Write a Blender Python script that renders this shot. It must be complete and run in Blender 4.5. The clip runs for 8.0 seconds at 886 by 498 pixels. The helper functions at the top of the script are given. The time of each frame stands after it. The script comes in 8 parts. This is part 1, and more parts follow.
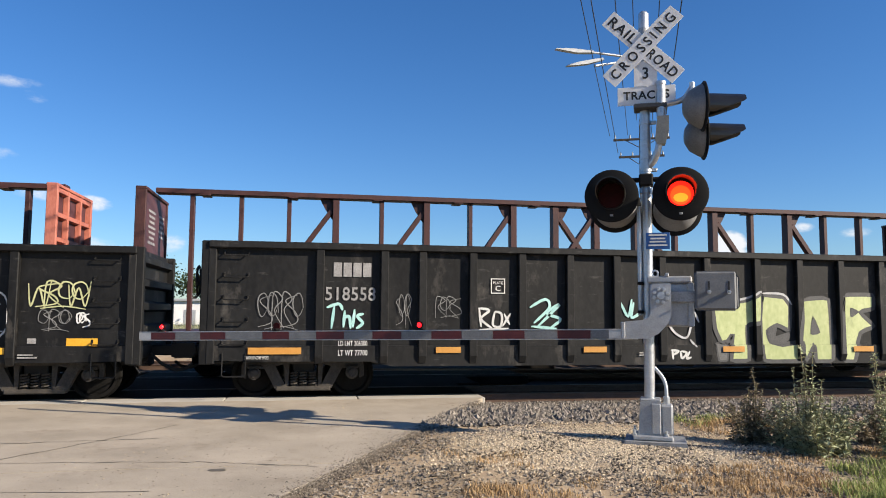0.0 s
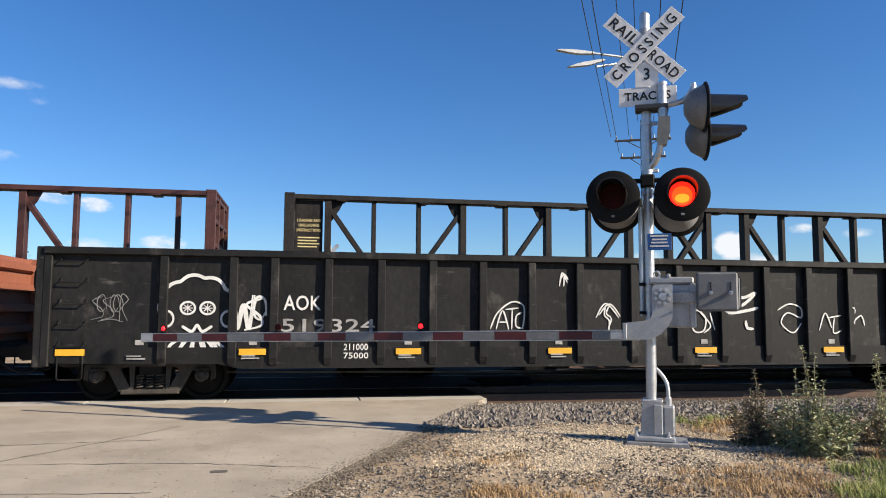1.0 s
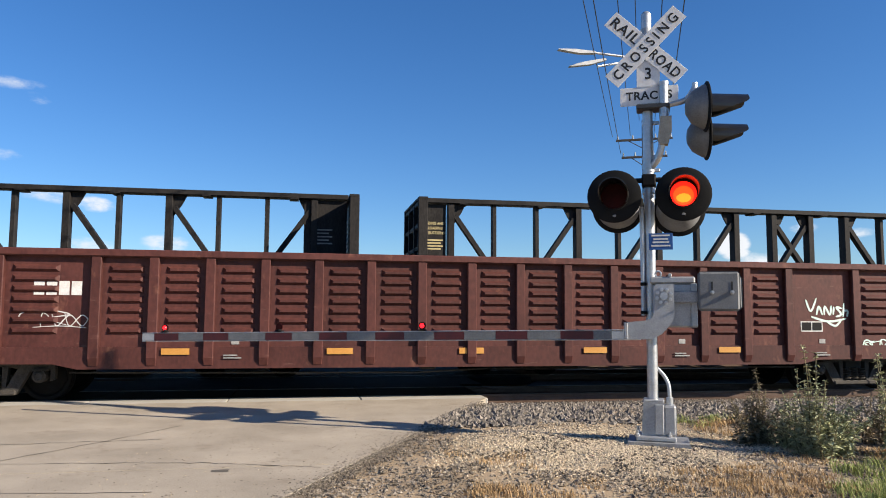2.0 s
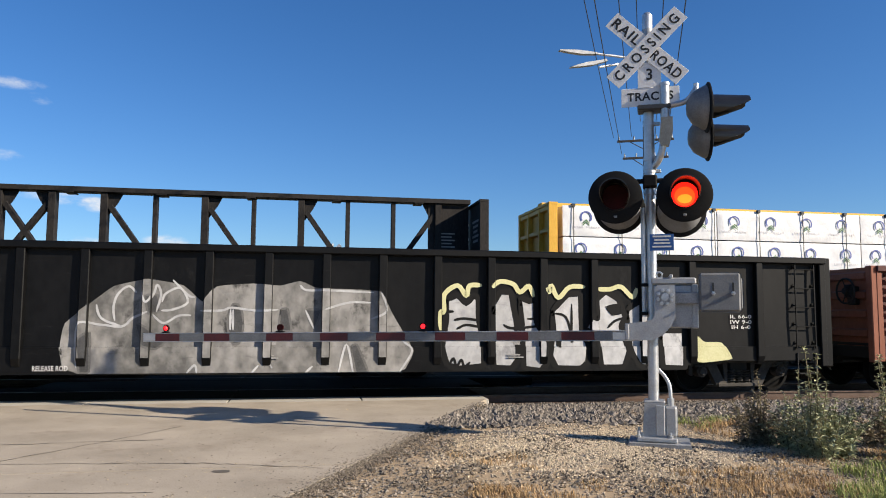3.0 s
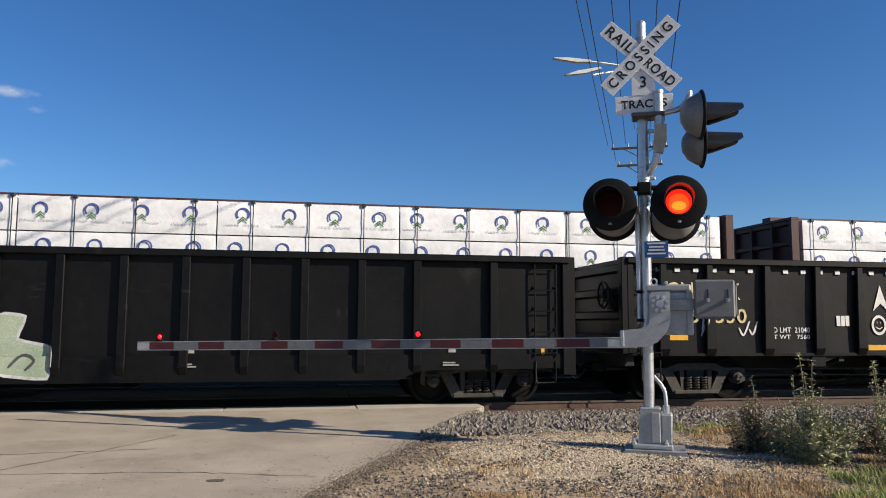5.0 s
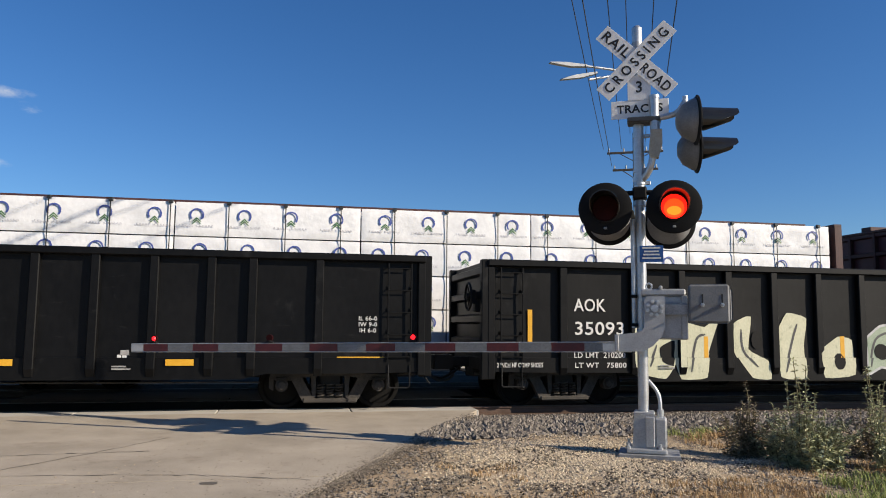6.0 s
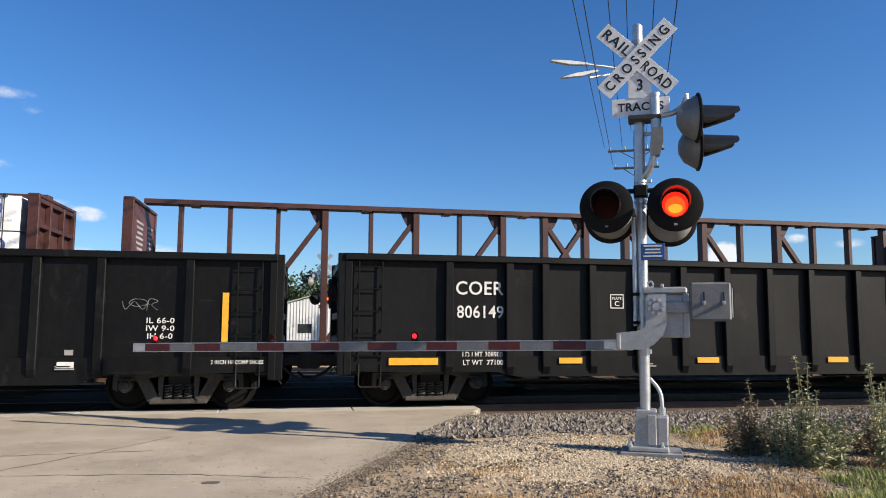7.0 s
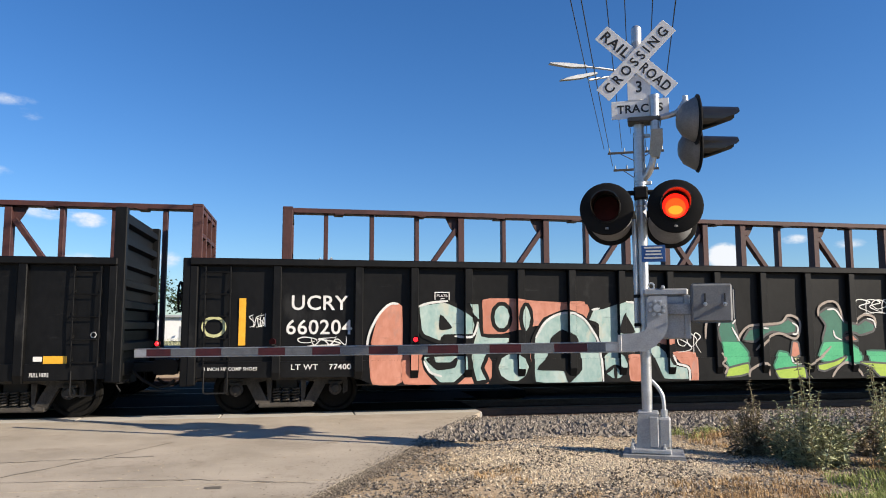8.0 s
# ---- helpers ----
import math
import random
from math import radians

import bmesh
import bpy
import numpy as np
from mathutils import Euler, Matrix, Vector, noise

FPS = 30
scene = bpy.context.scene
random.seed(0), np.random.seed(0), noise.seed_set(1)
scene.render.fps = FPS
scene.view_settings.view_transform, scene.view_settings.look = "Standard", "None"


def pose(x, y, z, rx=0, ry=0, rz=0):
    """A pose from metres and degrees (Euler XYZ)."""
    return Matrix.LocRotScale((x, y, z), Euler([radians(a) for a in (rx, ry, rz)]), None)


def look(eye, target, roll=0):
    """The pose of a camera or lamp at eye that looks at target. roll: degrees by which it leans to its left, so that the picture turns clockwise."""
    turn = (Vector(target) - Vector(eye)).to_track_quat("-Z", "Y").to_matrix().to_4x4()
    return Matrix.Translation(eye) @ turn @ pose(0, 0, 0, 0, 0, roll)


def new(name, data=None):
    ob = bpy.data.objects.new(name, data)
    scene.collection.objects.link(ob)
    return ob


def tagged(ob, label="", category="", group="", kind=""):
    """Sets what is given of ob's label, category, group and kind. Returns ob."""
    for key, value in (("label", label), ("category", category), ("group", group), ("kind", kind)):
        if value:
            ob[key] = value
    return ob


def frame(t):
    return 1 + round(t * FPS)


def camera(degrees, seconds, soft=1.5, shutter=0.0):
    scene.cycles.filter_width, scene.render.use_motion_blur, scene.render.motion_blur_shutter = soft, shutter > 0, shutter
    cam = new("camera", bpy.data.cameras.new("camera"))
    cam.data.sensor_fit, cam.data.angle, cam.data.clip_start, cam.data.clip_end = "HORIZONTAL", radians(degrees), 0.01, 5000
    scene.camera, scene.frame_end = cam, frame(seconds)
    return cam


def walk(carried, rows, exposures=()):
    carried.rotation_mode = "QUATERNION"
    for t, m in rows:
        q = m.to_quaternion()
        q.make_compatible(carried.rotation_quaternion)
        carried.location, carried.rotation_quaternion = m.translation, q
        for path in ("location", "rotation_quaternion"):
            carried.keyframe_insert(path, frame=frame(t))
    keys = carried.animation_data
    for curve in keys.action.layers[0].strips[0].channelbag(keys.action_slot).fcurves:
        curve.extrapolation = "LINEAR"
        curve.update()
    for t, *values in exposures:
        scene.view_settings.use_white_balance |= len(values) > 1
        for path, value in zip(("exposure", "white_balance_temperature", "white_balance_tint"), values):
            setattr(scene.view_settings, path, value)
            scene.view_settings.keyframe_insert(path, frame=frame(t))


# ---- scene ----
import mathutils

cam = camera(62.20, 8.0, soft=1.0)
EYE = Vector((0.0, 0.0, 1.6))


def aim(yaw, pitch, roll):
    """Camera pose from the degrees it turns right of the track's normal, tilts up and leans."""
    a, b = radians(yaw), radians(pitch)
    way = Vector((math.sin(a) * math.cos(b), math.cos(a) * math.cos(b), math.sin(b)))
    return look(EYE, EYE + way * 10, roll)


walk(cam, [
    (0.0, aim(10.540, 4.919, 0.380)),
    (0.5, aim(10.485, 5.028, 0.200)),
    (1.0, aim(10.427, 5.007, 0.310)),
    (1.5, aim(10.359, 4.972, 0.322)),
    (3.0, aim(10.252, 5.028, 0.396)),
    (3.5, aim(10.212, 5.143, 0.405)),
    (4.0, aim(10.378, 5.324, 0.400)),
    (4.5, aim(10.530, 5.440, 0.162)),
    (6.0, aim(10.993, 5.870, 0.529)),
    (6.5, aim(10.941, 5.761, 0.682)),
    (7.0, aim(10.902, 5.774, 0.333)),
    (7.5, aim(10.913, 5.880, -0.065)),
    (8.0, aim(10.861, 6.027, -0.085)),
], exposures=[(0.0, 0.95), (1.7, 0.95), (3.0, 0.82), (3.5, 0.66), (4.0, 0.55), (4.7, 0.60), (5.8, 0.60), (6.5, 0.72), (7.0, 0.93), (8.0, 0.95)])

# ---- light ----
SUN_WAY = Vector((1.65, -1.05, 1.0)).normalized()


CLOUDS = ((-20.6, 15.2, 3.0, 0.70, 0.78), (-19.0, 14.3, 1.4, 0.55, 0.74), (-21.2, 10.4, 2.0, 0.60, 0.85), (-17.6, 7.9, 3.4, 0.8, 1.0), (-15.0, 7.4, 1.6, 0.7, 1.25), (-24.0, 7.6, 3.0, 0.8, 1.0),
          (-10.5, 4.9, 2.4, 1.0, 1.2), (-15.5, 4.6, 3.0, 0.9, 1.0), (31.9, 5.1, 1.5, 1.2, 2.2), (36.6, 6.1, 1.3, 0.5, 1.3), (40.0, 5.6, 1.6, 0.5, 1.0), (26.0, 4.4, 1.6, 0.7, 1.0), (33.5, 4.0, 2.6, 0.7, 1.2),
          (120.0, 12.0, 9.0, 2.4, 1.2), (-120.0, 10.0, 10.0, 2.2, 1.2), (170.0, 14.0, 11.0, 2.6, 1.2))


def make_world():
    w = bpy.data.worlds.new("sky")
    scene.world = w
    w.use_nodes = True
    nt = w.node_tree
    bg = nt.nodes["Background"]
    sky = nt.nodes.new("ShaderNodeTexSky")
    sky.sky_type = "NISHITA"
    sky.sun_disc = False
    sky.sun_elevation = radians(27.1)
    sky.sun_rotation = math.atan2(SUN_WAY.x, SUN_WAY.y)
    sky.altitude = 300
    sky.air_density, sky.dust_density, sky.ozone_density = 1.0, 0.35, 3.0
    ln = nt.links.new

    def math_node(kind, a, b):
        n = nt.nodes.new("ShaderNodeMath")
        n.operation = kind
        for k, v in enumerate((a, b)):
            if isinstance(v, (int, float)):
                n.inputs[k].default_value = v
            elif v is not None:
                ln(v, n.inputs[k])
        return n.outputs[0]

    # a few small fair-weather clouds, by bearing, height, half width and half height in degrees
    tc = nt.nodes.new("ShaderNodeTexCoord")
    sep = nt.nodes.new("ShaderNodeSeparateXYZ")
    ln(tc.outputs["Generated"], sep.inputs["Vector"])
    bearing = math_node("ARCTAN2", sep.outputs["X"], sep.outputs["Y"])
    height = math_node("ARCSINE", sep.outputs["Z"], None)
    mp = nt.nodes.new("ShaderNodeMapping")
    mp.inputs["Scale"].default_value = (34, 34, 70)
    nz = nt.nodes.new("ShaderNodeTexNoise")
    nz.inputs["Detail"].default_value, nz.inputs["Roughness"].default_value, nz.inputs["Scale"].default_value = 7, 0.62, 1.0
    ln(tc.outputs["Generated"], mp.inputs["Vector"])
    ln(mp.outputs["Vector"], nz.inputs["Vector"])
    total = 0.0
    for az, el, w, h, dense in CLOUDS:
        dx = math_node("MULTIPLY", math_node("SUBTRACT", bearing, radians(az)), 1 / radians(w))
        dz = math_node("MULTIPLY", math_node("SUBTRACT", height, radians(el)), 1 / radians(h))
        d = math_node("SUBTRACT", 1.0, math_node("ADD", math_node("MULTIPLY", dx, dx), math_node("MULTIPLY", dz, dz)))
        d = math_node("MULTIPLY", math_node("MAXIMUM", d, 0.0), dense)
        total = math_node("ADD", total, d)
    ramp = nt.nodes.new("ShaderNodeMapRange")
    ramp.interpolation_type = "SMOOTHSTEP"
    ramp.inputs["From Min"].default_value, ramp.inputs["From Max"].default_value = 0.22, 0.75
    ln(math_node("MULTIPLY", total, nz.outputs["Fac"]), ramp.inputs["Value"])
    mix = nt.nodes.new("ShaderNodeMix")
    mix.data_type = "RGBA"
    mix.inputs["B"].default_value = (8.5, 8.8, 9.2, 1)
    ln(ramp.outputs["Result"], mix.inputs["Factor"])
    hs = nt.nodes.new("ShaderNodeHueSaturation")
    hs.inputs["Saturation"].default_value = 1.22
    clear = nt.nodes.new("ShaderNodeMix")
    clear.data_type, clear.blend_type = "RGBA", "MULTIPLY"
    clear.inputs["Factor"].default_value = 1.0
    clear.inputs["B"].default_value = (0.90, 1.08, 1.34, 1)
    ln(sky.outputs["Color"], hs.inputs["Color"])
    ln(hs.outputs["Color"], clear.inputs["A"])
    ln(clear.outputs["Result"], mix.inputs["A"])
    ln(mix.outputs["Result"], bg.inputs["Color"])
    bg.inputs["Strength"].default_value = 0.056


make_world()
sun = new("sun", bpy.data.lights.new("sun", "SUN"))
sun.data.energy, sun.data.angle, sun.data.color = 4.75, radians(0.53), (1.0, 0.88, 0.72)
sun.matrix_world = look(SUN_WAY * 50, (0, 0, 0))

# ---- materials ----


def surface(name, a, b, rough=0.6, metal=0.0, scale=3.0, fine=40.0, bump=0.15, streak=0.0, spec=0.5, bump_dist=0.01,
            third=None, third_at=0.62, vary=0.0, island=False, scrape=None):
    """Two base colours mixed by broad and fine noise, with relief; streak > 0 draws them down the height; third: a stain or rust."""
    m = bpy.data.materials.new(name)
    m.use_nodes = True
    nt = m.node_tree
    ln = nt.links.new
    bs = nt.nodes["Principled BSDF"]
    tc = nt.nodes.new("ShaderNodeTexCoord")
    mp = nt.nodes.new("ShaderNodeMapping")
    mp.inputs["Scale"].default_value = (1, 1, 1 / (1 + streak))
    ln(tc.outputs["Object"], mp.inputs["Vector"])
    src = mp.outputs["Vector"]
    if vary:
        inf = nt.nodes.new("ShaderNodeNewGeometry" if island else "ShaderNodeObjectInfo")
        rnd = inf.outputs["Random Per Island"] if island else inf.outputs["Random"]
        sc = nt.nodes.new("ShaderNodeMath")
        sc.operation = "MULTIPLY"
        sc.inputs[1].default_value = 37.0
        add = nt.nodes.new("ShaderNodeVectorMath")
        ln(rnd, sc.inputs[0])
        ln(src, add.inputs[0])
        ln(sc.outputs[0], add.inputs[1])
        src = add.outputs[0]
    n1 = nt.nodes.new("ShaderNodeTexNoise")
    n1.inputs["Scale"].default_value, n1.inputs["Detail"].default_value, n1.inputs["Roughness"].default_value = scale, 6, 0.62
    n2 = nt.nodes.new("ShaderNodeTexNoise")
    n2.inputs["Scale"].default_value, n2.inputs["Detail"].default_value = fine, 3
    ln(src, n1.inputs["Vector"])
    ln(src, n2.inputs["Vector"])
    av = nt.nodes.new("ShaderNodeMath")
    av.operation = "MULTIPLY_ADD"
    av.inputs[1].default_value = 0.45
    ln(n2.outputs["Fac"], av.inputs[0])
    hf = nt.nodes.new("ShaderNodeMath")
    hf.operation = "MULTIPLY"
    hf.inputs[1].default_value = 0.55
    ln(n1.outputs["Fac"], hf.inputs[0])
    ln(hf.outputs[0], av.inputs[2])
    rp = nt.nodes.new("ShaderNodeValToRGB")
    rp.color_ramp.elements[0].position, rp.color_ramp.elements[1].position = 0.38, 0.62
    rp.color_ramp.elements[0].color, rp.color_ramp.elements[1].color = (*a, 1), (*b, 1)
    ln(av.outputs[0], rp.inputs["Fac"])
    col = rp.outputs["Color"]
    if third:
        n3 = nt.nodes.new("ShaderNodeTexNoise")
        n3.inputs["Scale"].default_value, n3.inputs["Detail"].default_value, n3.inputs["Roughness"].default_value = scale * 1.7, 8, 0.7
        of = nt.nodes.new("ShaderNodeVectorMath")
        of.inputs[1].default_value = (7.3, 2.1, 4.4)
        ln(src, of.inputs[0])
        ln(of.outputs[0], n3.inputs["Vector"])
        r3 = nt.nodes.new("ShaderNodeValToRGB")
        r3.color_ramp.elements[0].position, r3.color_ramp.elements[1].position = third_at, third_at + 0.1
        ln(n3.outputs["Fac"], r3.inputs["Fac"])
        mx = nt.nodes.new("ShaderNodeMix")
        mx.data_type = "RGBA"
        mx.inputs["B"].default_value = (*third, 1)
        ln(r3.outputs["Color"], mx.inputs["Factor"])
        ln(col, mx.inputs["A"])
        col = mx.outputs["Result"]
    if vary:
        hs = nt.nodes.new("ShaderNodeHueSaturation")
        mr = nt.nodes.new("ShaderNodeMapRange")
        mr.inputs["To Min"].default_value, mr.inputs["To Max"].default_value = 1 - vary, 1 + vary
        ln(rnd, mr.inputs["Value"])
        ln(mr.outputs["Result"], hs.inputs["Value"])
        ln(col, hs.inputs["Color"])
        col = hs.outputs["Color"]
    if scrape:
        ms = nt.nodes.new("ShaderNodeMapping")
        ms.inputs["Scale"].default_value = (1.3, 1.0, 11.0)
        ms.inputs["Rotation"].default_value = (0, 0.35, 0)
        n4 = nt.nodes.new("ShaderNodeTexNoise")
        n4.inputs["Scale"].default_value, n4.inputs["Detail"].default_value, n4.inputs["Roughness"].default_value = 1.6, 9, 0.72
        r4 = nt.nodes.new("ShaderNodeMapRange")
        r4.inputs["From Min"].default_value, r4.inputs["From Max"].default_value, r4.inputs["To Max"].default_value = 0.60, 0.74, 0.75
        m4 = nt.nodes.new("ShaderNodeMix")
        m4.data_type = "RGBA"
        m4.inputs["B"].default_value = (*scrape, 1)
        ln(src, ms.inputs["Vector"])
        ln(ms.outputs["Vector"], n4.inputs["Vector"])
        ln(n4.outputs["Fac"], r4.inputs["Value"])
        ln(r4.outputs["Result"], m4.inputs["Factor"])
        ln(col, m4.inputs["A"])
        col = m4.outputs["Result"]
    ln(col, bs.inputs["Base Color"])
    rr = nt.nodes.new("ShaderNodeMapRange")
    rr.inputs["To Min"].default_value, rr.inputs["To Max"].default_value = max(0.05, rough - 0.12), min(1, rough + 0.12)
    ln(n1.outputs["Fac"], rr.inputs["Value"])
    ln(rr.outputs["Result"], bs.inputs["Roughness"])
    bs.inputs["Metallic"].default_value = metal
    bs.inputs["Specular IOR Level"].default_value = spec
    if bump:
        bp = nt.nodes.new("ShaderNodeBump")
        bp.inputs["Strength"].default_value, bp.inputs["Distance"].default_value = bump, bump_dist
        ln(av.outputs[0], bp.inputs["Height"])
        ln(bp.outputs["Normal"], bs.inputs["Normal"])
    return m


def glow(name, colour, strength):
    m = bpy.data.materials.new(name)
    m.use_nodes = True
    bs = m.node_tree.nodes["Principled BSDF"]
    bs.inputs["Base Color"].default_value = (*colour, 1)
    bs.inputs["Emission Color"].default_value = (*colour, 1)
    bs.inputs["Emission Strength"].default_value = strength
    return m


BLACK_PAINT = surface("black_car_paint", (0.0042, 0.0042, 0.0042), (0.0125, 0.0124, 0.0123), 0.60, 0, 0.9, 14, 0.16, 0.9, 0.26, 0.02, (0.046, 0.042, 0.038), 0.57, 0.22, False, (0.085, 0.082, 0.078))
BLACK_NEW = surface("newer_black_car_paint", (0.0014, 0.00145, 0.0016), (0.0042, 0.0043, 0.0046), 0.50, 0, 0.7, 11, 0.14, 0.8, 0.20, 0.02, (0.016, 0.016, 0.016), 0.61, 0.15, False, (0.018, 0.018, 0.018))
BROWN_PAINT = surface("oxide_brown_car_paint", (0.050, 0.0155, 0.0130), (0.088, 0.028, 0.023), 0.62, 0, 1.1, 16, 0.15, 0.7, 0.3, 0.02, (0.15, 0.062, 0.042), 0.60, 0.12, False, (0.16, 0.085, 0.07))
RUST_PAINT = surface("weathered_orange_brown_paint", (0.20, 0.066, 0.036), (0.26, 0.095, 0.055), 0.65, 0, 1.4, 25, 0.2, 2.0, 0.3)
RED_BEAM = surface("faded_red_beam_paint", (0.034, 0.0125, 0.0115), (0.066, 0.024, 0.021), 0.6, 0, 1.6, 30, 0.2, 1.5, 0.4, 0.02, (0.07, 0.035, 0.03), 0.60)
PINK_BEAM = surface("faded_salmon_beam_paint", (0.36, 0.105, 0.07), (0.46, 0.16, 0.11), 0.6, 0, 1.6, 30, 0.2, 1.5, 0.4)
BLACK_BEAM = surface("dark_grey_beam_paint", (0.011, 0.010, 0.010), (0.030, 0.027, 0.025), 0.65, 0, 1.6, 30, 0.2, 1.5, 0.15)
YELLOW_BEAM = surface("yellow_beam_paint", (0.56, 0.30, 0.025), (0.66, 0.38, 0.05), 0.55, 0, 1.6, 30, 0.15, 1.5, 0.4, 0.02, (0.36, 0.19, 0.04), 0.66)
DARK_STEEL = surface("grimy_dark_steel", (0.004, 0.004, 0.0035), (0.012, 0.0105, 0.009), 0.7, 0.2, 4, 50, 0.3)
TRUCK_STEEL = surface("dusty_cast_steel", (0.018, 0.016, 0.014), (0.070, 0.060, 0.050), 0.75, 0.1, 5, 50, 0.3)
WHEEL_STEEL = surface("worn_wheel_steel", (0.0025, 0.0024, 0.0022), (0.009, 0.0083, 0.0076), 0.7, 0.0, 5, 60, 0.2, 0, 0.12)
RAIL_STEEL = surface("rusty_rail_steel", (0.070, 0.042, 0.030), (0.125, 0.080, 0.058), 0.6, 0.3, 5, 60, 0.2)
RAIL_HEAD = surface("polished_rail_head", (0.10, 0.09, 0.08), (0.17, 0.155, 0.14), 0.55, 0.6, 5, 60, 0.1)
GALV = surface("galvanised_steel", (0.42, 0.43, 0.44), (0.58, 0.59, 0.60), 0.42, 0.75, 6, 60, 0.12)
ALU = surface("cast_aluminium", (0.30, 0.305, 0.31), (0.42, 0.425, 0.43), 0.5, 0.45, 6, 60, 0.15)
FITTING = surface("weathered_tan_fitting", (0.30, 0.27, 0.21), (0.42, 0.38, 0.30), 0.6, 0.2, 6, 60, 0.15)
GREY_CAST = surface("weathered_grey_casting", (0.20, 0.205, 0.21), (0.34, 0.345, 0.35), 0.6, 0.3, 5, 60, 0.2)
COUNTER_GREY = surface("dull_counterweight_iron", (0.115, 0.12, 0.125), (0.18, 0.185, 0.19), 0.65, 0.2, 5, 60, 0.2)
BRACKET_IRON = surface("dark_bracket_iron", (0.03, 0.031, 0.033), (0.06, 0.061, 0.063), 0.5, 0.3, 5, 50, 0.1)
HOUSING_GREY = surface("grey_housing_paint", (0.13, 0.132, 0.135), (0.20, 0.202, 0.205), 0.55, 0.1, 5, 50, 0.1)
SIGNAL_BLACK = surface("flat_black_signal_paint", (0.004, 0.004, 0.004), (0.008, 0.008, 0.008), 0.7, 0, 5, 50, 0.1, 0, 0.2)
HOOD_BLACK = surface("satin_black_hood_enamel", (0.010, 0.010, 0.010), (0.016, 0.016, 0.016), 0.32, 0, 5, 50, 0.05, 0, 0.6)
WHITE_SHEET = surface("white_reflective_sheeting", (0.60, 0.60, 0.60), (0.72, 0.72, 0.72), 0.5, 0, 8, 60, 0.08)
# dirty arm white, darkened further to paint in the shade on its face
ARM_WHITE = surface("dirty_shaded_arm_sheeting", (0.125, 0.128, 0.128), (0.195, 0.20, 0.20), 0.55, 0, 5, 60, 0.08)
# tip white, lighter than the shade-darkened stripes
TIP_WHITE = surface("lighter_arm_tip_sheeting", (0.38, 0.38, 0.375), (0.48, 0.48, 0.47), 0.5, 0, 5, 60, 0.08)
# arm red darkened along with the whites for the same shade
RED_SHEET = surface("dark_red_reflective_sheeting", (0.058, 0.007, 0.010), (0.095, 0.012, 0.014), 0.5, 0, 8, 60, 0.08)
INK = surface("black_sign_ink", (0.008, 0.008, 0.008), (0.016, 0.016, 0.016), 0.55, 0, 8, 60, 0.05)
BLUE_SIGN = surface("blue_sign_face", (0.012, 0.07, 0.24), (0.02, 0.09, 0.29), 0.45, 0, 8, 60, 0.05)
STENCIL = surface("white_stencil_paint", (0.50, 0.49, 0.47), (0.68, 0.67, 0.65), 0.6, 0, 6, 60, 0.08)
DULL_STENCIL = surface("dulled_stencil_paint", (0.16, 0.155, 0.15), (0.36, 0.35, 0.34), 0.6, 0, 4, 60, 0.08)
CREAM_STENCIL = surface("cream_stencil_paint", (0.42, 0.34, 0.16), (0.60, 0.50, 0.26), 0.6, 0, 4, 60, 0.08)
YELLOW_TAPE = surface("yellow_reflective_tape", (0.58, 0.29, 0.015), (0.70, 0.38, 0.03), 0.45, 0, 8, 60, 0.05)
ORANGE_TAPE = surface("faded_orange_tape", (0.44, 0.20, 0.035), (0.54, 0.27, 0.06), 0.5, 0, 8, 60, 0.05)
CONCRETE = surface("weathered_road_concrete", (0.275, 0.235, 0.18), (0.43, 0.37, 0.29), 0.85, 0, 0.8, 70, 0.6, 0, 0.3, 0.010, (0.27, 0.225, 0.17), 0.57)
CRACK = surface("dark_crack_filling", (0.075, 0.065, 0.052), (0.115, 0.10, 0.08), 0.9, 0, 5, 60, 0.2)
# panel concrete with the shade under the trains put into its colour
SHADED_PANEL = surface("shade_darkened_panel", (0.007, 0.0065, 0.006), (0.020, 0.018, 0.016), 0.95, 0, 2, 60, 0.2, 0, 0.05)
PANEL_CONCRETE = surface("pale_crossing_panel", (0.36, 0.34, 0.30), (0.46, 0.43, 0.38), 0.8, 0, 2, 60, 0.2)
DIRT = surface("dry_shoulder_dirt", (0.27, 0.20, 0.125), (0.41, 0.31, 0.20), 0.95, 0, 1.1, 55, 0.6, 0, 0.2, 0.02, (0.13, 0.115, 0.095), 0.56)
FIELD = surface("far_field", (0.10, 0.11, 0.045), (0.19, 0.165, 0.085), 0.95, 0, 0.08, 3, 0.4)
GRAVEL = surface("grey_gravel_stone", (0.13, 0.108, 0.085), (0.31, 0.265, 0.21), 0.9, 0, 20, 90, 0.3, 0, 0.3, 0.004, None, 0.6, 0.35, True)
PALE_GRAVEL = surface("pale_limestone_chip", (0.36, 0.295, 0.20), (0.55, 0.455, 0.325), 0.9, 0, 20, 90, 0.3, 0, 0.3, 0.004, None, 0.6, 0.25, True)
BALLAST = surface("track_ballast_stone", (0.088, 0.076, 0.064), (0.255, 0.222, 0.184), 0.9, 0, 14, 90, 0.3, 0, 0.3, 0.006, None, 0.6, 0.35, True)
DARK_GRAVEL = surface("dark_soil_and_stone", (0.075, 0.062, 0.048), (0.20, 0.165, 0.125), 0.95, 0, 20, 90, 0.3, 0, 0.2, 0.004, None, 0.6, 0.4, True)
PURPLE_FACE = surface("dull_plum_end_face", (0.05, 0.018, 0.022), (0.085, 0.03, 0.035), 0.6, 0, 1.6, 30, 0.2)
TIE_WOOD = surface("creosoted_timber", (0.012, 0.010, 0.008), (0.035, 0.028, 0.022), 0.9, 0, 4, 60, 0.4)
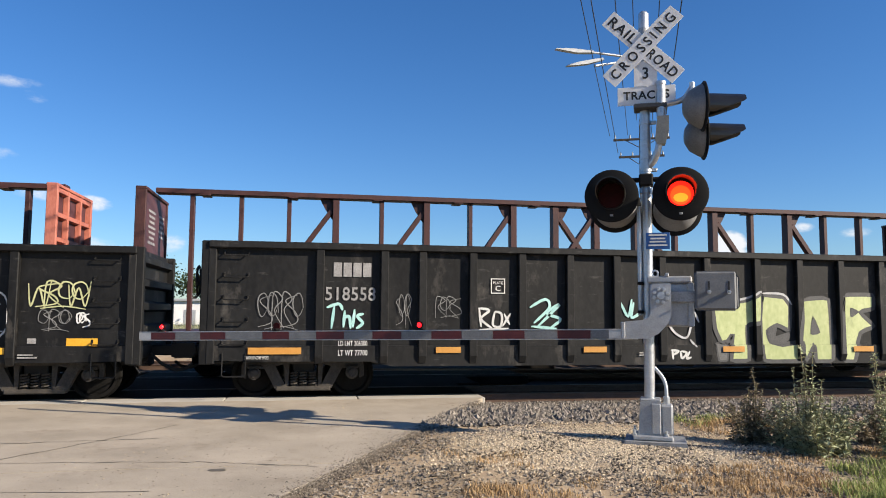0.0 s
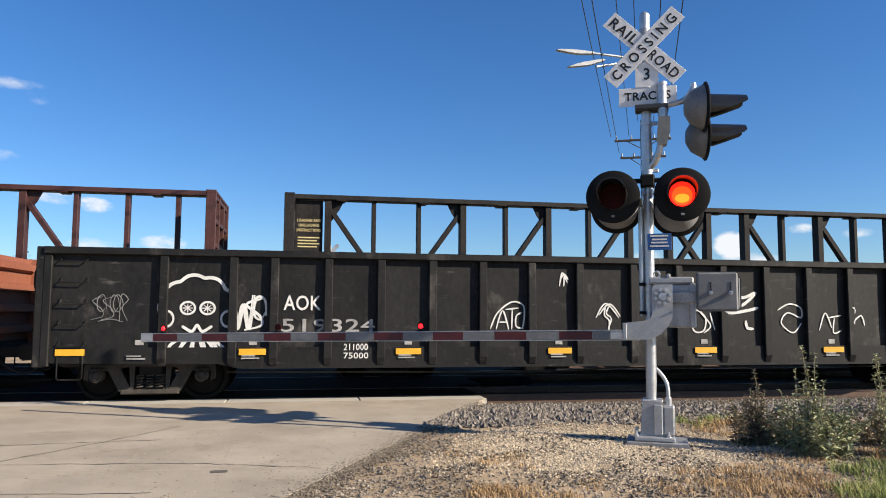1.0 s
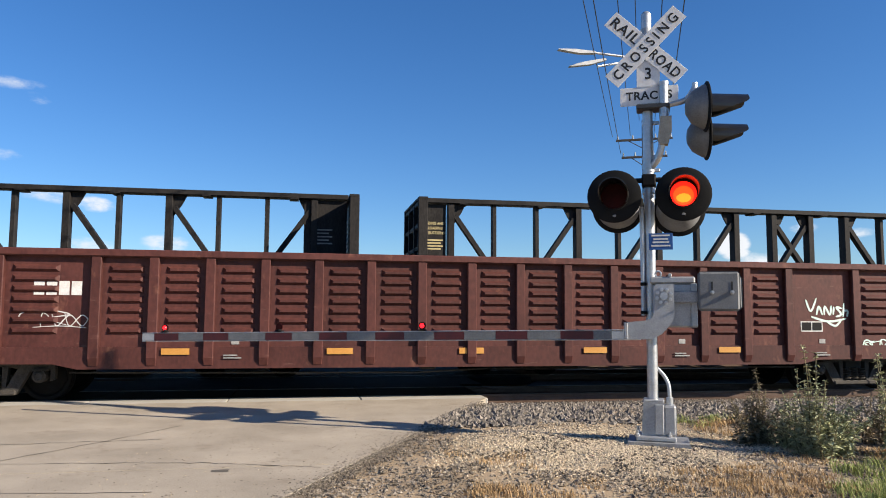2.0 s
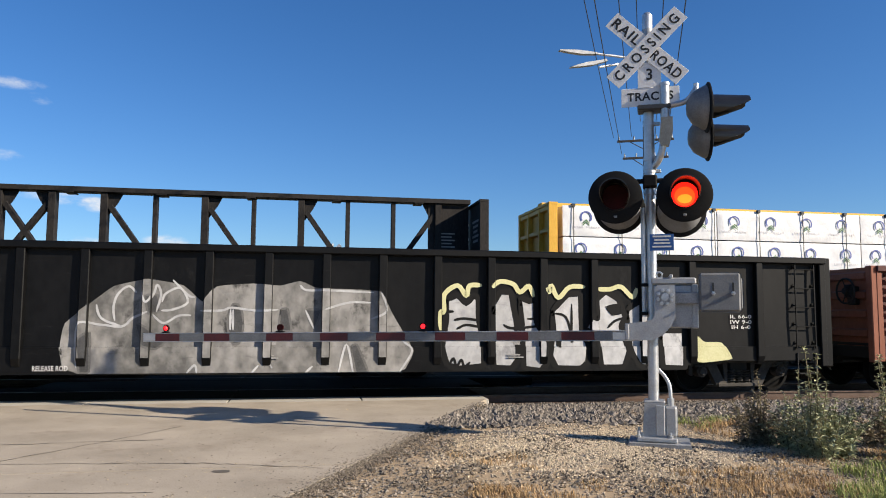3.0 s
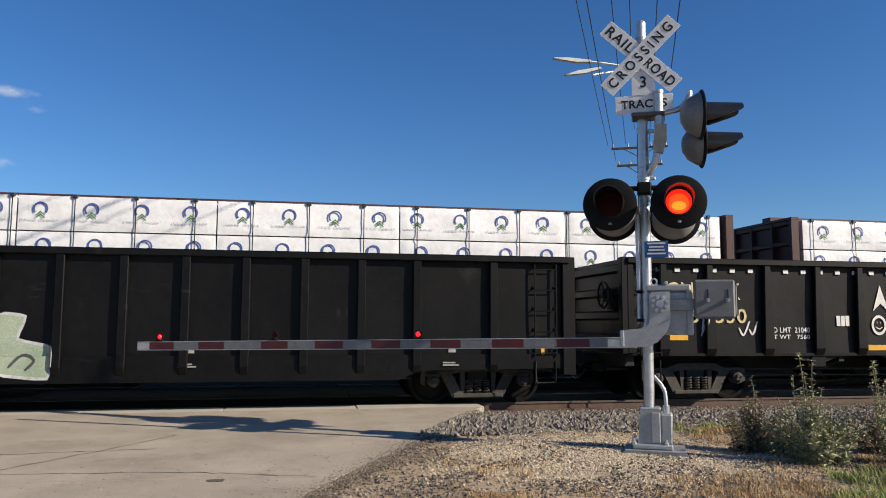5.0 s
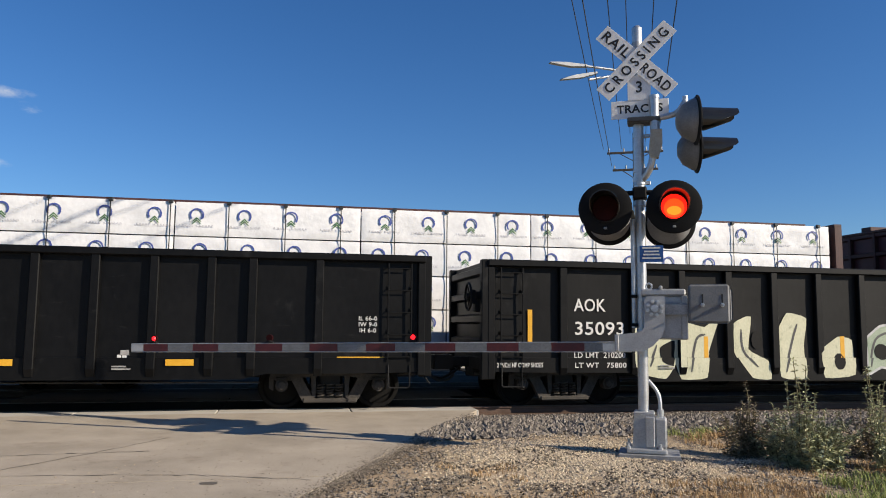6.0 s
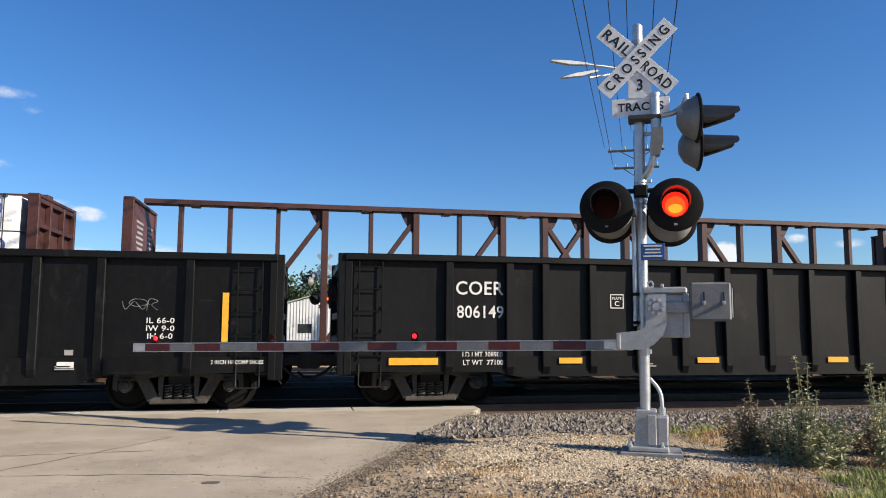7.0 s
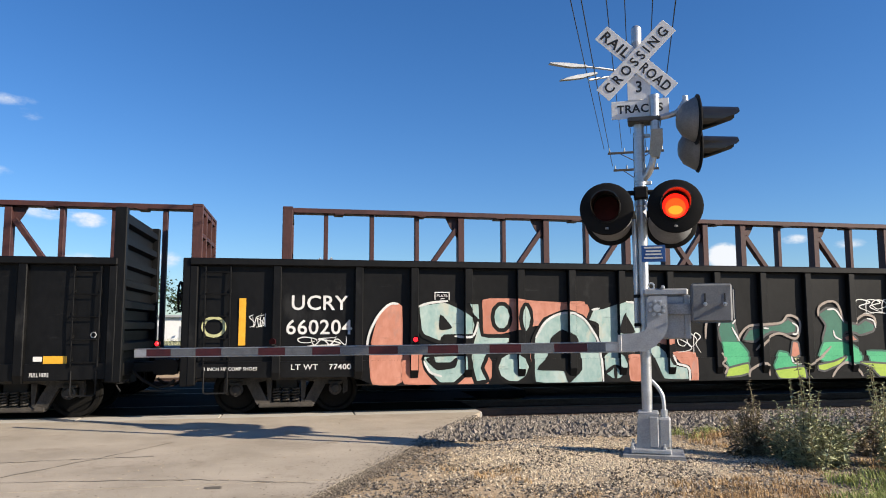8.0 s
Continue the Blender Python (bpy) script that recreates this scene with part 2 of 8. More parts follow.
DRY_GRASS = surface("dry_straw_grass", (0.29, 0.185, 0.09), (0.44, 0.305, 0.16), 0.85, 0, 10, 60, 0.0, 0, 0.2, 0.01, None, 0.6, 0.25, True)
GREEN_GRASS = surface("green_grass_blades", (0.20, 0.235, 0.06), (0.33, 0.36, 0.13), 0.8, 0, 10, 60, 0.0, 0, 0.2, 0.01, None, 0.6, 0.3, True)
LEAF = surface("dusty_weed_leaf", (0.23, 0.25, 0.13), (0.46, 0.465, 0.29), 0.7, 0, 10, 60, 0.0, 0, 0.3, 0.01, None, 0.6, 0.35, True)
BROWN_LEAF = surface("dried_weed_leaf", (0.18, 0.14, 0.09), (0.37, 0.31, 0.21), 0.8, 0, 10, 60, 0.0, 0, 0.3, 0.01, None, 0.6, 0.35, True)
STEM = surface("weed_stem", (0.09, 0.085, 0.04), (0.17, 0.14, 0.07), 0.8, 0, 10, 60, 0.1)
TREE_LEAF = surface("tree_foliage", (0.020, 0.036, 0.012), (0.05, 0.075, 0.026), 0.75, 0, 3, 20, 0.0, 0, 0.3, 0.01, None, 0.6, 0.4, True)
BARK = surface("grey_bark", (0.06, 0.05, 0.04), (0.12, 0.10, 0.08), 0.9, 0, 4, 40, 0.4)
POLE_WOOD = surface("weathered_pole_timber", (0.055, 0.045, 0.038), (0.11, 0.09, 0.075), 0.85, 0, 3, 40, 0.3)
WIRE = surface("power_line", (0.02, 0.02, 0.02), (0.04, 0.04, 0.04), 0.6, 0, 3, 40, 0)
WRAP = surface("white_lumber_wrap", (0.69, 0.69, 0.69), (0.80, 0.80, 0.80), 0.38, 0, 2.2, 9, 0.4, 0, 0.45, 0.03, None, 0.6, 0.06)
LOGO_BLUE = surface("blue_print", (0.05, 0.075, 0.26), (0.08, 0.11, 0.33), 0.5, 0, 8, 40, 0.05)
LOGO_GREEN = surface("green_print", (0.05, 0.13, 0.05), (0.08, 0.18, 0.07), 0.5, 0, 8, 40, 0.05)
PRINT_GREY = surface("grey_print", (0.36, 0.36, 0.40), (0.46, 0.46, 0.50), 0.5, 0, 8, 40, 0.05)
STRAP = surface("dark_strap", (0.012, 0.012, 0.012), (0.03, 0.03, 0.03), 0.5, 0, 8, 40, 0.05)
SHED_WHITE = surface("white_ribbed_siding", (0.60, 0.60, 0.60), (0.72, 0.72, 0.72), 0.5, 0, 1, 20, 0.1)
SHED_ROOF = surface("grey_metal_roof", (0.30, 0.31, 0.32), (0.42, 0.43, 0.44), 0.5, 0.3, 1, 20, 0.1)
DARK_GLASS = surface("dark_window_glass", (0.02, 0.022, 0.025), (0.03, 0.035, 0.04), 0.1, 0, 1, 10, 0)
RED_GLOW = glow("lit_red_signal_lens", (1.0, 0.012, 0.005), 1.1)
WARM_GLOW = glow("warm_lamp_glow", (1.0, 0.055, 0.006), 1.2)
HOT_GLOW = glow("hot_lamp_core", (1.0, 0.19, 0.012), 1.3)
LED_GLOW = glow("lit_red_marker", (1.0, 0.01, 0.015), 2.0)
DARK_LENS = surface("unlit_red_lens", (0.020, 0.0028, 0.003), (0.032, 0.0045, 0.005), 0.6, 0, 6, 40, 0.1, 0, 0.1)

# ---- mesh tools ----


class Geo:
    """Vertices and faces of one mesh."""

    def __init__(self):
        self.v, self.f = [], []

    def add(self, verts, faces):
        n = len(self.v)
        self.v.extend([tuple(p) for p in verts])
        self.f.extend([tuple(i + n for i in q) for q in faces])
        return self

    def box(self, x0, x1, y0, y1, z0, z1, m=None):
        p = [Vector((x, y, z)) for z in (z0, z1) for y in (y0, y1) for x in (x0, x1)]
        if m is not None:
            p = [m @ q for q in p]
        return self.add(p, [(0, 2, 3, 1), (4, 5, 7, 6), (0, 1, 5, 4), (2, 6, 7, 3), (0, 4, 6, 2), (1, 3, 7, 5)])

    def chamfer(self, x0, x1, y0, y1, z0, z1, c=0.01, m=None):
        """A box with all edges cut by c."""
        xs, ys, zs = (x0, x1), (y0, y1), (z0, z1)
        sg = (1, -1)
        v, idx = [], {}
        for i in range(2):
            for j in range(2):
                for k in range(2):
                    for a in range(3):
                        p = [xs[i] + sg[i] * c, ys[j] + sg[j] * c, zs[k] + sg[k] * c]
                        p[a] = (xs[i], ys[j], zs[k])[a]
                        idx[i, j, k, a] = len(v)
                        v.append(Vector(p) if m is None else m @ Vector(p))
        fs = []
        for a in range(3):
            b, d = (a + 1) % 3, (a + 2) % 3
            for s in range(2):
                q = []
                for t, u in ((0, 0), (1, 0), (1, 1), (0, 1)):
                    key = [0, 0, 0]
                    key[a], key[b], key[d] = s, t, u
                    q.append(idx[(*key, a)])
                fs.append(q if s else q[::-1])
                for t in range(2):
                    k0, k1 = [0, 0, 0], [0, 0, 0]
                    k0[a] = k1[a] = s
                    k0[b] = k1[b] = t
                    k0[d], k1[d] = 0, 1
                    q = [idx[(*k0, a)], idx[(*k1, a)], idx[(*k1, b)], idx[(*k0, b)]]
                    fs.append(q if s == t else q[::-1])
        for i in range(2):
            for j in range(2):
                for k in range(2):
                    q = [idx[i, j, k, 0], idx[i, j, k, 1], idx[i, j, k, 2]]
                    fs.append(q if (i + j + k) % 2 else q[::-1])
        return self.add(v, fs)

    def cyl(self, p0, p1, r0, r1=None, n=16, caps=True):
        p0, p1 = Vector(p0), Vector(p1)
        r1 = r0 if r1 is None else r1
        q = (p1 - p0).to_track_quat("Z", "Y")
        ring = [q @ Vector((math.cos(2 * math.pi * i / n), math.sin(2 * math.pi * i / n), 0)) for i in range(n)]
        fs = [(i, (i + 1) % n, n + (i + 1) % n, n + i) for i in range(n)]
        if caps:
            fs += [tuple(range(n))[::-1], tuple(range(n, 2 * n))]
        return self.add([p0 + d * r0 for d in ring] + [p1 + d * r1 for d in ring], fs)

    def tube(self, pts, r, n=8):
        pts = [Vector(p) for p in pts]
        v = []
        for i, p in enumerate(pts):
            d = (pts[min(i + 1, len(pts) - 1)] - pts[max(i - 1, 0)]).normalized()
            a = d.cross(Vector((0.31, 0.52, 0.79))).normalized()
            b = d.cross(a)
            v += [p + (a * math.cos(2 * math.pi * k / n) + b * math.sin(2 * math.pi * k / n)) * r for k in range(n)]
        fs = [(i * n + k, i * n + (k + 1) % n, (i + 1) * n + (k + 1) % n, (i + 1) * n + k) for i in range(len(pts) - 1) for k in range(n)]
        fs += [tuple(range(n))[::-1], tuple(range((len(pts) - 1) * n, len(pts) * n))]
        return self.add(v, fs)

    def lathe(self, profile, m, n=32):
        """Turns (radius, height) pairs about the local z axis of m."""
        v = [m @ Vector((r * math.cos(2 * math.pi * k / n), r * math.sin(2 * math.pi * k / n), h)) for r, h in profile for k in range(n)]
        fs = [(i * n + k, i * n + (k + 1) % n, (i + 1) * n + (k + 1) % n, (i + 1) * n + k) for i in range(len(profile) - 1) for k in range(n)]
        return self.add(v, fs)

    def prism(self, outline, y0, y1, m=None):
        """An outline of (x, z) pairs carried from y0 to y1."""
        n = len(outline)
        p = [Vector((x, y, z)) for y in (y0, y1) for x, z in outline]
        if m is not None:
            p = [m @ q for q in p]
        fs = [tuple(range(n)), tuple(range(n, 2 * n))[::-1]]
        fs += [(i, n + i, n + (i + 1) % n, (i + 1) % n) for i in range(n)]
        return self.add(p, fs)

    def mesh(self, name, material, smooth=False):
        me = bpy.data.meshes.new(name)
        me.from_pydata(self.v, [], self.f)
        me.update()
        bm = bmesh.new()
        bm.from_mesh(me)
        bmesh.ops.recalc_face_normals(bm, faces=bm.faces)
        bm.to_mesh(me)
        bm.free()
        me.materials.append(material)
        if smooth:
            me.shade_smooth()
            me.set_sharp_from_angle(angle=radians(35))
        return me


def part(name, geo, material, parent, label="", smooth=False, m=None):
    """One mesh object under a thing or a part; geo may be a ready mesh."""
    me = geo.mesh(name, material, smooth) if isinstance(geo, Geo) else geo
    ob = new(name, me)
    ob.parent = parent
    if m is not None:
        ob.matrix_basis = m
    return tagged(ob, label)


def thing(name, label, category, m=None, group="", kind=""):
    ob = new(name)
    ob.empty_display_size = 0.3
    if m is not None:
        ob.matrix_basis = m
    return tagged(ob, label, category, group, kind)


def solid(name, geo, material, label, category, m=None, group="", kind="", smooth=False):
    ob = new(name, geo.mesh(name, material, smooth))
    if m is not None:
        ob.matrix_basis = m
    return tagged(ob, label, category, group, kind)


def letters(name, body, size, material, parent, m, label="", fat=0.0, align="CENTER", wide=1.0, depth=0.0, space=1.05):
    """Painted or cut lettering: local x along the words, local z up, facing local -y."""
    cu = bpy.data.curves.new(name, "FONT")
    cu.body, cu.size, cu.offset, cu.align_x, cu.align_y = body, size, fat, align, "CENTER"
    cu.space_character = space
    cu.extrude = depth
    cu.resolution_u = 3
    tmp = bpy.data.objects.new(name, cu)
    me = bpy.data.meshes.new_from_object(tmp)
    bpy.data.objects.remove(tmp)
    bpy.data.curves.remove(cu)
    me.transform(Matrix.Rotation(radians(90), 4, "X") @ Matrix.Diagonal((wide, 1, 1, 1)))
    me.materials.clear()
    me.materials.append(material)
    ob = new(name, me)
    ob.parent = parent
    ob.matrix_basis = m
    return tagged(ob, label)

# ---- the setting ----
TRACK_Y, FAR_TRACK_Y, THIRD_TRACK_Y = 15.12, 19.6, 24.08


def swell(x, y):
    """Rise of the limestone heap and the small rolls of the shoulder."""
    return 0.05 * (noise.noise((x * 0.5, y * 0.5, 0)) + 0.4 * noise.noise((x * 1.6, y * 1.6, 3))) + 0.07 * math.exp(-((x - 3.1) / 1.2) ** 2 - ((y - 9.2) / 0.9) ** 2)


def road_edge(y):
    """x of the road's edge at the depth y."""
    return -3.52 + 0.5003 * y


def ground():
    g = Geo()
    xs = [-2500, -600, -150, -50] + [-20 + i * 1.0 for i in range(19)] + [-0.75 + i * 0.375 for i in range(31)] + [11.0 + i for i in range(25)] + [60, 150, 600, 2500]
    ys = [-800, -150, -30] + [-6 + i * 0.75 for i in range(13)] + [3.375 + i * 0.375 for i in range(23)] + [12.0 + i * 0.75 for i in range(36)] + [60, 120, 300, 900, 3000]
    v = []
    for y in ys:
        for x in xs:
            z = -0.26 if 12.2 < y < 27 else -0.03
            if 2 < y < 12.2 and x > road_edge(y) + 0.2:
                z += swell(x, y)
            v.append((x, y, z))
    f = [(j * len(xs) + i, j * len(xs) + i + 1, (j + 1) * len(xs) + i + 1, (j + 1) * len(xs) + i) for j in range(len(ys) - 1) for i in range(len(xs) - 1)]
    g.add(v, f)
    ob = solid("ground", g, FIELD, "flat dry grassland around the crossing", "ground", kind="structure", smooth=True)
    # the near shoulder is bare dirt
    ob.data.materials.append(DIRT)
    for p in ob.data.polygons:
        c = p.center
        if -30 < c.y < 30 and -60 < c.x < 60:
            p.material_index = 1
    return ob


def road():
    """A skewed concrete road of slabs, with joints, up to the crossing panels and on past the tracks."""
    root = thing("road", "worn tan concrete road crossing the tracks askew", "road", kind="structure")
    w = 9.0
    for a, b in ((-22, 8.0), (8.025, 13.70)):
        g = Geo()
        top = [(road_edge(a) - w, a), (road_edge(a), a), (road_edge(b), b), (road_edge(b) - w, b)]
        lo = [Vector((x, y, -0.10)) for x, y in top]
        hi = [Vector((x, y, 0.0)) for x, y in top]
        g.add(lo + hi, [(3, 2, 1, 0), (4, 5, 6, 7), (0, 1, 5, 4), (1, 2, 6, 5), (2, 3, 7, 6), (3, 0, 4, 7)])
        part("road_slab", g, CONCRETE, root)
    g = Geo()
    top = [(road_edge(26.9) - w, 26.9), (road_edge(26.9), 26.9), (road_edge(70), 70), (road_edge(70) - w, 70)]
    g.add([Vector((x, y, -0.10)) for x, y in top] + [Vector((x, y, 0.0)) for x, y in top], [(3, 2, 1, 0), (4, 5, 6, 7), (0, 1, 5, 4), (1, 2, 6, 5), (2, 3, 7, 6), (3, 0, 4, 7)])
    part("road_slab", g, CONCRETE, root)
    # cracks, a patch and an old spall
    rnd = random.Random(4)
    for pts in (((-3.19, 8.71), (-2.43, 9.79), (-1.65, 11.11)), ((-3.84, 8.60), (-1.28, 8.33), (-0.45, 8.08), (0.27, 7.83)), ((-4.22, 9.66), (-2.73, 9.79), (-1.63, 9.83)), ((-5.02, 6.98), (-2.94, 7.23), (-1.12, 6.98))):
        line = []
        for (xa, ya), (xb, yb) in zip(pts, pts[1:]):
            for k in range(9):
                u = k / 9
                line.append((xa + (xb - xa) * u + rnd.uniform(-.02, .02), ya + (yb - ya) * u + rnd.uniform(-.03, .03)))
        g = Geo()
        for (xa, ya), (xb, yb) in zip(line, line[1:]):
            t = rnd.uniform(0.004, 0.011)
            d = Vector((yb - ya, xa - xb, 0)).normalized() * t
            g.add([(xa - d.x, ya - d.y, 0.004), (xa + d.x, ya + d.y, 0.004), (xb + d.x, yb + d.y, 0.004), (xb - d.x, yb - d.y, 0.004)], [(0, 1, 2, 3)])
        part("crack", g, CRACK, root, "thin dark crack in the concrete")
    g = Geo()
    g.add([(-0.83 + 0.11 * math.cos(a) * rnd.uniform(.6, 1.1), 7.84 + 0.08 * math.sin(a) * rnd.uniform(.6, 1.1), 0.004) for a in [i * 0.52 for i in range(12)]], [tuple(range(12))])
    part("spall", g, CRACK, root, "small dark spalled hole")
    return root


def track(y, name, label):
    """Two rails of real section on timber ties."""
    root = thing(name, label, "railway track", pose(0, y, 0), kind="structure")
    prof = [(-0.07, -0.17), (0.07, -0.17), (0.07, -0.155), (0.012, -0.135), (0.012, -0.045), (0.036, -0.035), (0.036, -0.004), (-0.036, -0.004), (-0.036, -0.035), (-0.012, -0.045), (-0.012, -0.135), (-0.07, -0.155)]
    turn = Matrix.Rotation(radians(90), 4, "Z")
    for s in (-0.7525, 0.7525):
        g = Geo().prism([(x, z) for x, z in prof], -170, 170, Matrix.Translation((0, s, 0)) @ turn)
        rail = part("rail", g, RAIL_STEEL, root, "rust-brown steel rail")
        part("running_surface", Geo().box(-170, 170, s - 0.03, s + 0.03, -0.004, 0.0), RAIL_HEAD, rail, "polished running surface")
    tie = Geo().chamfer(-0.115, 0.115, -1.3, 1.3, -0.30, -0.172, 0.012).mesh("tie", TIE_WOOD)
    for i in range(84):
        x = -12 + i * 0.53
        if -6.2 + (y - 15) * 0.5 < x < 3.4 + (y - 15) * 0.5:
            continue
        part("tie", tie, None, root, m=pose(x, 0, 0, 0, 0, 0))
    return root


def crossing_panels():
    """Concrete panels between and beside the rails, where the road goes over."""
    root = thing("crossing_panel_deck", "concrete grade crossing panels, pale in front, shade-darkened under the trains", "crossing panel", kind="structure")
    for cy in (TRACK_Y, FAR_TRACK_Y, THIRD_TRACK_Y):
        for y0, y1 in ((cy - 1.38, cy - 0.80), (cy - 0.66, cy + 0.66), (cy + 0.80, cy + 1.38)):
            c = road_edge(cy) - 0.65
            for k in range(4):
                # near strip stays pale; panels below the trains are coloured dark as shade
                part("crossing_panel", Geo().chamfer(c - 2.4 * (k + 1) + 0.008, c - 2.4 * k - 0.008, y0, y1, -0.2, -0.004, 0.012), PANEL_CONCRETE if y1 < TRACK_Y - 0.7 else SHADED_PANEL, root)
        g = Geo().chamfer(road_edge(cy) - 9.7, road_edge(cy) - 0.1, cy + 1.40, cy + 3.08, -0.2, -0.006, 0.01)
        # fill between the tracks takes the same shade-dark colour
        part("asphalt_fill", g, SHADED_PANEL, root)
    return root


ground()
road()
track(TRACK_Y, "track_1", "near railway track with rusty rails on dark ties")
track(FAR_TRACK_Y, "track_2", "middle railway track with rusty rails on dark ties")
track(THIRD_TRACK_Y, "track_3", "far railway track with rusty rails on dark ties")
crossing_panels()


def ballast_beds():
    """The stone shoulder that carries the tracks, left out where the road crosses."""
    for name, x0, x1 in (("ballast_bed_1", 3.25, 175.0), ("ballast_bed_2", -175.0, -6.2)):
        g = Geo()
        v = []
        prof = [(11.7, -0.05), (12.5, -0.06), (13.2, -0.11), (13.75, -0.17), (25.5, -0.19), (27.5, -0.25)]
        steps = [x0 + (x1 - x0) * k / 6 for k in range(7)]
        for x in steps:
            v += [(x + (y - 13.5) * 0.5 * (1 if abs(x) < 30 else 0), y, z) for y, z in prof]
        n = len(prof)
        g.add(v, [(i * n + k, i * n + k + 1, (i + 1) * n + k + 1, (i + 1) * n + k) for i in range(6) for k in range(n - 1)])
        # bed stone coloured darker than the shoulder stones, imitating shade below the cars
        solid(name, g, surface("ballast_" + name, (0.035, 0.031, 0.027), (0.10, 0.088, 0.076), 0.95, 0, 9, 60, 0.8, 0, 0.05, 0.04), "grey crushed stone ballast under the tracks", "ballast", kind="structure")


ballast_beds()

# ---- rolling stock ----
HALF = 10.2


MESHES = {}


def shared(key, build, material, smooth=False):
    if key not in MESHES:
        MESHES[key] = build().mesh(key, material, smooth)
    return MESHES[key]


def side_frame_geo():
    g = Geo()
    top = [(-1.12, 0.56), (-1.10, 0.66), (-0.66, 0.66), (-0.40, 0.76), (0.40, 0.76), (0.66, 0.66), (1.10, 0.66), (1.12, 0.56), (0.72, 0.54), (0.34, 0.62), (-0.34, 0.62), (-0.72, 0.54)]
    g.prism(top, -0.07, 0.07)
    for s in (-1, 1):
        g.prism([(s * 0.72, 0.56), (s * 0.52, 0.60), (s * 0.30, 0.18), (s * 0.52, 0.18)], -0.075, 0.075)
        g.prism([(s * 0.36, 0.63), (s * 0.26, 0.63), (s * 0.27, 0.20), (s * 0.33, 0.20)], -0.07, 0.07)
        g.prism([(s * 1.12, 0.60), (s * 1.04, 0.60), (s * 1.04, 0.36), (s * 1.12, 0.40)], -0.06, 0.06)
    g.chamfer(-0.50, 0.50, -0.10, 0.10, 0.13, 0.22, 0.02)
    return g


def spring_geo():
    g = Geo()
    for s in (-0.17, 0.0, 0.17):
        pts = [(s + 0.065 * math.cos(a), 0.065 * math.sin(a), 0.23 + 0.25 * i / 40) for i in range(41) for a in (i * 0.25 * math.pi,)]
        g.tube(pts, 0.016, 5)
    return g


def wheelset_geo():
    g = Geo()
    for s in (-1, 1):
        m = Matrix.Translation((0, s * 0.72, 0)) @ Matrix.Rotation(radians(90 * -s), 4, "X")
        g.lathe([(0.0, 0.07), (0.10, 0.075), (0.12, 0.05), (0.33, 0.02), (0.36, 0.07), (0.42, 0.065), (0.425, -0.03), (0.45, -0.06), (0.45, -0.085), (0.37, -0.08), (0.33, -0.02), (0.12, -0.03), (0.0, -0.05)], m, 28)
    g.cyl((0, -0.75, 0), (0, 0.75, 0), 0.085, n=12)
    return g


def bearing_geo():
    g = Geo().cyl((0, -0.16, 0), (0, 0.06, 0), 0.115, n=14)
    g.cyl((0, -0.20, 0), (0, -0.16, 0), 0.07, 0.10, n=14)
    for k in range(3):
        a = k * 2.094 + 0.5
        g.cyl((0.055 * math.cos(a), -0.225, 0.055 * math.sin(a)), (0.055 * math.cos(a), -0.195, 0.055 * math.sin(a)), 0.018, n=6)
    g.chamfer(-0.13, 0.13, -0.10, 0.06, 0.08, 0.15, 0.02)
    return g


WHEELSETS = []


def add_trucks(car, at, way):
    for sx in (-1, 1):
        bol = Geo().chamfer(-0.2, 0.2, -1.05, 1.05, 0.45, 0.66, 0.02)
        bol.cyl((0, 0, 0.66), (0, 0, 0.78), 0.2, n=16)
        truck = part("truck", bol, DARK_STEEL, car, "dusty two-axle freight truck", m=pose(sx * at, 0, 0))
        for sy in (-1, 1):
            part("side_frame", shared("side_frame", side_frame_geo, TRUCK_STEEL), None, truck, m=pose(0, sy * 1.0, 0, 0, 0, 180 if sy > 0 else 0))
            part("spring_nest", shared("spring_nest", spring_geo, TRUCK_STEEL, True), None, truck, m=pose(0, sy * 1.06, 0))
            for ax in (-0.89, 0.89):
                part("bearing", shared("bearing", bearing_geo, TRUCK_STEEL, True), None, truck, m=pose(ax, sy * 1.02, 0.46, 0, 0, 180 if sy > 0 else 0))
        for ax in (-0.89, 0.89):
            w = part("wheelset", shared("wheelset", wheelset_geo, WHEEL_STEEL, True), None, truck, m=pose(ax, 0, 0.425))
            WHEELSETS.append((w, ax, way))


def coupler_geo():
    g = Geo().chamfer(-0.1, 0.55, -0.09, 0.09, 0.74, 0.94, 0.02)
    g.prism([(0.5, 0.68), (0.86, 0.70), (0.9, 0.84), (0.86, 0.98), (0.5, 0.99)], -0.17, 0.10)
    g.tube([(0.1, -0.32, 0.78), (0.3, -0.34, 0.6), (0.55, -0.36, 0.47), (0.75, -0.34, 0.5), (0.86, -0.3, 0.6)], 0.03, 6)
    g.tube([(0.05, -0.2, 0.62), (0.06, -0.9, 0.60), (0.06, -1.45, 0.64), (0.16, -1.5, 0.5)], 0.014, 5)
    return g


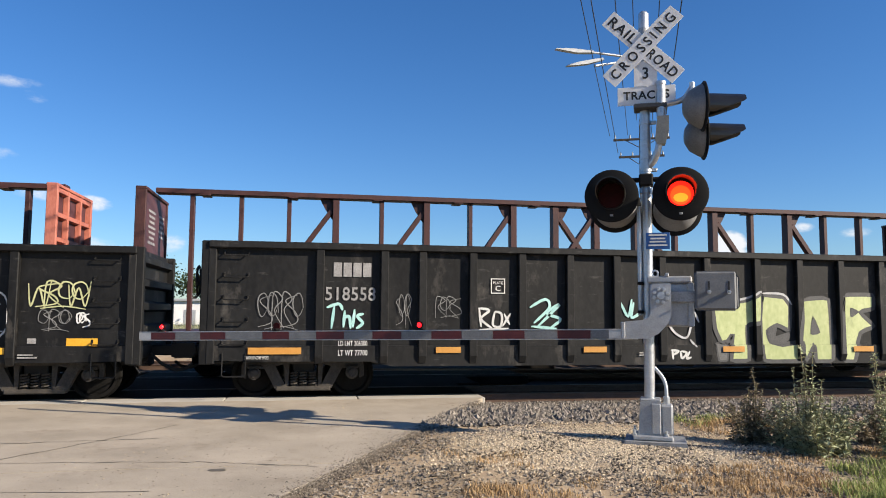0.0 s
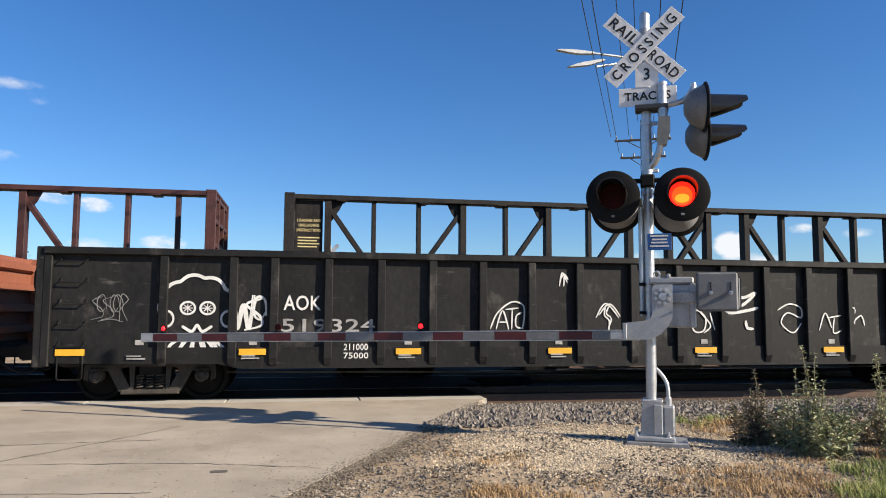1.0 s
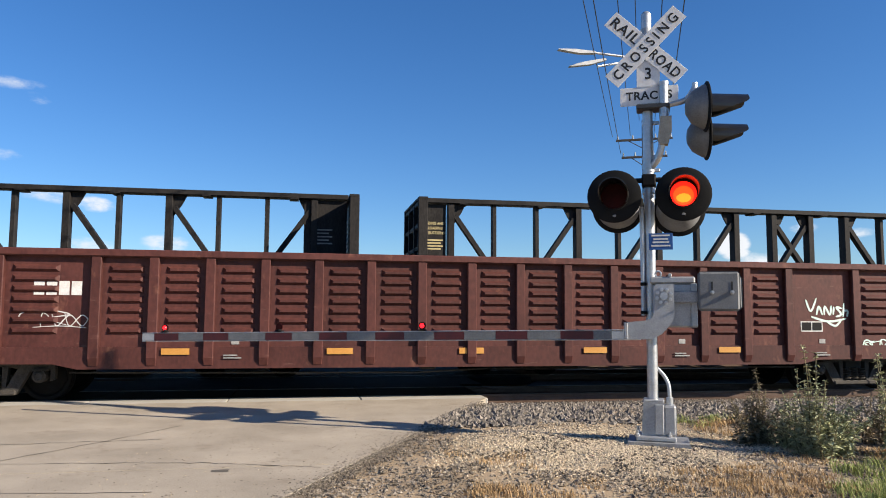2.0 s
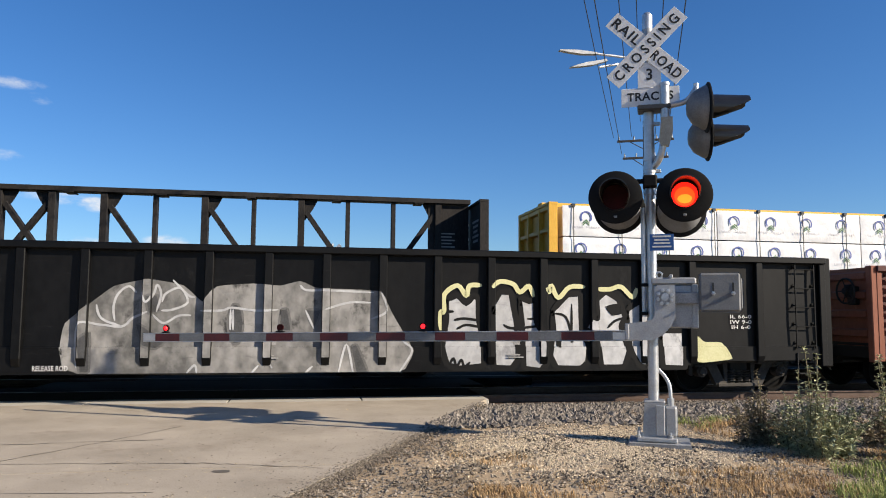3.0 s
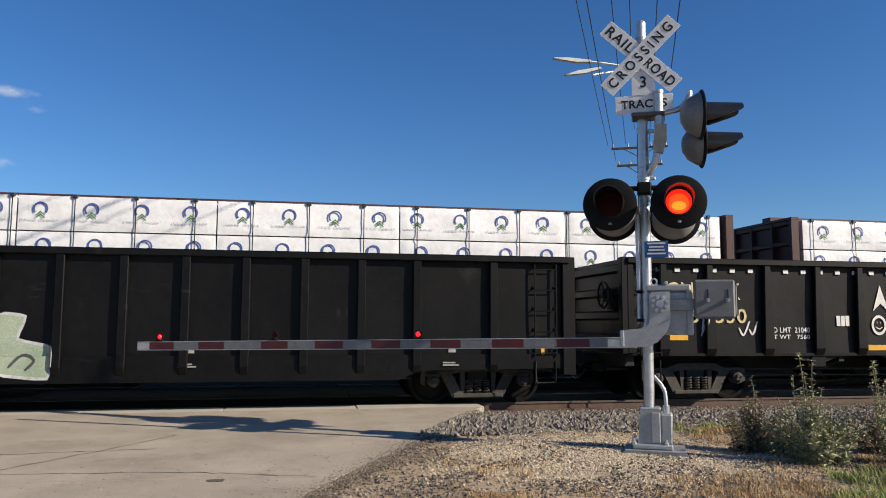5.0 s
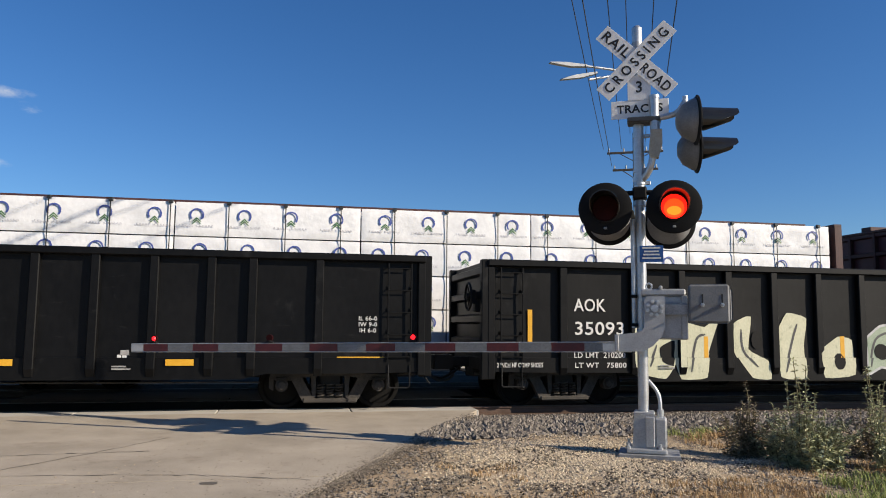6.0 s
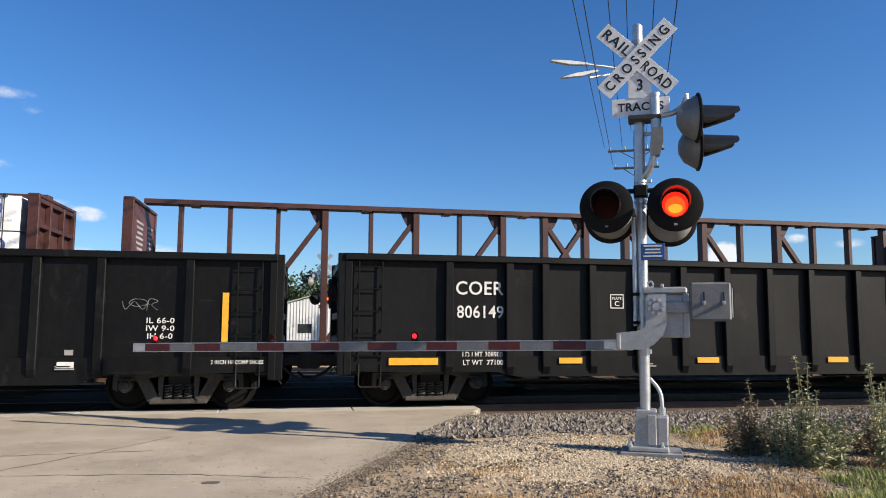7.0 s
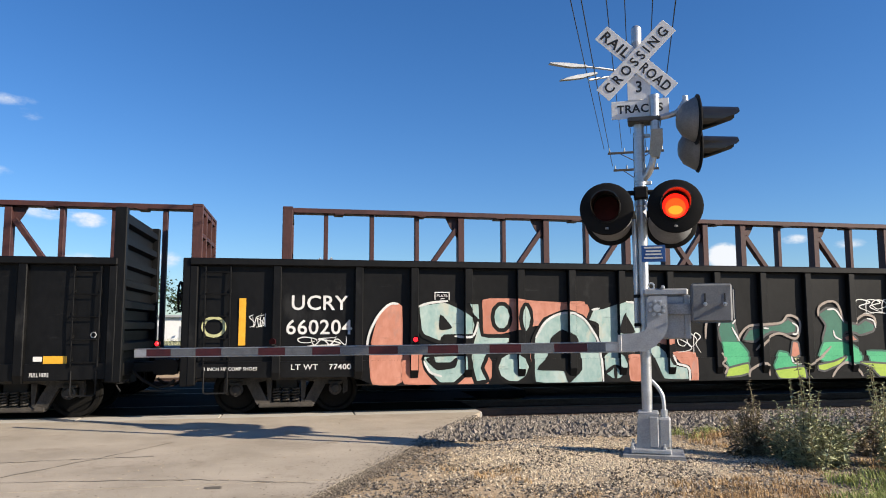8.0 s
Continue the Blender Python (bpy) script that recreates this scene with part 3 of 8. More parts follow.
def rib_geo(zb, zt, w, d):
    """A pressed side stake that narrows towards its foot."""
    g = Geo()
    y0 = -1.48
    u = 0.62 if w > 0.2 else 1.0
    a = [(-w / 2 * u, zt), (w / 2 * u, zt), (w / 2 * 1.05, zb + 0.13), (w / 2 * 0.95, zb), (-w / 2 * 0.95, zb), (-w / 2 * 1.05, zb + 0.13)]
    out = [d, d, d, 0.07, 0.07, d]
    c = 0.014
    back = [Vector((x, y0, z)) for x, z in a]
    front = [Vector((x - math.copysign(c, x), y0 - o, z)) for (x, z), o in zip(a, out)]
    mid = [Vector((x, y0 - o + c if o > c else y0, z)) for (x, z), o in zip(a, out)]
    n = 6
    fs = [(0, 1, 2, 5), (2, 3, 4, 5)]
    g.add(front, fs)
    g.add(front + mid + back, [(i, (i + 1) % n, n + (i + 1) % n, n + i) for i in range(n)] + [(n + i, n + (i + 1) % n, 2 * n + (i + 1) % n, 2 * n + i) for i in range(n)])
    return g


def brake_wheel_geo():
    g = Geo().tube([(0, 0.27 * math.cos(a), 0.27 * math.sin(a)) for a in [i * 2 * math.pi / 24 for i in range(25)]], 0.022, 6)
    for k in range(5):
        a = k * 2 * math.pi / 5
        g.tube([(0.03, 0, 0), (0.0, 0.27 * math.cos(a), 0.27 * math.sin(a))], 0.012, 5)
    g.cyl((-0.04, 0, 0), (0.26, 0, 0), 0.07, n=10)
    g.chamfer(0.03, 0.13, -0.10, 0.10, -0.14, 0.14, 0.02)
    g.chamfer(0.12, 0.26, -0.12, 0.12, -0.30, 0.10, 0.02)
    return g


def rung_geo():
    g = Geo().tube([(-0.21, 0, 0.05), (-0.21, -0.07, 0.02), (-0.20, -0.08, 0), (0.20, -0.08, 0), (0.21, -0.07, 0.02), (0.21, 0, 0.05)], 0.013, 5)
    for s in (-0.21, 0.21):
        g.chamfer(s - 0.02, s + 0.02, -0.012, 0.0, 0.02, 0.09, 0.004)
    return g


def corrugated(w, top, flat):
    """A side plate pressed into seven horizontal ridges."""
    g = Geo().box(0, w, -1.49, -1.44, 0.96, top - 0.1)
    if flat:
        return g
    x0, x1 = 0.2, min(w - 0.17, 0.95)
    pitch = (top - 1.42) / 7
    for i in range(7):
        z, h = 1.26 + i * pitch, pitch * 0.34
        g.add([(x0, -1.49, z - h), (x1, -1.49, z - h), (x1 - 0.06, -1.545, z - h * 0.3), (x0 + 0.06, -1.545, z - h * 0.3),
               (x0 + 0.06, -1.545, z + h * 0.3), (x1 - 0.06, -1.545, z + h * 0.3), (x0, -1.49, z + h), (x1, -1.49, z + h)],
              [(0, 1, 2, 3), (3, 2, 5, 4), (4, 5, 7, 6), (0, 3, 4, 6), (1, 7, 5, 2)])
    return g


def dished(w, top, seed):
    """A side plate dented and dished by years of loading."""
    g = Geo()
    n = 7
    v = []
    for j in range(n):
        for i in range(n):
            u, t = i / (n - 1), j / (n - 1)
            e = math.sin(u * math.pi) * math.sin(t * math.pi)
            v.append((w * u, -1.488 + e * (0.008 + 0.024 * abs(noise.noise((u * 1.7 + seed * 3.1, t * 2.2, seed)))), 0.96 + (top - 1.06) * t))
    g.add(v, [(j * n + i, j * n + i + 1, (j + 1) * n + i + 1, (j + 1) * n + i) for j in range(n - 1) for i in range(n - 1)])
    g.box(0, w, -1.45, -1.43, 0.96, top - 0.1)
    return g


def bays(pattern):
    """Stake positions: those near the ends, then an even step in to the middle, the same on both halves."""
    ends, first, step = pattern
    half = list(ends)
    x = ends[-1] - step
    while x > first - 0.01:
        half.append(x)
        x -= step
    return sorted([-x for x in half if x > 0.01] + [max(x, 0.0) for x in half])


def gondola(k, top, paint, pattern, label, tape=YELLOW_TAPE, bottom=0.60, wide=0.15, ribbed=False, tall=False, end_paint=None, tapes=(), ends=0.70, tape_at=(-1.56, 0.90), hangers=False):
    car = thing("gondola_car", label, "freight car", pose(8.49 - 21.6 * k, TRACK_Y, 0), "gondola cars of the near train")
    L = HALF
    xs = bays(pattern)
    end_paint = end_paint or paint
    for s in (-1, 1):
        face = 0 if s < 0 else 180
        m = pose(0, 0, 0, 0, 0, face)
        cuts = [-L] + xs + [L]
        rnd = random.Random(k * 7 + s)
        for i, (a, b) in enumerate(zip(cuts, cuts[1:])):
            if ribbed:
                flat = s < 0 and i == len(cuts) - 3
                key = "plate_%d_%d_%d" % (k, round((b - a) * 1000), flat)
                part("side_plate", shared(key, lambda: corrugated(b - a, top, flat), paint), None, car, m=m @ pose(a, 0, 0))
            else:
                kind = rnd.randrange(3)
                key = "plate_%d_%d_%d" % (k, round((b - a) * 1000), kind)
                part("side_plate", shared(key, lambda: dished(b - a, top, k * 3 + kind), paint, True), None, car, m=m @ pose(a, 0, 0))
        part("top_chord", Geo().chamfer(-L, L, -1.62, -1.42, top - 0.13, top, 0.018), paint, car, m=m)
        part("side_sill", Geo().prism([(-L, 0.98), (-L, ends + 0.02), (-L + 1.0, ends), (-L + 2.9, ends - 0.01), (-L + 3.3, bottom), (L - 3.3, bottom), (L - 2.9, ends - 0.01), (L - 1.0, ends), (L, ends + 0.02), (L, 0.98)], -1.535, -1.46), paint, car, m=m)
        rib = shared("side_stake_%d" % k, lambda: rib_geo(max(bottom + 0.02, 0.66), top - 0.125, wide, 0.115), paint)
        for i, x in enumerate(xs):
            part("side_stake", rib, None, car, m=m @ pose(x, 0, 0))
            if hangers and i % 2 and abs(x) < 7.5:
                hang = shared("sill_hanger", lambda: Geo().prism([(-0.16, 0.93), (0.16, 0.93), (0.16, 0.70), (-0.16, 0.70)], -1.50, -1.44).prism([(-0.55, 0.93), (-0.16, 0.93), (-0.16, 0.78)], -1.47, -1.44).prism([(0.55, 0.93), (0.16, 0.93), (0.16, 0.78)], -1.47, -1.44), paint)
                part("sill_hanger", hang, None, car, m=m @ pose(x, 0, 0))
        for x in (-L, L):
            sg = 1 if x > 0 else -1
            part("corner_post", Geo().chamfer(min(x, x - sg * 0.14), max(x, x - sg * 0.14), -1.58, -1.42, bottom + 0.06, top - 0.132, 0.015), end_paint, car, m=m)
            rung = shared("ladder_rung_%s" % paint.name, rung_geo, paint, True)
            for i in range(5):
                part("ladder_rung", rung, None, car, m=m @ pose(x - sg * 0.48, -1.492, 1.0 + (top - 1.25) * i / 4))
            if paint is BLACK_NEW:
                stile = shared("ladder_stile_%d" % k, lambda: Geo().chamfer(-0.014, 0.014, -1.578, -1.552, 0.93, top - 0.14, 0.004), paint)
                for q in (-0.215, 0.215):
                    part("ladder_stile", stile, None, car, m=m @ pose(x - sg * 0.48 + q, 0, 0))
            st = shared("sill_step", lambda: Geo().tube([(-0.2, 0, 0.85), (-0.2, 0, 0.47), (-0.17, 0, 0.44), (0.17, 0, 0.44), (0.2, 0, 0.47), (0.2, 0, 0.85)], 0.014, 5), paint, True)
            part("sill_step", st, None, car, m=m @ pose(x - sg * 0.48, -1.55, 0))
        tp = shared("reflector_%s" % tape.name, lambda: Geo().box(-0.235, 0.235, -0.003, 0, -0.055, 0.055), tape)
        for x in tapes:
            part("reflector", tp, None, car, "yellow reflective patch", m=m @ pose(x, *tape_at))
    # floor, ends, underframe
    part("floor", Geo().box(-L, L, -1.43, 1.43, 0.98, 1.04), DARK_STEEL, car)
    zt = 3.7 if tall else top
    for s in (-1, 1):
        hi = zt if (tall and s > 0) else top
        g = Geo().box(L - 0.06, L - 0.01, -1.42, 1.42, 0.9, hi - 0.02)
        m = pose(0, 0, 0, 0, 0, 0 if s > 0 else 180)
        end = part("end_wall", g, end_paint, car, m=m)
        n = 4 if hi < 3 else 7
        for i in range(n):
            z = 1.25 + (hi - 1.45) * i / (n - 1)
            part("end_rib", Geo().prism([(L - 0.01, z - 0.1), (L + 0.10, z - 0.06), (L + 0.10, z + 0.06), (L - 0.01, z + 0.1)], -1.36, 1.36), end_paint, end)
        part("end_post", Geo().chamfer(L - 0.08, L + 0.12, -1.57, -1.40, bottom + 0.05, hi, 0.015), end_paint, end)
        part("end_post", Geo().chamfer(L - 0.08, L + 0.12, 1.40, 1.57, bottom + 0.05, hi, 0.015), end_paint, end)
        part("end_sill", Geo().chamfer(L - 0.2, L + 0.02, -1.4, 1.4, 0.72, 0.97, 0.02), DARK_STEEL, car, m=m)
        part("coupler", shared("coupler", coupler_geo, DARK_STEEL, True), None, car, m=m @ pose(L - 0.05, 0, 0))
    part("brake_wheel", shared("brake_wheel", brake_wheel_geo, DARK_STEEL, True), None, car, "spoked hand brake wheel", m=pose(-L - 0.24, -0.95, 2.15))
    part("centre_sill", Geo().box(-L, L, -0.3, 0.3, 0.55, 0.98), DARK_STEEL, car)
    for x in [-5.4 + i * 1.8 for i in range(7)]:
        part("cross_bearer", Geo().prism([(-1.45, 0.96), (-1.45, 0.8), (-0.35, 0.58), (0.35, 0.58), (1.45, 0.8), (1.45, 0.96)], x - 0.06, x + 0.06, Matrix.Rotation(radians(90), 4, "Z")), DARK_STEEL, car)
    part("air_reservoir", Geo().cyl((1.2, -0.85, 0.68), (2.3, -0.85, 0.68), 0.2, n=16), DARK_STEEL, car, smooth=True)
    part("brake_valve", Geo().chamfer(-0.9, -0.6, -1.1, -0.8, 0.52, 0.86, 0.03), DARK_STEEL, car)
    part("brake_pipe", Geo().tube([(-L, -0.5, 0.62), (-6, -0.55, 0.6), (-2, -0.7, 0.58), (3, -0.62, 0.6), (L, -0.5, 0.62)], 0.025, 6), TRUCK_STEEL, car, smooth=True)
    part("brake_rod", Geo().tube([(-7.2, -0.9, 0.5), (-1.0, -1.0, 0.46), (0.4, -0.95, 0.52), (7.2, -0.9, 0.5)], 0.018, 5), TRUCK_STEEL, car, smooth=True)
    add_trucks(car, 8.5, 1)
    return car


def bulkhead_parts(car, s, paint, inner):
    """An end bulkhead with its edge posts and the stiffeners on its outer face."""
    m = pose(0, 0, 0, 0, 0, 0 if s > 0 else 180)
    E = END
    bh = part("bulkhead", Geo().box(E - 0.20, E - 0.14, -1.36, 1.36, 1.1, 4.47), inner, car, m=m)
    for y in (-1.42, 1.30):
        part("bulkhead_post", Geo().chamfer(E - 0.24, E, y, y + 0.12, 0.95, 4.53, 0.012), paint, bh)
    # loading notes on the inner face
    for y, n, w in ((-0.75, 5, 0.35), (0.45, 7, 0.42)):
        for i in range(n):
            k = w - 0.06 * (i % 3)
            part("notice_line", Geo().box(E - 0.206, E - 0.202, y - k, y + k, 4.0 - i * 0.13, 4.06 - i * 0.13), DULL_STENCIL, bh)
    for i in range(6):
        z = 1.5 + i * 0.58
        part("stiffener", Geo().prism([(E - 0.14, z - 0.08), (E - 0.03, z - 0.05), (E - 0.03, z + 0.05), (E - 0.14, z + 0.08)], -1.3, 1.3), paint, bh)
    for y in (-0.55, 0.45):
        part("stiffener", Geo().chamfer(E - 0.14, E - 0.01, y, y + 0.1, 1.1, 4.45, 0.01), paint, bh)
    part("bulkhead_cap", Geo().chamfer(E - 0.25, E - 0.005, -1.425, 1.425, 4.462, 4.535, 0.01), paint, bh)


SLACK = (-0.05, -0.02, -0.09, -0.28, -0.35, -0.17, -0.08, 0.06, 0.25)
END = 11.43


def centerbeam(k, paint, inner, label, load=False, end_paint=None):
    car = thing("centerbeam_flat_car", label, "freight car", pose(7.45 + 24.53 * (k - 1) + SLACK[k], FAR_TRACK_Y, 0), "flat cars of the far train")
    E = END
    end_paint = end_paint or paint
    part("deck", Geo().chamfer(-E, E, -1.40, 1.40, 0.98, 1.10, 0.015), paint, car)
    part("centre_sill", Geo().prism([(-E, 0.98), (-E, 0.7), (-6, 0.6), (6, 0.6), (E, 0.7), (E, 0.98)], -0.35, 0.35), DARK_STEEL, car)
    for s in (-1.42, 1.36):
        part("side_sill", Geo().prism([(-E, 1.1), (-E, 0.85), (-7, 0.82), (-5.5, 0.62), (5.5, 0.62), (7, 0.82), (E, 0.85), (E, 1.1)], s, s + 0.06), paint, car)
    part("top_chord", Geo().chamfer(-E + 0.21, E - 0.21, -0.19, 0.19, 4.57, 4.70, 0.012), paint, car)
    # winch loops along the chord
    for i in range(10):
        x = -10 + i * 2.2
        part("chord_bracket", Geo().chamfer(x - 0.12, x + 0.12, -0.235, 0.235, 4.54, 4.57, 0.008), paint, car)
    step = 1.216
    post = shared("post_%s" % paint.name, lambda: Geo().chamfer(-0.055, 0.055, -0.11, 0.11, 1.1, 4.57, 0.008), paint)
    strong = shared("strong_post_%s" % paint.name, lambda: Geo().chamfer(-0.085, 0.085, -0.14, 0.14, 1.1, 4.57, 0.008).prism([(-0.42, 4.57), (0.08, 4.57), (0.08, 4.03), (-0.10, 4.03), (-0.30, 4.33)], -0.03, 0.03), paint)

    def diagonal():
        a, b = Vector((-0.12, 0, 4.25)), Vector((-2.32, 0, 1.15))
        d = (b - a).normalized()
        m = Matrix.Translation(a) @ d.to_track_quat("Z", "Y").to_matrix().to_4x4()
        return Geo().chamfer(-0.09, 0.09, -0.065, 0.065, 0, (b - a).length, 0.008, m)

    dia = shared("brace_%s" % paint.name, diagonal, paint)
    for i in range(1, 19):
        x = -11.552 + step * i
        left = i in (4, 6, 8, 10) or (k in (2, 3) and i == 18)
        right = i in (9, 11, 13, 15) or (k in (2, 3) and i == 1)
        flip = pose(x, 0, 0, 0, 0, 180) if right else pose(x, 0, 0)
        part("post", strong if left or right else post, None, car, m=flip)
        if left or right:
            part("brace", dia, None, car, m=flip @ pose(0, 0.0 if left else 0.001, 0))
    for s in (-1, 1):
        bulkhead_parts(car, s, end_paint if s > 0 else paint, inner)
        m = pose(0, 0, 0, 0, 0, 0 if s > 0 else 180)
        part("coupler", shared("coupler_far", coupler_geo, DARK_STEEL, True), None, car, m=m @ pose(E - 0.1, 0, 0))
    if load:
        lumber(car, k)
    elif k in (2, 3):
        nb = part("notice_board", Geo().box(-E + 0.24, -E + 0.96, -0.05, -0.02, 1.2, 4.55), inner, car, "dark board with stencilled loading instructions")
        for i, words in enumerate(("LOADING AND", "UNLOADING", "INSTRUCTIONS")):
            letters("sign_letters", words, 0.105, CREAM_STENCIL, nb, pose(-E + 0.60, -0.056, 4.02 - i * 0.13), wide=0.82, fat=0.002)
        for i in range(4):
            part("notice_line", Geo().box(-E + 0.32, -E + 0.88 - 0.06 * (i % 2), -0.056, -0.053, 3.55 - i * 0.08, 3.585 - i * 0.08), CREAM_STENCIL, nb)
        nb = part("notice_board", Geo().box(E - 1.36, E - 0.24, -0.05, -0.02, 1.2, 4.55), inner, car, "dark board with worn stencilled lines")
        for i in range(5):
            part("notice_line", Geo().box(E - 1.18, E - 0.62 - 0.09 * (i % 2), -0.056, -0.053, 3.75 - i * 0.09, 3.785 - i * 0.09), DULL_STENCIL, nb)
    add_trucks(car, 8.8, -1)
    return car


def logo_arc():
    g = Geo()
    for k in range(18):
        a, b = radians(-40 + k * 14.4), radians(-40 + (k + 1) * 14.4)
        g.add([(0.125 * math.cos(a), 0, 0.125 * math.sin(a)), (0.165 * math.cos(a), 0, 0.165 * math.sin(a)), (0.165 * math.cos(b), 0, 0.165 * math.sin(b)), (0.125 * math.cos(b), 0, 0.125 * math.sin(b))], [(0, 1, 2, 3)])
    return g


def logo_peak():
    g = Geo()
    for z in (-0.10, -0.155):
        g.add([(-0.11, 0, z - 0.06), (-0.075, 0, z - 0.06), (0, 0, z + 0.01), (0, 0, z + 0.05)], [(0, 1, 2, 3)])
        g.add([(0.11, 0, z - 0.06), (0.075, 0, z - 0.06), (0, 0, z + 0.01), (0, 0, z + 0.05)], [(0, 1, 2, 3)])
    return g


def logo_bars():
    g = Geo()
    x = -0.40
    for w in (0.030, 0.048, 0.048, 0.048, 0.048, 0, 0.040, 0.048, 0.048, 0.040, 0.040, 0.044):
        if w:
            top = -0.232 if x < -0.38 or abs(x - 0.0) < 0.02 else -0.242
            g.add([(x, 0, -0.285), (x + 0.014, 0, -0.285), (x + 0.014, 0, top), (x, 0, top)], [(0, 1, 2, 3)])
            g.add([(x + 0.022, 0, -0.285), (x + w, 0, -0.285), (x + w, 0, -0.268), (x + 0.022, 0, -0.268)], [(0, 1, 2, 3)])
            g.add([(x + 0.022, 0, top - 0.014), (x + w * 0.9, 0, top - 0.014), (x + w * 0.9, 0, top), (x + 0.022, 0, top)], [(0, 1, 2, 3)])
        x += 0.067
    return g


def package_geo(length, height, seed):
    """A wrapped lumber package: the sheet sags and creases over the boards."""
    g = Geo()
    nx, nz = 40, 9
    rnd = random.Random(seed)

    def face(y, s):
        v = []
        for j in range(nz):
            for i in range(nx):
                u, w = i / (nx - 1), j / (nz - 1)
                e = min(u, 1 - u) * length
                d = 0.016 * noise.noise((u * length * 1.8 + seed, w * 1.2 + u * 3, 0.4)) + 0.014 * abs(noise.noise((u * length * 4 + w * 5 + seed, w * 2.5 - u * 4, 2.4)))
                edge = min(1, e / 0.1) * min(1, min(w, 1 - w) * height / 0.06)
                v.append((-length / 2 + u * length, y + s * (d * edge - 0.012 * (1 - edge)), height * w))
        g.add(v, [(j * nx + i, j * nx + i + 1, (j + 1) * nx + i + 1, (j + 1) * nx + i) for j in range(nz - 1) for i in range(nx - 1)])

    face(-0.58, -1)
    g.box(-length / 2 + 0.02, length / 2 - 0.02, -0.555, 0.58, 0.01, height - 0.012)
    return g


def lumber(car, k):
    rows, h = 4, 0.8225
    n = 5
    ln = 22.1 / n
    for s in (-1, 1):
        for r in range(rows):
            for i in range(n):
                seed = (r * 5 + i + k) % 6
                me = shared("package_%d" % seed, lambda: package_geo(ln - 0.03, h - 0.015, seed), WRAP, True)
                x = -11.05 + ln * (i + 0.5)
                m = pose(x, s * 0.80, 1.14 + r * (h + 0.015), 0, 0, 0 if s < 0 else 180)
                pk = part("lumber_package", me, None, car, "white plastic-wrapped lumber package", m=m)
                if s > 0:
                    continue
                for j in range(4):
                    q = pose(-ln / 2 + ln * (j + 0.5) / 4 + 0.1 * ((i * 7 + r * 3) % 5 - 2) / 2, -0.606, 0.50)
                    part("printed_arc", shared("printed_arc", logo_arc, LOGO_BLUE), None, pk, m=q)
                    part("printed_peak", shared("printed_peak", logo_peak, LOGO_GREEN), None, pk, m=q @ pose(0, -0.001, 0))
                    part("printed_bars", shared("printed_bars", logo_bars, PRINT_GREY), None, pk, m=q)
        if s < 0:
            for i in range(17):
                x = -10.75 + i * 1.34
                part("tie_down_strap", shared("tie_down_strap", lambda: Geo().box(-0.012, 0.012, -1.425, -1.418, 1.1, 4.495).add([(-0.012, -1.425, 4.495), (0.012, -1.425, 4.495), (0.012, -0.15, 4.55), (-0.012, -0.15, 4.55)], [(0, 1, 2, 3)]), STRAP), None, car, m=pose(x, 0, 0))
                part("edge_protector", shared("edge_protector", lambda: Geo().chamfer(-0.05, 0.05, -1.43, -1.34, 4.42, 4.502, 0.01), STRAP), None, car, m=pose(x, 0, 0))


TAPE_LONG = (-5.85, -2.95, 0.0, 2.97, 5.87)
P_LONG = ((8.24, 7.06, 6.345), 0.56, 0.9643)
P_WIDE = ((8.69, 7.22), 0.0, 1.0314)
P_RAIL = ((9.43, 8.42, 7.13, 5.97), 0.0, 0.995)
P_RIDGE = ((8.20, 6.65), 0.0, 0.95)
car_b = gondola(0, 2.85, BLACK_PAINT, P_LONG, "weathered black steel gondola car with graffiti and white stencils", ORANGE_TAPE, tapes=TAPE_LONG)
car_a = gondola(1, 2.71, BLACK_PAINT, P_LONG, "grimy black steel gondola car covered in white scrawled tags", tapes=(-9.72, -6.70, -3.90, -0.97, 2.08, 4.95, 7.95))
car_c = gondola(2, 2.67, BROWN_PAINT, P_RIDGE, "oxide-brown steel gondola car with corrugated side panels", ORANGE_TAPE, wide=0.17, ribbed=True, end_paint=RUST_PAINT, tapes=(-9.0, -5.30, -2.45, 0.0, 2.45, 5.30, 9.60))
car_d = gondola(3, 2.80, BLACK_NEW, P_WIDE, "black steel gondola car with faded grey and white graffiti letters", bottom=0.52)
car_e = gondola(4, 2.88, BLACK_NEW, P_RAIL, "black steel gondola car with yellow emblem panel and white edge dashes", wide=0.22, tapes=(-4.55, -1.45, 1.47, 4.46, 7.45), bottom=0.92, ends=0.93, tape_at=(-1.498, 1.08), hangers=True)
car_f = gondola(5, 2.85, BLACK_NEW, P_WIDE, "black steel gondola car with cream and green graffiti", bottom=0.52)
car_g = gondola(6, 2.88, BLACK_NEW, P_LONG, "clean black steel gondola car with white stencilled lettering", tapes=TAPE_LONG)
car_h = gondola(7, 2.82, BLACK_NEW, P_WIDE, "black steel gondola car with large teal and coral graffiti mural", bottom=0.52)
car_i = gondola(8, 2.80, BLACK_NEW, P_WIDE, "black steel gondola car with a raised ribbed end", tall=True)
GONDOLAS = [car_b, car_a, car_c, car_d, car_e, car_f, car_g, car_h, car_i]
LONG_EMPTY = "empty centerbeam flat car with open post-and-brace frame, "
flat_0 = centerbeam(0, RED_BEAM, PURPLE_FACE, LONG_EMPTY + "faded salmon end", end_paint=PINK_BEAM)
flat_1 = centerbeam(1, RED_BEAM, PURPLE_FACE, LONG_EMPTY + "faded red")
flat_2 = centerbeam(2, BLACK_BEAM, BLACK_BEAM, LONG_EMPTY + "dark grey")
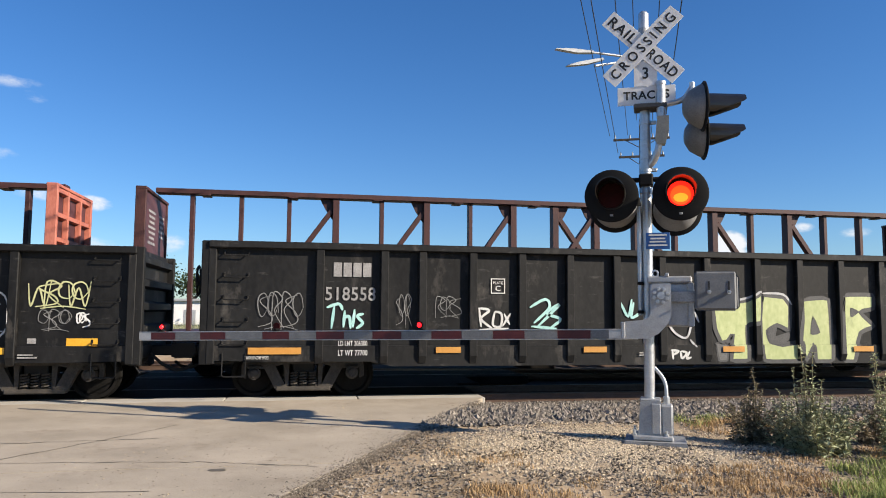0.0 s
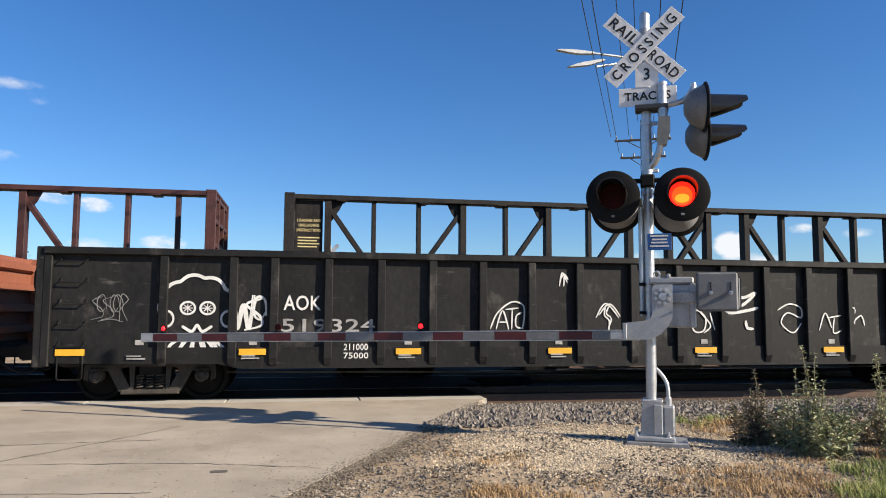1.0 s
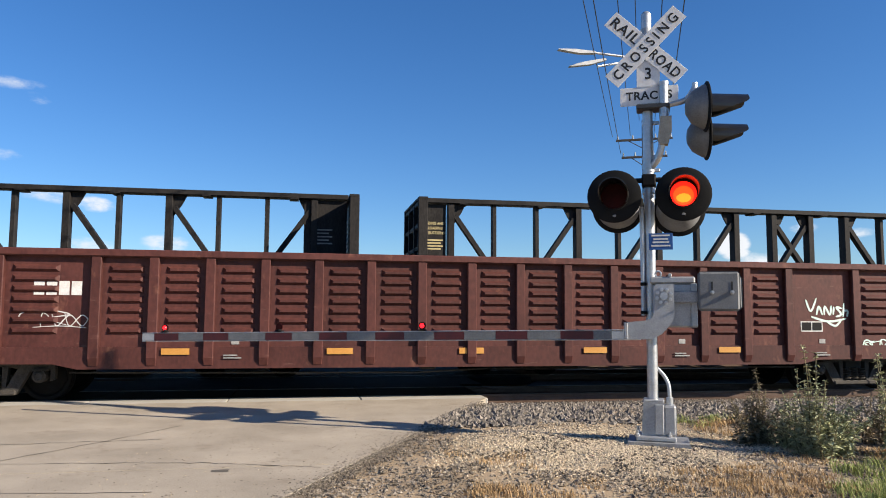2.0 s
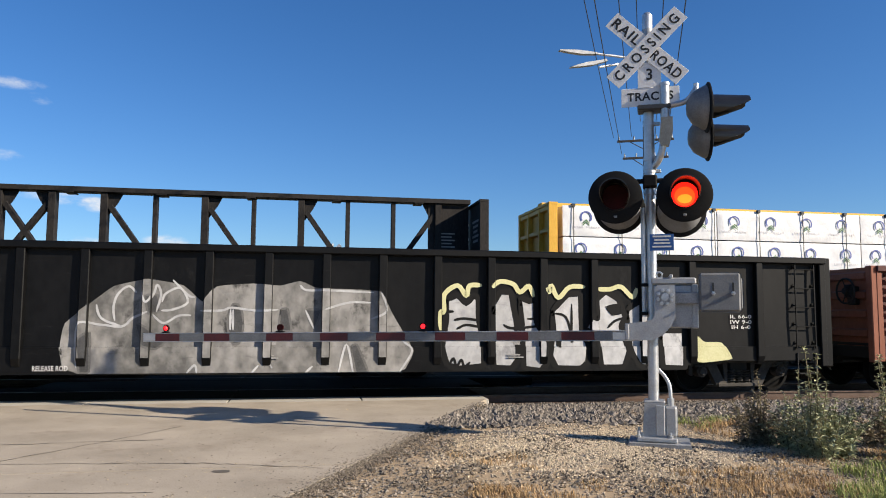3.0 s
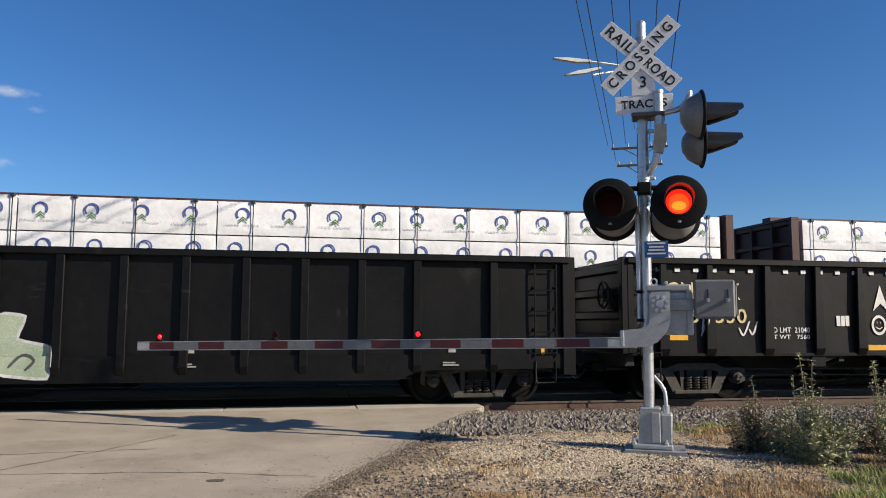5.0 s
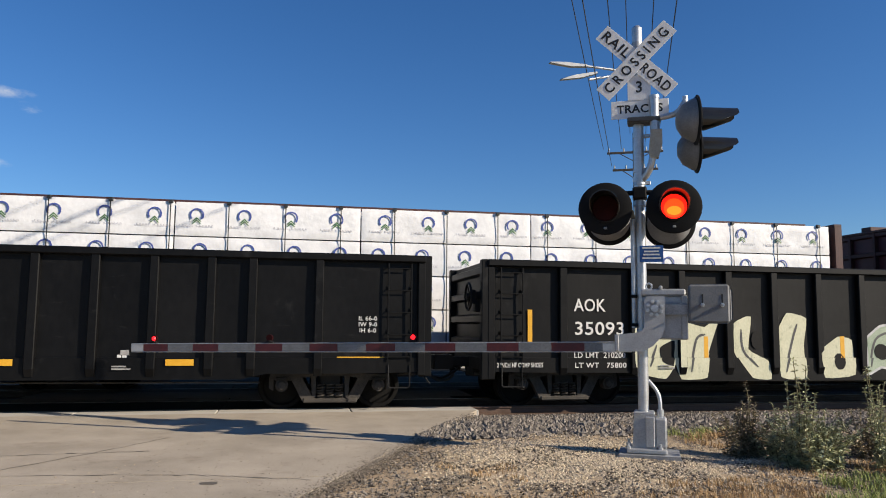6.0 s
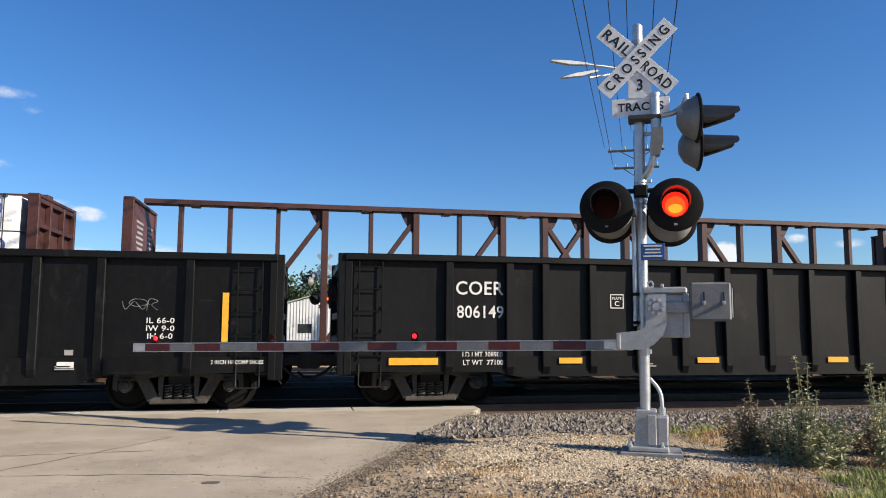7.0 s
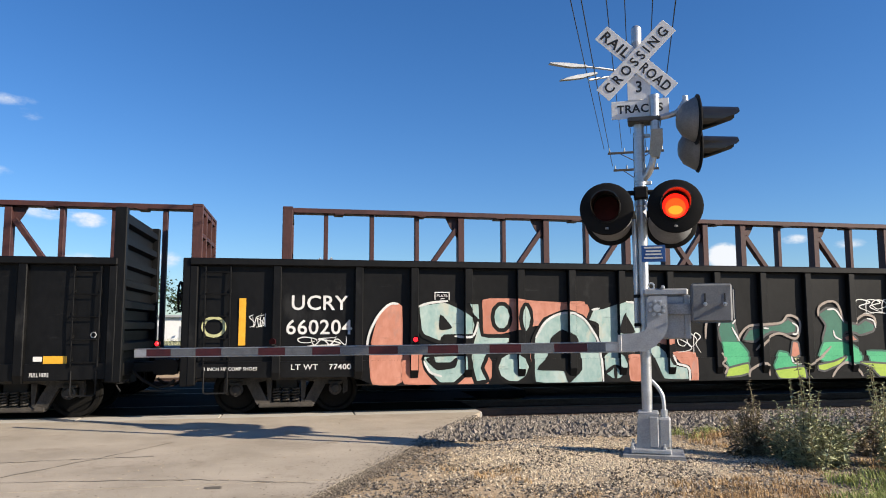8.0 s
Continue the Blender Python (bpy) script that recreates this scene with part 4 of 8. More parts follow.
flat_3 = centerbeam(3, BLACK_BEAM, BLACK_BEAM, LONG_EMPTY + "dark grey")
flat_4 = centerbeam(4, YELLOW_BEAM, YELLOW_BEAM, "yellow centerbeam flat car loaded with white-wrapped lumber", True)
flat_5 = centerbeam(5, RED_BEAM, RED_BEAM, "brown centerbeam flat car loaded with white-wrapped lumber", True)
flat_6 = centerbeam(6, RED_BEAM, RED_BEAM, "brown centerbeam flat car loaded with wrapped lumber, loose sheet flapping", True)
flat_7 = centerbeam(7, RED_BEAM, PURPLE_FACE, LONG_EMPTY + "dull red")
flat_8 = centerbeam(8, RED_BEAM, PURPLE_FACE, LONG_EMPTY + "dull red")
FLATS = [flat_0, flat_1, flat_2, flat_3, flat_4, flat_5, flat_6, flat_7, flat_8]


# ---- paint on the cars: stencils, tags and murals ----
PAINT_Y = -1.496
TAG_WHITE = surface("white_spray_paint", (0.46, 0.46, 0.44), (0.66, 0.66, 0.64), 0.6, 0, 5, 50, 0.05)
TAG_FAINT = surface("worn_grey_paint_stick", (0.10, 0.10, 0.10), (0.26, 0.26, 0.25), 0.6, 0, 4, 50, 0.05)
TAG_TEAL = surface("pale_teal_spray_paint", (0.28, 0.52, 0.50), (0.42, 0.66, 0.62), 0.6, 0, 5, 50, 0.05)
TAG_MINT = surface("mint_spray_paint", (0.50, 0.68, 0.60), (0.64, 0.76, 0.70), 0.6, 0, 5, 50, 0.05)
TAG_LIME = surface("yellowish_spray_paint", (0.36, 0.36, 0.18), (0.52, 0.52, 0.28), 0.6, 0, 5, 50, 0.05)
LIME = surface("pale_lime_mural_paint", (0.37, 0.42, 0.19), (0.51, 0.55, 0.28), 0.6, 0, 1.4, 12, 0.08, 0.6, 0.35, 0.01, (0.30, 0.33, 0.16), 0.58, 0.05, False, (0.17, 0.18, 0.10))
CHARCOAL = surface("charcoal_mural_outline", (0.035, 0.035, 0.035), (0.075, 0.075, 0.075), 0.6, 0, 4, 40, 0.05)
MURAL_GREY = surface("faded_grey_mural_paint", (0.10, 0.098, 0.093), (0.30, 0.29, 0.275), 0.65, 0, 1.0, 5, 0.08, 0.3, 0.3, 0.01, (0.035, 0.034, 0.033), 0.57, 0.0, False, (0.05, 0.05, 0.05))
MURAL_WHITE = surface("silvery_white_mural_paint", (0.33, 0.33, 0.335), (0.52, 0.52, 0.52), 0.6, 0, 1.6, 8, 0.08, 0.4, 0.3, 0.01, (0.25, 0.25, 0.255), 0.57, 0.08, False, (0.12, 0.12, 0.12))
MURAL_EDGE = surface("pale_yellow_mural_outline", (0.50, 0.48, 0.24), (0.62, 0.60, 0.34), 0.6, 0, 2, 30, 0.08)
CREAM_MURAL = surface("cream_mural_paint", (0.46, 0.46, 0.32), (0.58, 0.57, 0.42), 0.6, 0, 2, 30, 0.08, 0.5, 0.3, 0.01, (0.30, 0.31, 0.22), 0.58)
SAGE_MURAL = surface("sage_mural_paint", (0.22, 0.28, 0.20), (0.34, 0.40, 0.30), 0.6, 0, 2, 30, 0.08)
CORAL = surface("coral_mural_paint", (0.40, 0.155, 0.10), (0.53, 0.24, 0.17), 0.6, 0, 1.3, 9, 0.08, 0.8, 0.3, 0.01, (0.36, 0.20, 0.16), 0.57, 0.06, False, (0.16, 0.085, 0.065))
PALE_TEAL = surface("pale_blue_green_mural_paint", (0.21, 0.33, 0.31), (0.38, 0.47, 0.44), 0.6, 0, 1.3, 9, 0.08, 0.6, 0.3, 0.01, (0.42, 0.43, 0.36), 0.55, 0.06, False, (0.10, 0.12, 0.115))
GREEN_DARK = surface("deep_green_mural_paint", (0.012, 0.085, 0.055), (0.022, 0.14, 0.09), 0.55, 0, 2, 30, 0.08)
GREEN_MID = surface("green_mural_paint", (0.03, 0.30, 0.13), (0.06, 0.40, 0.18), 0.55, 0, 2, 30, 0.08)
GREEN_LIME = surface("lime_mural_paint", (0.25, 0.38, 0.035), (0.36, 0.48, 0.06), 0.55, 0, 2, 30, 0.08)
TAUPE = surface("taupe_spray_paint", (0.22, 0.18, 0.15), (0.32, 0.27, 0.23), 0.6, 0, 4, 40, 0.05)
MURAL_SMOKE = surface("smoky_grey_mural_paint", (0.08, 0.078, 0.074), (0.15, 0.145, 0.14), 0.65, 0, 3, 40, 0.05)
MAROON = surface("maroon_emblem_paint", (0.17, 0.030, 0.026), (0.25, 0.050, 0.04), 0.6, 0, 3, 40, 0.08)
EMBLEM_YELLOW = surface("worn_yellow_emblem_paint", (0.54, 0.29, 0.035), (0.64, 0.37, 0.06), 0.6, 0, 2, 40, 0.08, 0, 0.3, 0.01, (0.07, 0.045, 0.02), 0.66, 0.05, False, (0.035, 0.024, 0.014))
CREAM_EMBLEM = surface("cream_emblem_paint", (0.56, 0.43, 0.17), (0.66, 0.52, 0.24), 0.6, 0, 2, 40, 0.08, 0, 0.3, 0.01, (0.05, 0.04, 0.03), 0.63, 0.05, False, (0.02, 0.018, 0.014))


def stencil(car, x0, x1, z0, z1, body, material):
    """Stencilled words drawn to fill the given stretch of the side."""
    ob = letters("stencil", body, 1.0, material, car, Matrix.Identity(4), fat=0.012)
    co = np.array([v.co[:] for v in ob.data.vertices])
    lo, hi = co.min(0), co.max(0)
    sx, sz = (x1 - x0) / (hi[0] - lo[0]), (z1 - z0) / (hi[2] - lo[2])
    ob.data.transform(Matrix.Translation((x0, -1.5395 if (z0 + z1) / 2 < 0.985 else PAINT_Y, z0)) @ Matrix.Diagonal((sx, 1, sz, 1)) @ Matrix.Translation((-lo[0], 0, -lo[2])))
    return tagged(ob, "white stencilled lettering")


def flat(outlines, y=PAINT_Y):
    g = Geo()
    for o in outlines:
        g.add([(x, y, z) for x, z in o], [tuple(range(len(o)))])
    return g


def patch(car, x0, x1, z0, z1, material, name):
    part(name, Geo().box(x0, x1, -1.566 if z1 < 1.0 else PAINT_Y - 0.003, -1.560 if z1 < 1.0 else PAINT_Y + 0.003, z0, z1), material, car)


def blocks(car, x0, x1, z0, z1, material, n):
    """A brand mark as plain upright shapes."""
    w = (x1 - x0) / n
    for i in range(n):
        a, b = x0 + i * w + w * 0.08, x0 + (i + 1) * w - w * 0.08
        part("brand_mark", flat([[(a, z0), (b, z0), (b, z1), (a, z1)]]), material, car)


def plate_box(car, x0, x1, z0, z1):
    t = 0.018
    part("clearance_mark", flat([[(x0, z0), (x1, z0), (x1, z0 + t), (x0, z0 + t)], [(x0, z1 - t), (x1, z1 - t), (x1, z1), (x0, z1)], [(x0, z0 + t), (x0 + t, z0 + t), (x0 + t, z1 - t), (x0, z1 - t)], [(x1 - t, z0 + t), (x1, z0 + t), (x1, z1 - t), (x1 - t, z1 - t)]]), STENCIL, car)
    h = z1 - z0
    stencil(car, x0 + 0.045, x1 - 0.045, z0 + h * 0.62, z0 + h * 0.80, "PLATE", STENCIL)
    stencil(car, x0 + 0.09, x1 - 0.09, z0 + h * 0.18, z0 + h * 0.52, "C", STENCIL)


def data_box(car, x0, x1, z0, z1):
    part("data_panel", flat([[(x0, z0), (x1, z0), (x1, z1), (x0, z1)]]), STENCIL, car)
    m = (x0 + x1) / 2
    part("data_field", flat([[(x0 + 0.02, z0 + 0.025), (m - 0.012, z0 + 0.025), (m - 0.012, z1 - 0.02), (x0 + 0.02, z1 - 0.02)]], PAINT_Y - 0.004), BLACK_NEW, car)
    part("data_field", flat([[(m + 0.012, z0 + 0.025), (x1 - 0.02, z0 + 0.025), (x1 - 0.02, z1 - 0.02), (m + 0.012, z1 - 0.02)]], PAINT_Y - 0.004), BLACK_NEW, car)


def smooth_line(pts, n=6):
    out = []
    for i in range(len(pts) - 1):
        p0, p1, p2, p3 = pts[max(i - 1, 0)], pts[i], pts[i + 1], pts[min(i + 2, len(pts) - 1)]
        for k in range(n):
            t = k / n
            out.append(tuple(0.5 * (2 * b + (c - a) * t + (2 * a - 5 * b + 4 * c - d) * t * t + (3 * b - a - 3 * c + d) * t ** 3) for a, b, c, d in zip(p0, p1, p2, p3)))
    return out + [pts[-1]]


def ribbon(g, line, width, y, taper=True):
    """A sprayed stroke: a band that swells and thins along its line, with round ends."""
    n = len(line)
    v = []
    for i, (x, z) in enumerate(line):
        xa, za = line[max(i - 1, 0)]
        xb, zb = line[min(i + 1, n - 1)]
        dx, dz = xb - xa, zb - za
        d = math.hypot(dx, dz) or 1
        w = width / 2 * ((0.55 + 0.45 * math.sin(math.pi * min(1, (i + 0.6) / n * 1.1))) if taper else min(1.0, 0.6 + 0.4 * min(i, n - 1 - i)))
        v += [(x - dz / d * w, y - 0.00015 * i, z + dx / d * w), (x + dz / d * w, y - 0.00015 * i, z - dx / d * w)]
    g.add(v, [(2 * i, 2 * i + 1, 2 * i + 3, 2 * i + 2) for i in range(n - 1)])


def scrawl(car, x0, x1, z0, z1, material, seed, n, width):
    """A quick hand-sprayed tag: loops and spikes running along, then an underline."""
    rnd = random.Random(seed)
    g = Geo()
    w, h = x1 - x0, z1 - z0
    k = max(3, n // 2)
    cell = 1.9 * w / k
    for s in range(k):
        a = x0 + w / k * s * 0.85 + rnd.uniform(-0.2, 0.2) * cell
        kind = rnd.randrange(4)
        if kind == 0:
            pts = [(a + cell * (0.5 + 0.42 * math.cos(t)), z0 + h * (0.5 + 0.38 * math.sin(t) + 0.05 * t)) for t in [0.8 * i + rnd.uniform(-.2, .2) for i in range(8)]]
        elif kind == 1:
            pts = [(a + cell * rnd.uniform(0.6, 1.0), z0 + h * 0.9), (a, z0 + h * 0.75), (a + cell * 0.8, z0 + h * 0.45), (a + cell * 0.9, z0 + h * 0.2), (a - cell * 0.1, z0 + h * 0.08)]
        elif kind == 2:
            pts = [(a, z0 + h * rnd.uniform(0.7, 1)), (a + cell * 0.15, z0 + h * 0.1), (a + cell * 0.5, z0 + h * 0.75), (a + cell * 0.85, z0 + h * 0.1), (a + cell * 1.1, z0 + h)]
        else:
            pts = [(a + cell * 0.1, z0), (a + cell * 0.2, z0 + h * 0.95), (a + cell * 0.9, z0 + h * 0.8), (a + cell * 0.3, z0 + h * 0.5), (a + cell * 1.05, z0 + h * 0.05)]
        ribbon(g, smooth_line([(min(x1, max(x0, p)), q) for p, q in pts]), width, PAINT_Y - 0.0006 * s)
    if n > 8:
        ribbon(g, smooth_line([(x0 + w * 0.2, z0 + h * 0.02), (x0 + w * 0.55, z0 + h * 0.1), (x0 + w * 0.9, z0)]), width * 0.8, PAINT_Y - 0.004)
    part("sprayed_tag", g, material, car, "hand-sprayed tag")


STAKE_HALF = 0.066


def ribbon_quads(line, width):
    """A stroke as quads in the plane of the car's side, thinning at both ends."""
    n, side = len(line), []
    for i, (x, z) in enumerate(line):
        xa, za = line[max(i - 1, 0)]
        xb, zb = line[min(i + 1, n - 1)]
        d = math.hypot(xb - xa, zb - za) or 1
        w = width / 2 * min(1.0, 0.45 + 0.3 * min(i, n - 1 - i))
        side.append(((x - (zb - za) / d * w, z + (xb - xa) / d * w), (x + (zb - za) / d * w, z - (xb - xa) / d * w)))
    return [(a[0], a[1], b[1], b[0]) for a, b in zip(side, side[1:])]


def cut(poly, axis, value, keep_above):
    """The part of a flat convex outline on one side of an upright or level line."""
    out = []
    for p, q in zip(poly, poly[1:] + poly[:1]):
        a, b = p[axis] - value, q[axis] - value
        if not keep_above:
            a, b = -a, -b
        if a >= 0:
            out.append(p)
        if (a > 0 > b) or (a < 0 < b):
            u = a / (a - b)
            out.append((p[0] + (q[0] - p[0]) * u, p[1] + (q[1] - p[1]) * u))
    return out


def spray(car, outlines, material, layer, name, label="", low=0.61):
    """Paint sprayed straight at the side: it lies on the plates, on the sill below and on the faces of the stakes."""
    stakes = [c.location.x for c in car.children if c.name.startswith("side_stake") and c.matrix_basis.to_euler().z == 0.0]
    g = Geo()
    lift = 0.0009 * layer
    for o in outlines:
        pts = [Vector((x, z, 0)) for x, z in o]
        for k, tri in enumerate(mathutils.geometry.tessellate_polygon([pts])):
            t = cut([tuple(pts[i][:2]) for i in tri], 1, low, True)
            if len(t) < 3:
                continue
            e = lift + 0.00003 * (k % 9)
            up, down = cut(t, 1, 0.985, True), cut(t, 1, 0.985, False)
            if len(up) > 2:
                g.add([(x, PAINT_Y - e, z) for x, z in up], [tuple(range(len(up)))])
            if len(down) > 2:
                g.add([(x, -1.5375 - e, z) for x, z in down], [tuple(range(len(down)))])
            for sx in stakes:
                q = cut(t, 0, sx - STAKE_HALF, True)
                q = cut(q, 0, sx + STAKE_HALF, False) if len(q) > 2 else q
                q = cut(q, 1, 0.80, True) if len(q) > 2 else q
                if len(q) > 2:
                    g.add([(x, -1.5972 - e, z) for x, z in q], [tuple(range(len(q)))])
    return part(name, g, material, car, label) if g.v else None


def rounded(o):
    """A closed outline drawn with a swinging arm: its corners softened."""
    out = []
    for i, p in enumerate(o):
        a, b = o[i - 1], o[(i + 1) % len(o)]
        out += [(p[0] * 0.75 + a[0] * 0.25, p[1] * 0.75 + a[1] * 0.25), (p[0] * 0.93 + (a[0] + b[0]) * 0.035, p[1] * 0.93 + (a[1] + b[1]) * 0.035), (p[0] * 0.75 + b[0] * 0.25, p[1] * 0.75 + b[1] * 0.25)]
    return out


def letter_block(car, shapes, fill, edge, layer, width, label, low=0.61):
    """Filled mural letters, each with its own outline round it."""
    for i, o in enumerate(shapes):
        r = rounded(o)
        spray(car, ribbon_quads(r + r[:2], width), edge, layer + 1 + i % 2 * 0.5, "mural_outline", low=low)
        spray(car, [r], fill, layer + i % 2 * 0.5, "mural_letter", label, low=low)


def mural_lines(car, lines, material, layer, width, low=0.61):
    for i, l in enumerate(lines):
        spray(car, ribbon_quads(smooth_line(l, 5), width), material, layer + 0.3 * (i % 4), "mural_stroke", low=low)


def arrow(car, x0, x1, z0, z1):
    xm, h = (x0 + x1) / 2, z1 - z0
    part("painted_arrow", flat([[(x0, z0), (xm, z0 + h * 0.3), (xm, z1)], [(xm, z0 + h * 0.3), (x1, z0), (xm, z1)]]), STENCIL, car, "white painted arrowhead")


def ring(car, x0, x1, z0, z1, material):
    g = Geo()
    cx, cz, a, b = (x0 + x1) / 2, (z0 + z1) / 2, (x1 - x0) / 2, (z1 - z0) / 2
    for k in range(20):
        u, v = 2 * math.pi * k / 20, 2 * math.pi * (k + 1) / 20
        g.add([(cx + a * f * math.cos(t), PAINT_Y, cz + b * f * math.sin(t)) for t, f in ((u, 0.72), (u, 1), (v, 1), (v, 0.72))], [(0, 1, 2, 3)])
    part("painted_ring", g, material, car, "painted ring")


def doodle(car, x0, x1, z0, z1):
    """A large line drawing in white spray: a bumpy cloud outline, two spoked rings and petals below."""
    cx, w, h = (x0 + x1) / 2, x1 - x0, z1 - z0
    cz = z0 + h * 0.62
    g = Geo()
    ring_line = []
    for k in range(72):
        t = math.pi * (-0.15 + 1.3 * k / 71)
        q = 1 + 0.10 * abs(math.sin(t * 4.5))
        ring_line.append((cx + w * 0.46 * q * math.cos(t), cz + h * 0.34 * q * math.sin(t)))
    ribbon(g, ring_line, 0.06, PAINT_Y, False)
    part("sprayed_outline", g, TAG_WHITE, car, "white sprayed cloud-like outline")
    for s in (-1, 1):
        ex = cx + s * w * 0.13
        ring(car, ex - w * 0.11, ex + w * 0.11, cz - h * 0.08, cz + h * 0.08, TAG_WHITE)
        g = Geo()
        for k in range(4):
            t = k * math.pi / 4
            ribbon(g, [(ex - w * 0.07 * math.cos(t), cz - h * 0.05 * math.sin(t)), (ex + w * 0.07 * math.cos(t), cz + h * 0.05 * math.sin(t))], 0.02, PAINT_Y - 0.002 - 0.0005 * k)
        part("sprayed_star", g, TAG_WHITE, car)
        ring(car, cx + s * w * 0.40 - w * 0.10, cx + s * w * 0.40 + w * 0.10, cz - h * 0.22, cz - h * 0.02, TAG_WHITE)
    for k in range(5):
        px = cx + w * (-0.30 + 0.15 * k)
        g = Geo()
        ribbon(g, smooth_line([(cx + w * 0.04 * (k - 2), z0 + h * 0.34), (px - w * 0.05, z0 + h * 0.2), (px, z0 + h * 0.02), (px + w * 0.07, z0 + h * 0.16), (cx + w * 0.04 * (k - 1.6), z0 + h * 0.33)]), 0.055, PAINT_Y - 0.0005 * k, False)
        part("sprayed_petal", g, TAG_WHITE, car)
    g = Geo()
    ribbon(g, smooth_line([(cx - w * 0.2, z0 + h * 0.42), (cx - w * 0.07, z0 + h * 0.36), (cx, z0 + h * 0.43), (cx + w * 0.07, z0 + h * 0.36), (cx + w * 0.2, z0 + h * 0.42)]), 0.05, PAINT_Y - 0.004, False)
    part("sprayed_line", g, TAG_WHITE, car)


def smile(car, x0, x1, z0, z1):
    ring(car, x0, x1, z0, z1, STENCIL)
    g = Geo()
    xm, zm, w = (x0 + x1) / 2, (z0 + z1) / 2, (x1 - x0)
    ribbon(g, smooth_line([(xm - w * 0.22, zm - w * 0.1), (xm, zm - w * 0.22), (xm + w * 0.22, zm - w * 0.1)]), 0.02, PAINT_Y)
    ribbon(g, [(xm - w * 0.12, zm + w * 0.1), (xm - w * 0.12, zm + w * 0.2)], 0.015, PAINT_Y)
    ribbon(g, [(xm + w * 0.12, zm + w * 0.1), (xm + w * 0.12, zm + w * 0.2)], 0.015, PAINT_Y)
    part("painted_doodle", g, STENCIL, car)


def emblem_block(car, x0, x1, z0, z1, kind="arch"):
    """One slanting piece of the car owner's emblem, as a plain shape."""
    s, h, w = (z1 - z0) * 0.22, z1 - z0, x1 - x0

    def slab(a, b, lo, hi):
        return [(x0 + a * w + s * lo, z0 + h * lo), (x0 + b * w + s * lo, z0 + h * lo), (x0 + b * w + s * hi, z0 + h * hi), (x0 + a * w + s * hi, z0 + h * hi)]

    k = 1 - s / w
    if kind == "arch":
        shapes = [slab(0, 0.30, 0, 1), slab(0.30, k, 0.72, 1), slab(k - 0.30, k, 0, 0.72)]
    elif kind == "hook":
        shapes = [slab(0, 0.36, 0, 1), slab(0.36, k, 0.62, 1)]
    elif kind == "bars":
        shapes = [slab(0, 0.30, 0, 0.74), slab(0.0, 0.30, 0.80, 1), slab(k - 0.32, k, 0, 1)]
    else:
        shapes = [slab(0, k * 0.38, 0, 1), slab(k * 0.38, k * 0.62, 0, 0.26), slab(k * 0.38, k * 0.62, 0.74, 1), slab(k * 0.62, k, 0, 1)]
    part("emblem_shape", flat(shapes), CREAM_EMBLEM, car, "cream slanting emblem shape")


def car_outline(car, x0, x1, z0, z1):
    w, h = x1 - x0, z1 - z0
    g = Geo()
    for line in ([(x0, z0), (x0 + w * 0.06, z1)], [(x0 + w * 0.06, z1), (x1, z1)], [(x0, z0), (x0 + w * 0.34, z0)], [(x0 + w * 0.34, z0), (x0 + w * 0.42, z0 + h * 0.75)], [(x0 + w * 0.42, z0 + h * 0.75), (x0 + w * 0.7, z0 + h * 0.75)], [(x0 + w * 0.7, z0 + h * 0.75), (x0 + w * 0.72, z0 + h * 0.45)], [(x0 + w * 0.72, z0 + h * 0.45), (x1, z0 + h * 0.45)], [(x1, z0 + h * 0.45), (x1, z1)]):
        ribbon(g, line, 0.05, PAINT_Y, False)
    part("emblem_outline", g, CREAM_EMBLEM, car, "cream outline of an open car")


def emblem_panel(car, x0, x1, z0, z1):
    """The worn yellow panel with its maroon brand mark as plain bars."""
    part("emblem_panel", Geo().box(x0, x1, PAINT_Y - 0.002, PAINT_Y + 0.004, z0, z1), EMBLEM_YELLOW, car, "worn yellow emblem panel")
    w, h = x1 - x0, z1 - z0
    y = PAINT_Y - 0.006
    for a in (0.06, 0.34):
        part("brand_mark", flat([[(x0 + w * a, z0 + h * 0.66), (x0 + w * (a + 0.27), z0 + h * 0.66), (x0 + w * (a + 0.27), z0 + h * 0.84), (x0 + w * a, z0 + h * 0.84)], [(x0 + w * (a + 0.10), z0 + h * 0.18), (x0 + w * (a + 0.17), z0 + h * 0.18), (x0 + w * (a + 0.17), z0 + h * 0.66), (x0 + w * (a + 0.10), z0 + h * 0.66)]], y), MAROON, car)
    part("brand_mark", flat([[(x0 + w * 0.63, z0 + h * 0.18), (x0 + w * 0.73, z0 + h * 0.18), (x0 + w * 0.95, z0 + h * 0.84), (x0 + w * 0.85, z0 + h * 0.84)]], y), MAROON, car)
    part("brand_mark", flat([[(x0 + w * 0.63, z0 + h * 0.84), (x0 + w * 0.73, z0 + h * 0.84), (x0 + w * 0.95, z0 + h * 0.18), (x0 + w * 0.85, z0 + h * 0.18)]], y - 0.002), MAROON, car)
    for ch in list(car.children):
        if ch.name.startswith("side_stake") and ch.matrix_basis.to_euler().z == 0.0 and x0 < ch.location.x < x1:
            x = ch.location.x
            part("emblem_on_stake", Geo().box(x - 0.09, x + 0.09, -1.6, -1.5975, z0, z1), EMBLEM_YELLOW, car)


def edge_dashes(car, top):
    """White reflective dashes under the top chord."""
    dash = shared("edge_dash", lambda: Geo().box(-0.055, 0.055, -1.512, -1.494, -0.04, 0.04), STENCIL)
    for i in range(50):
        part("edge_dash", dash, None, car, m=pose(-9.9 + i * 0.405, 0, top - 0.235))


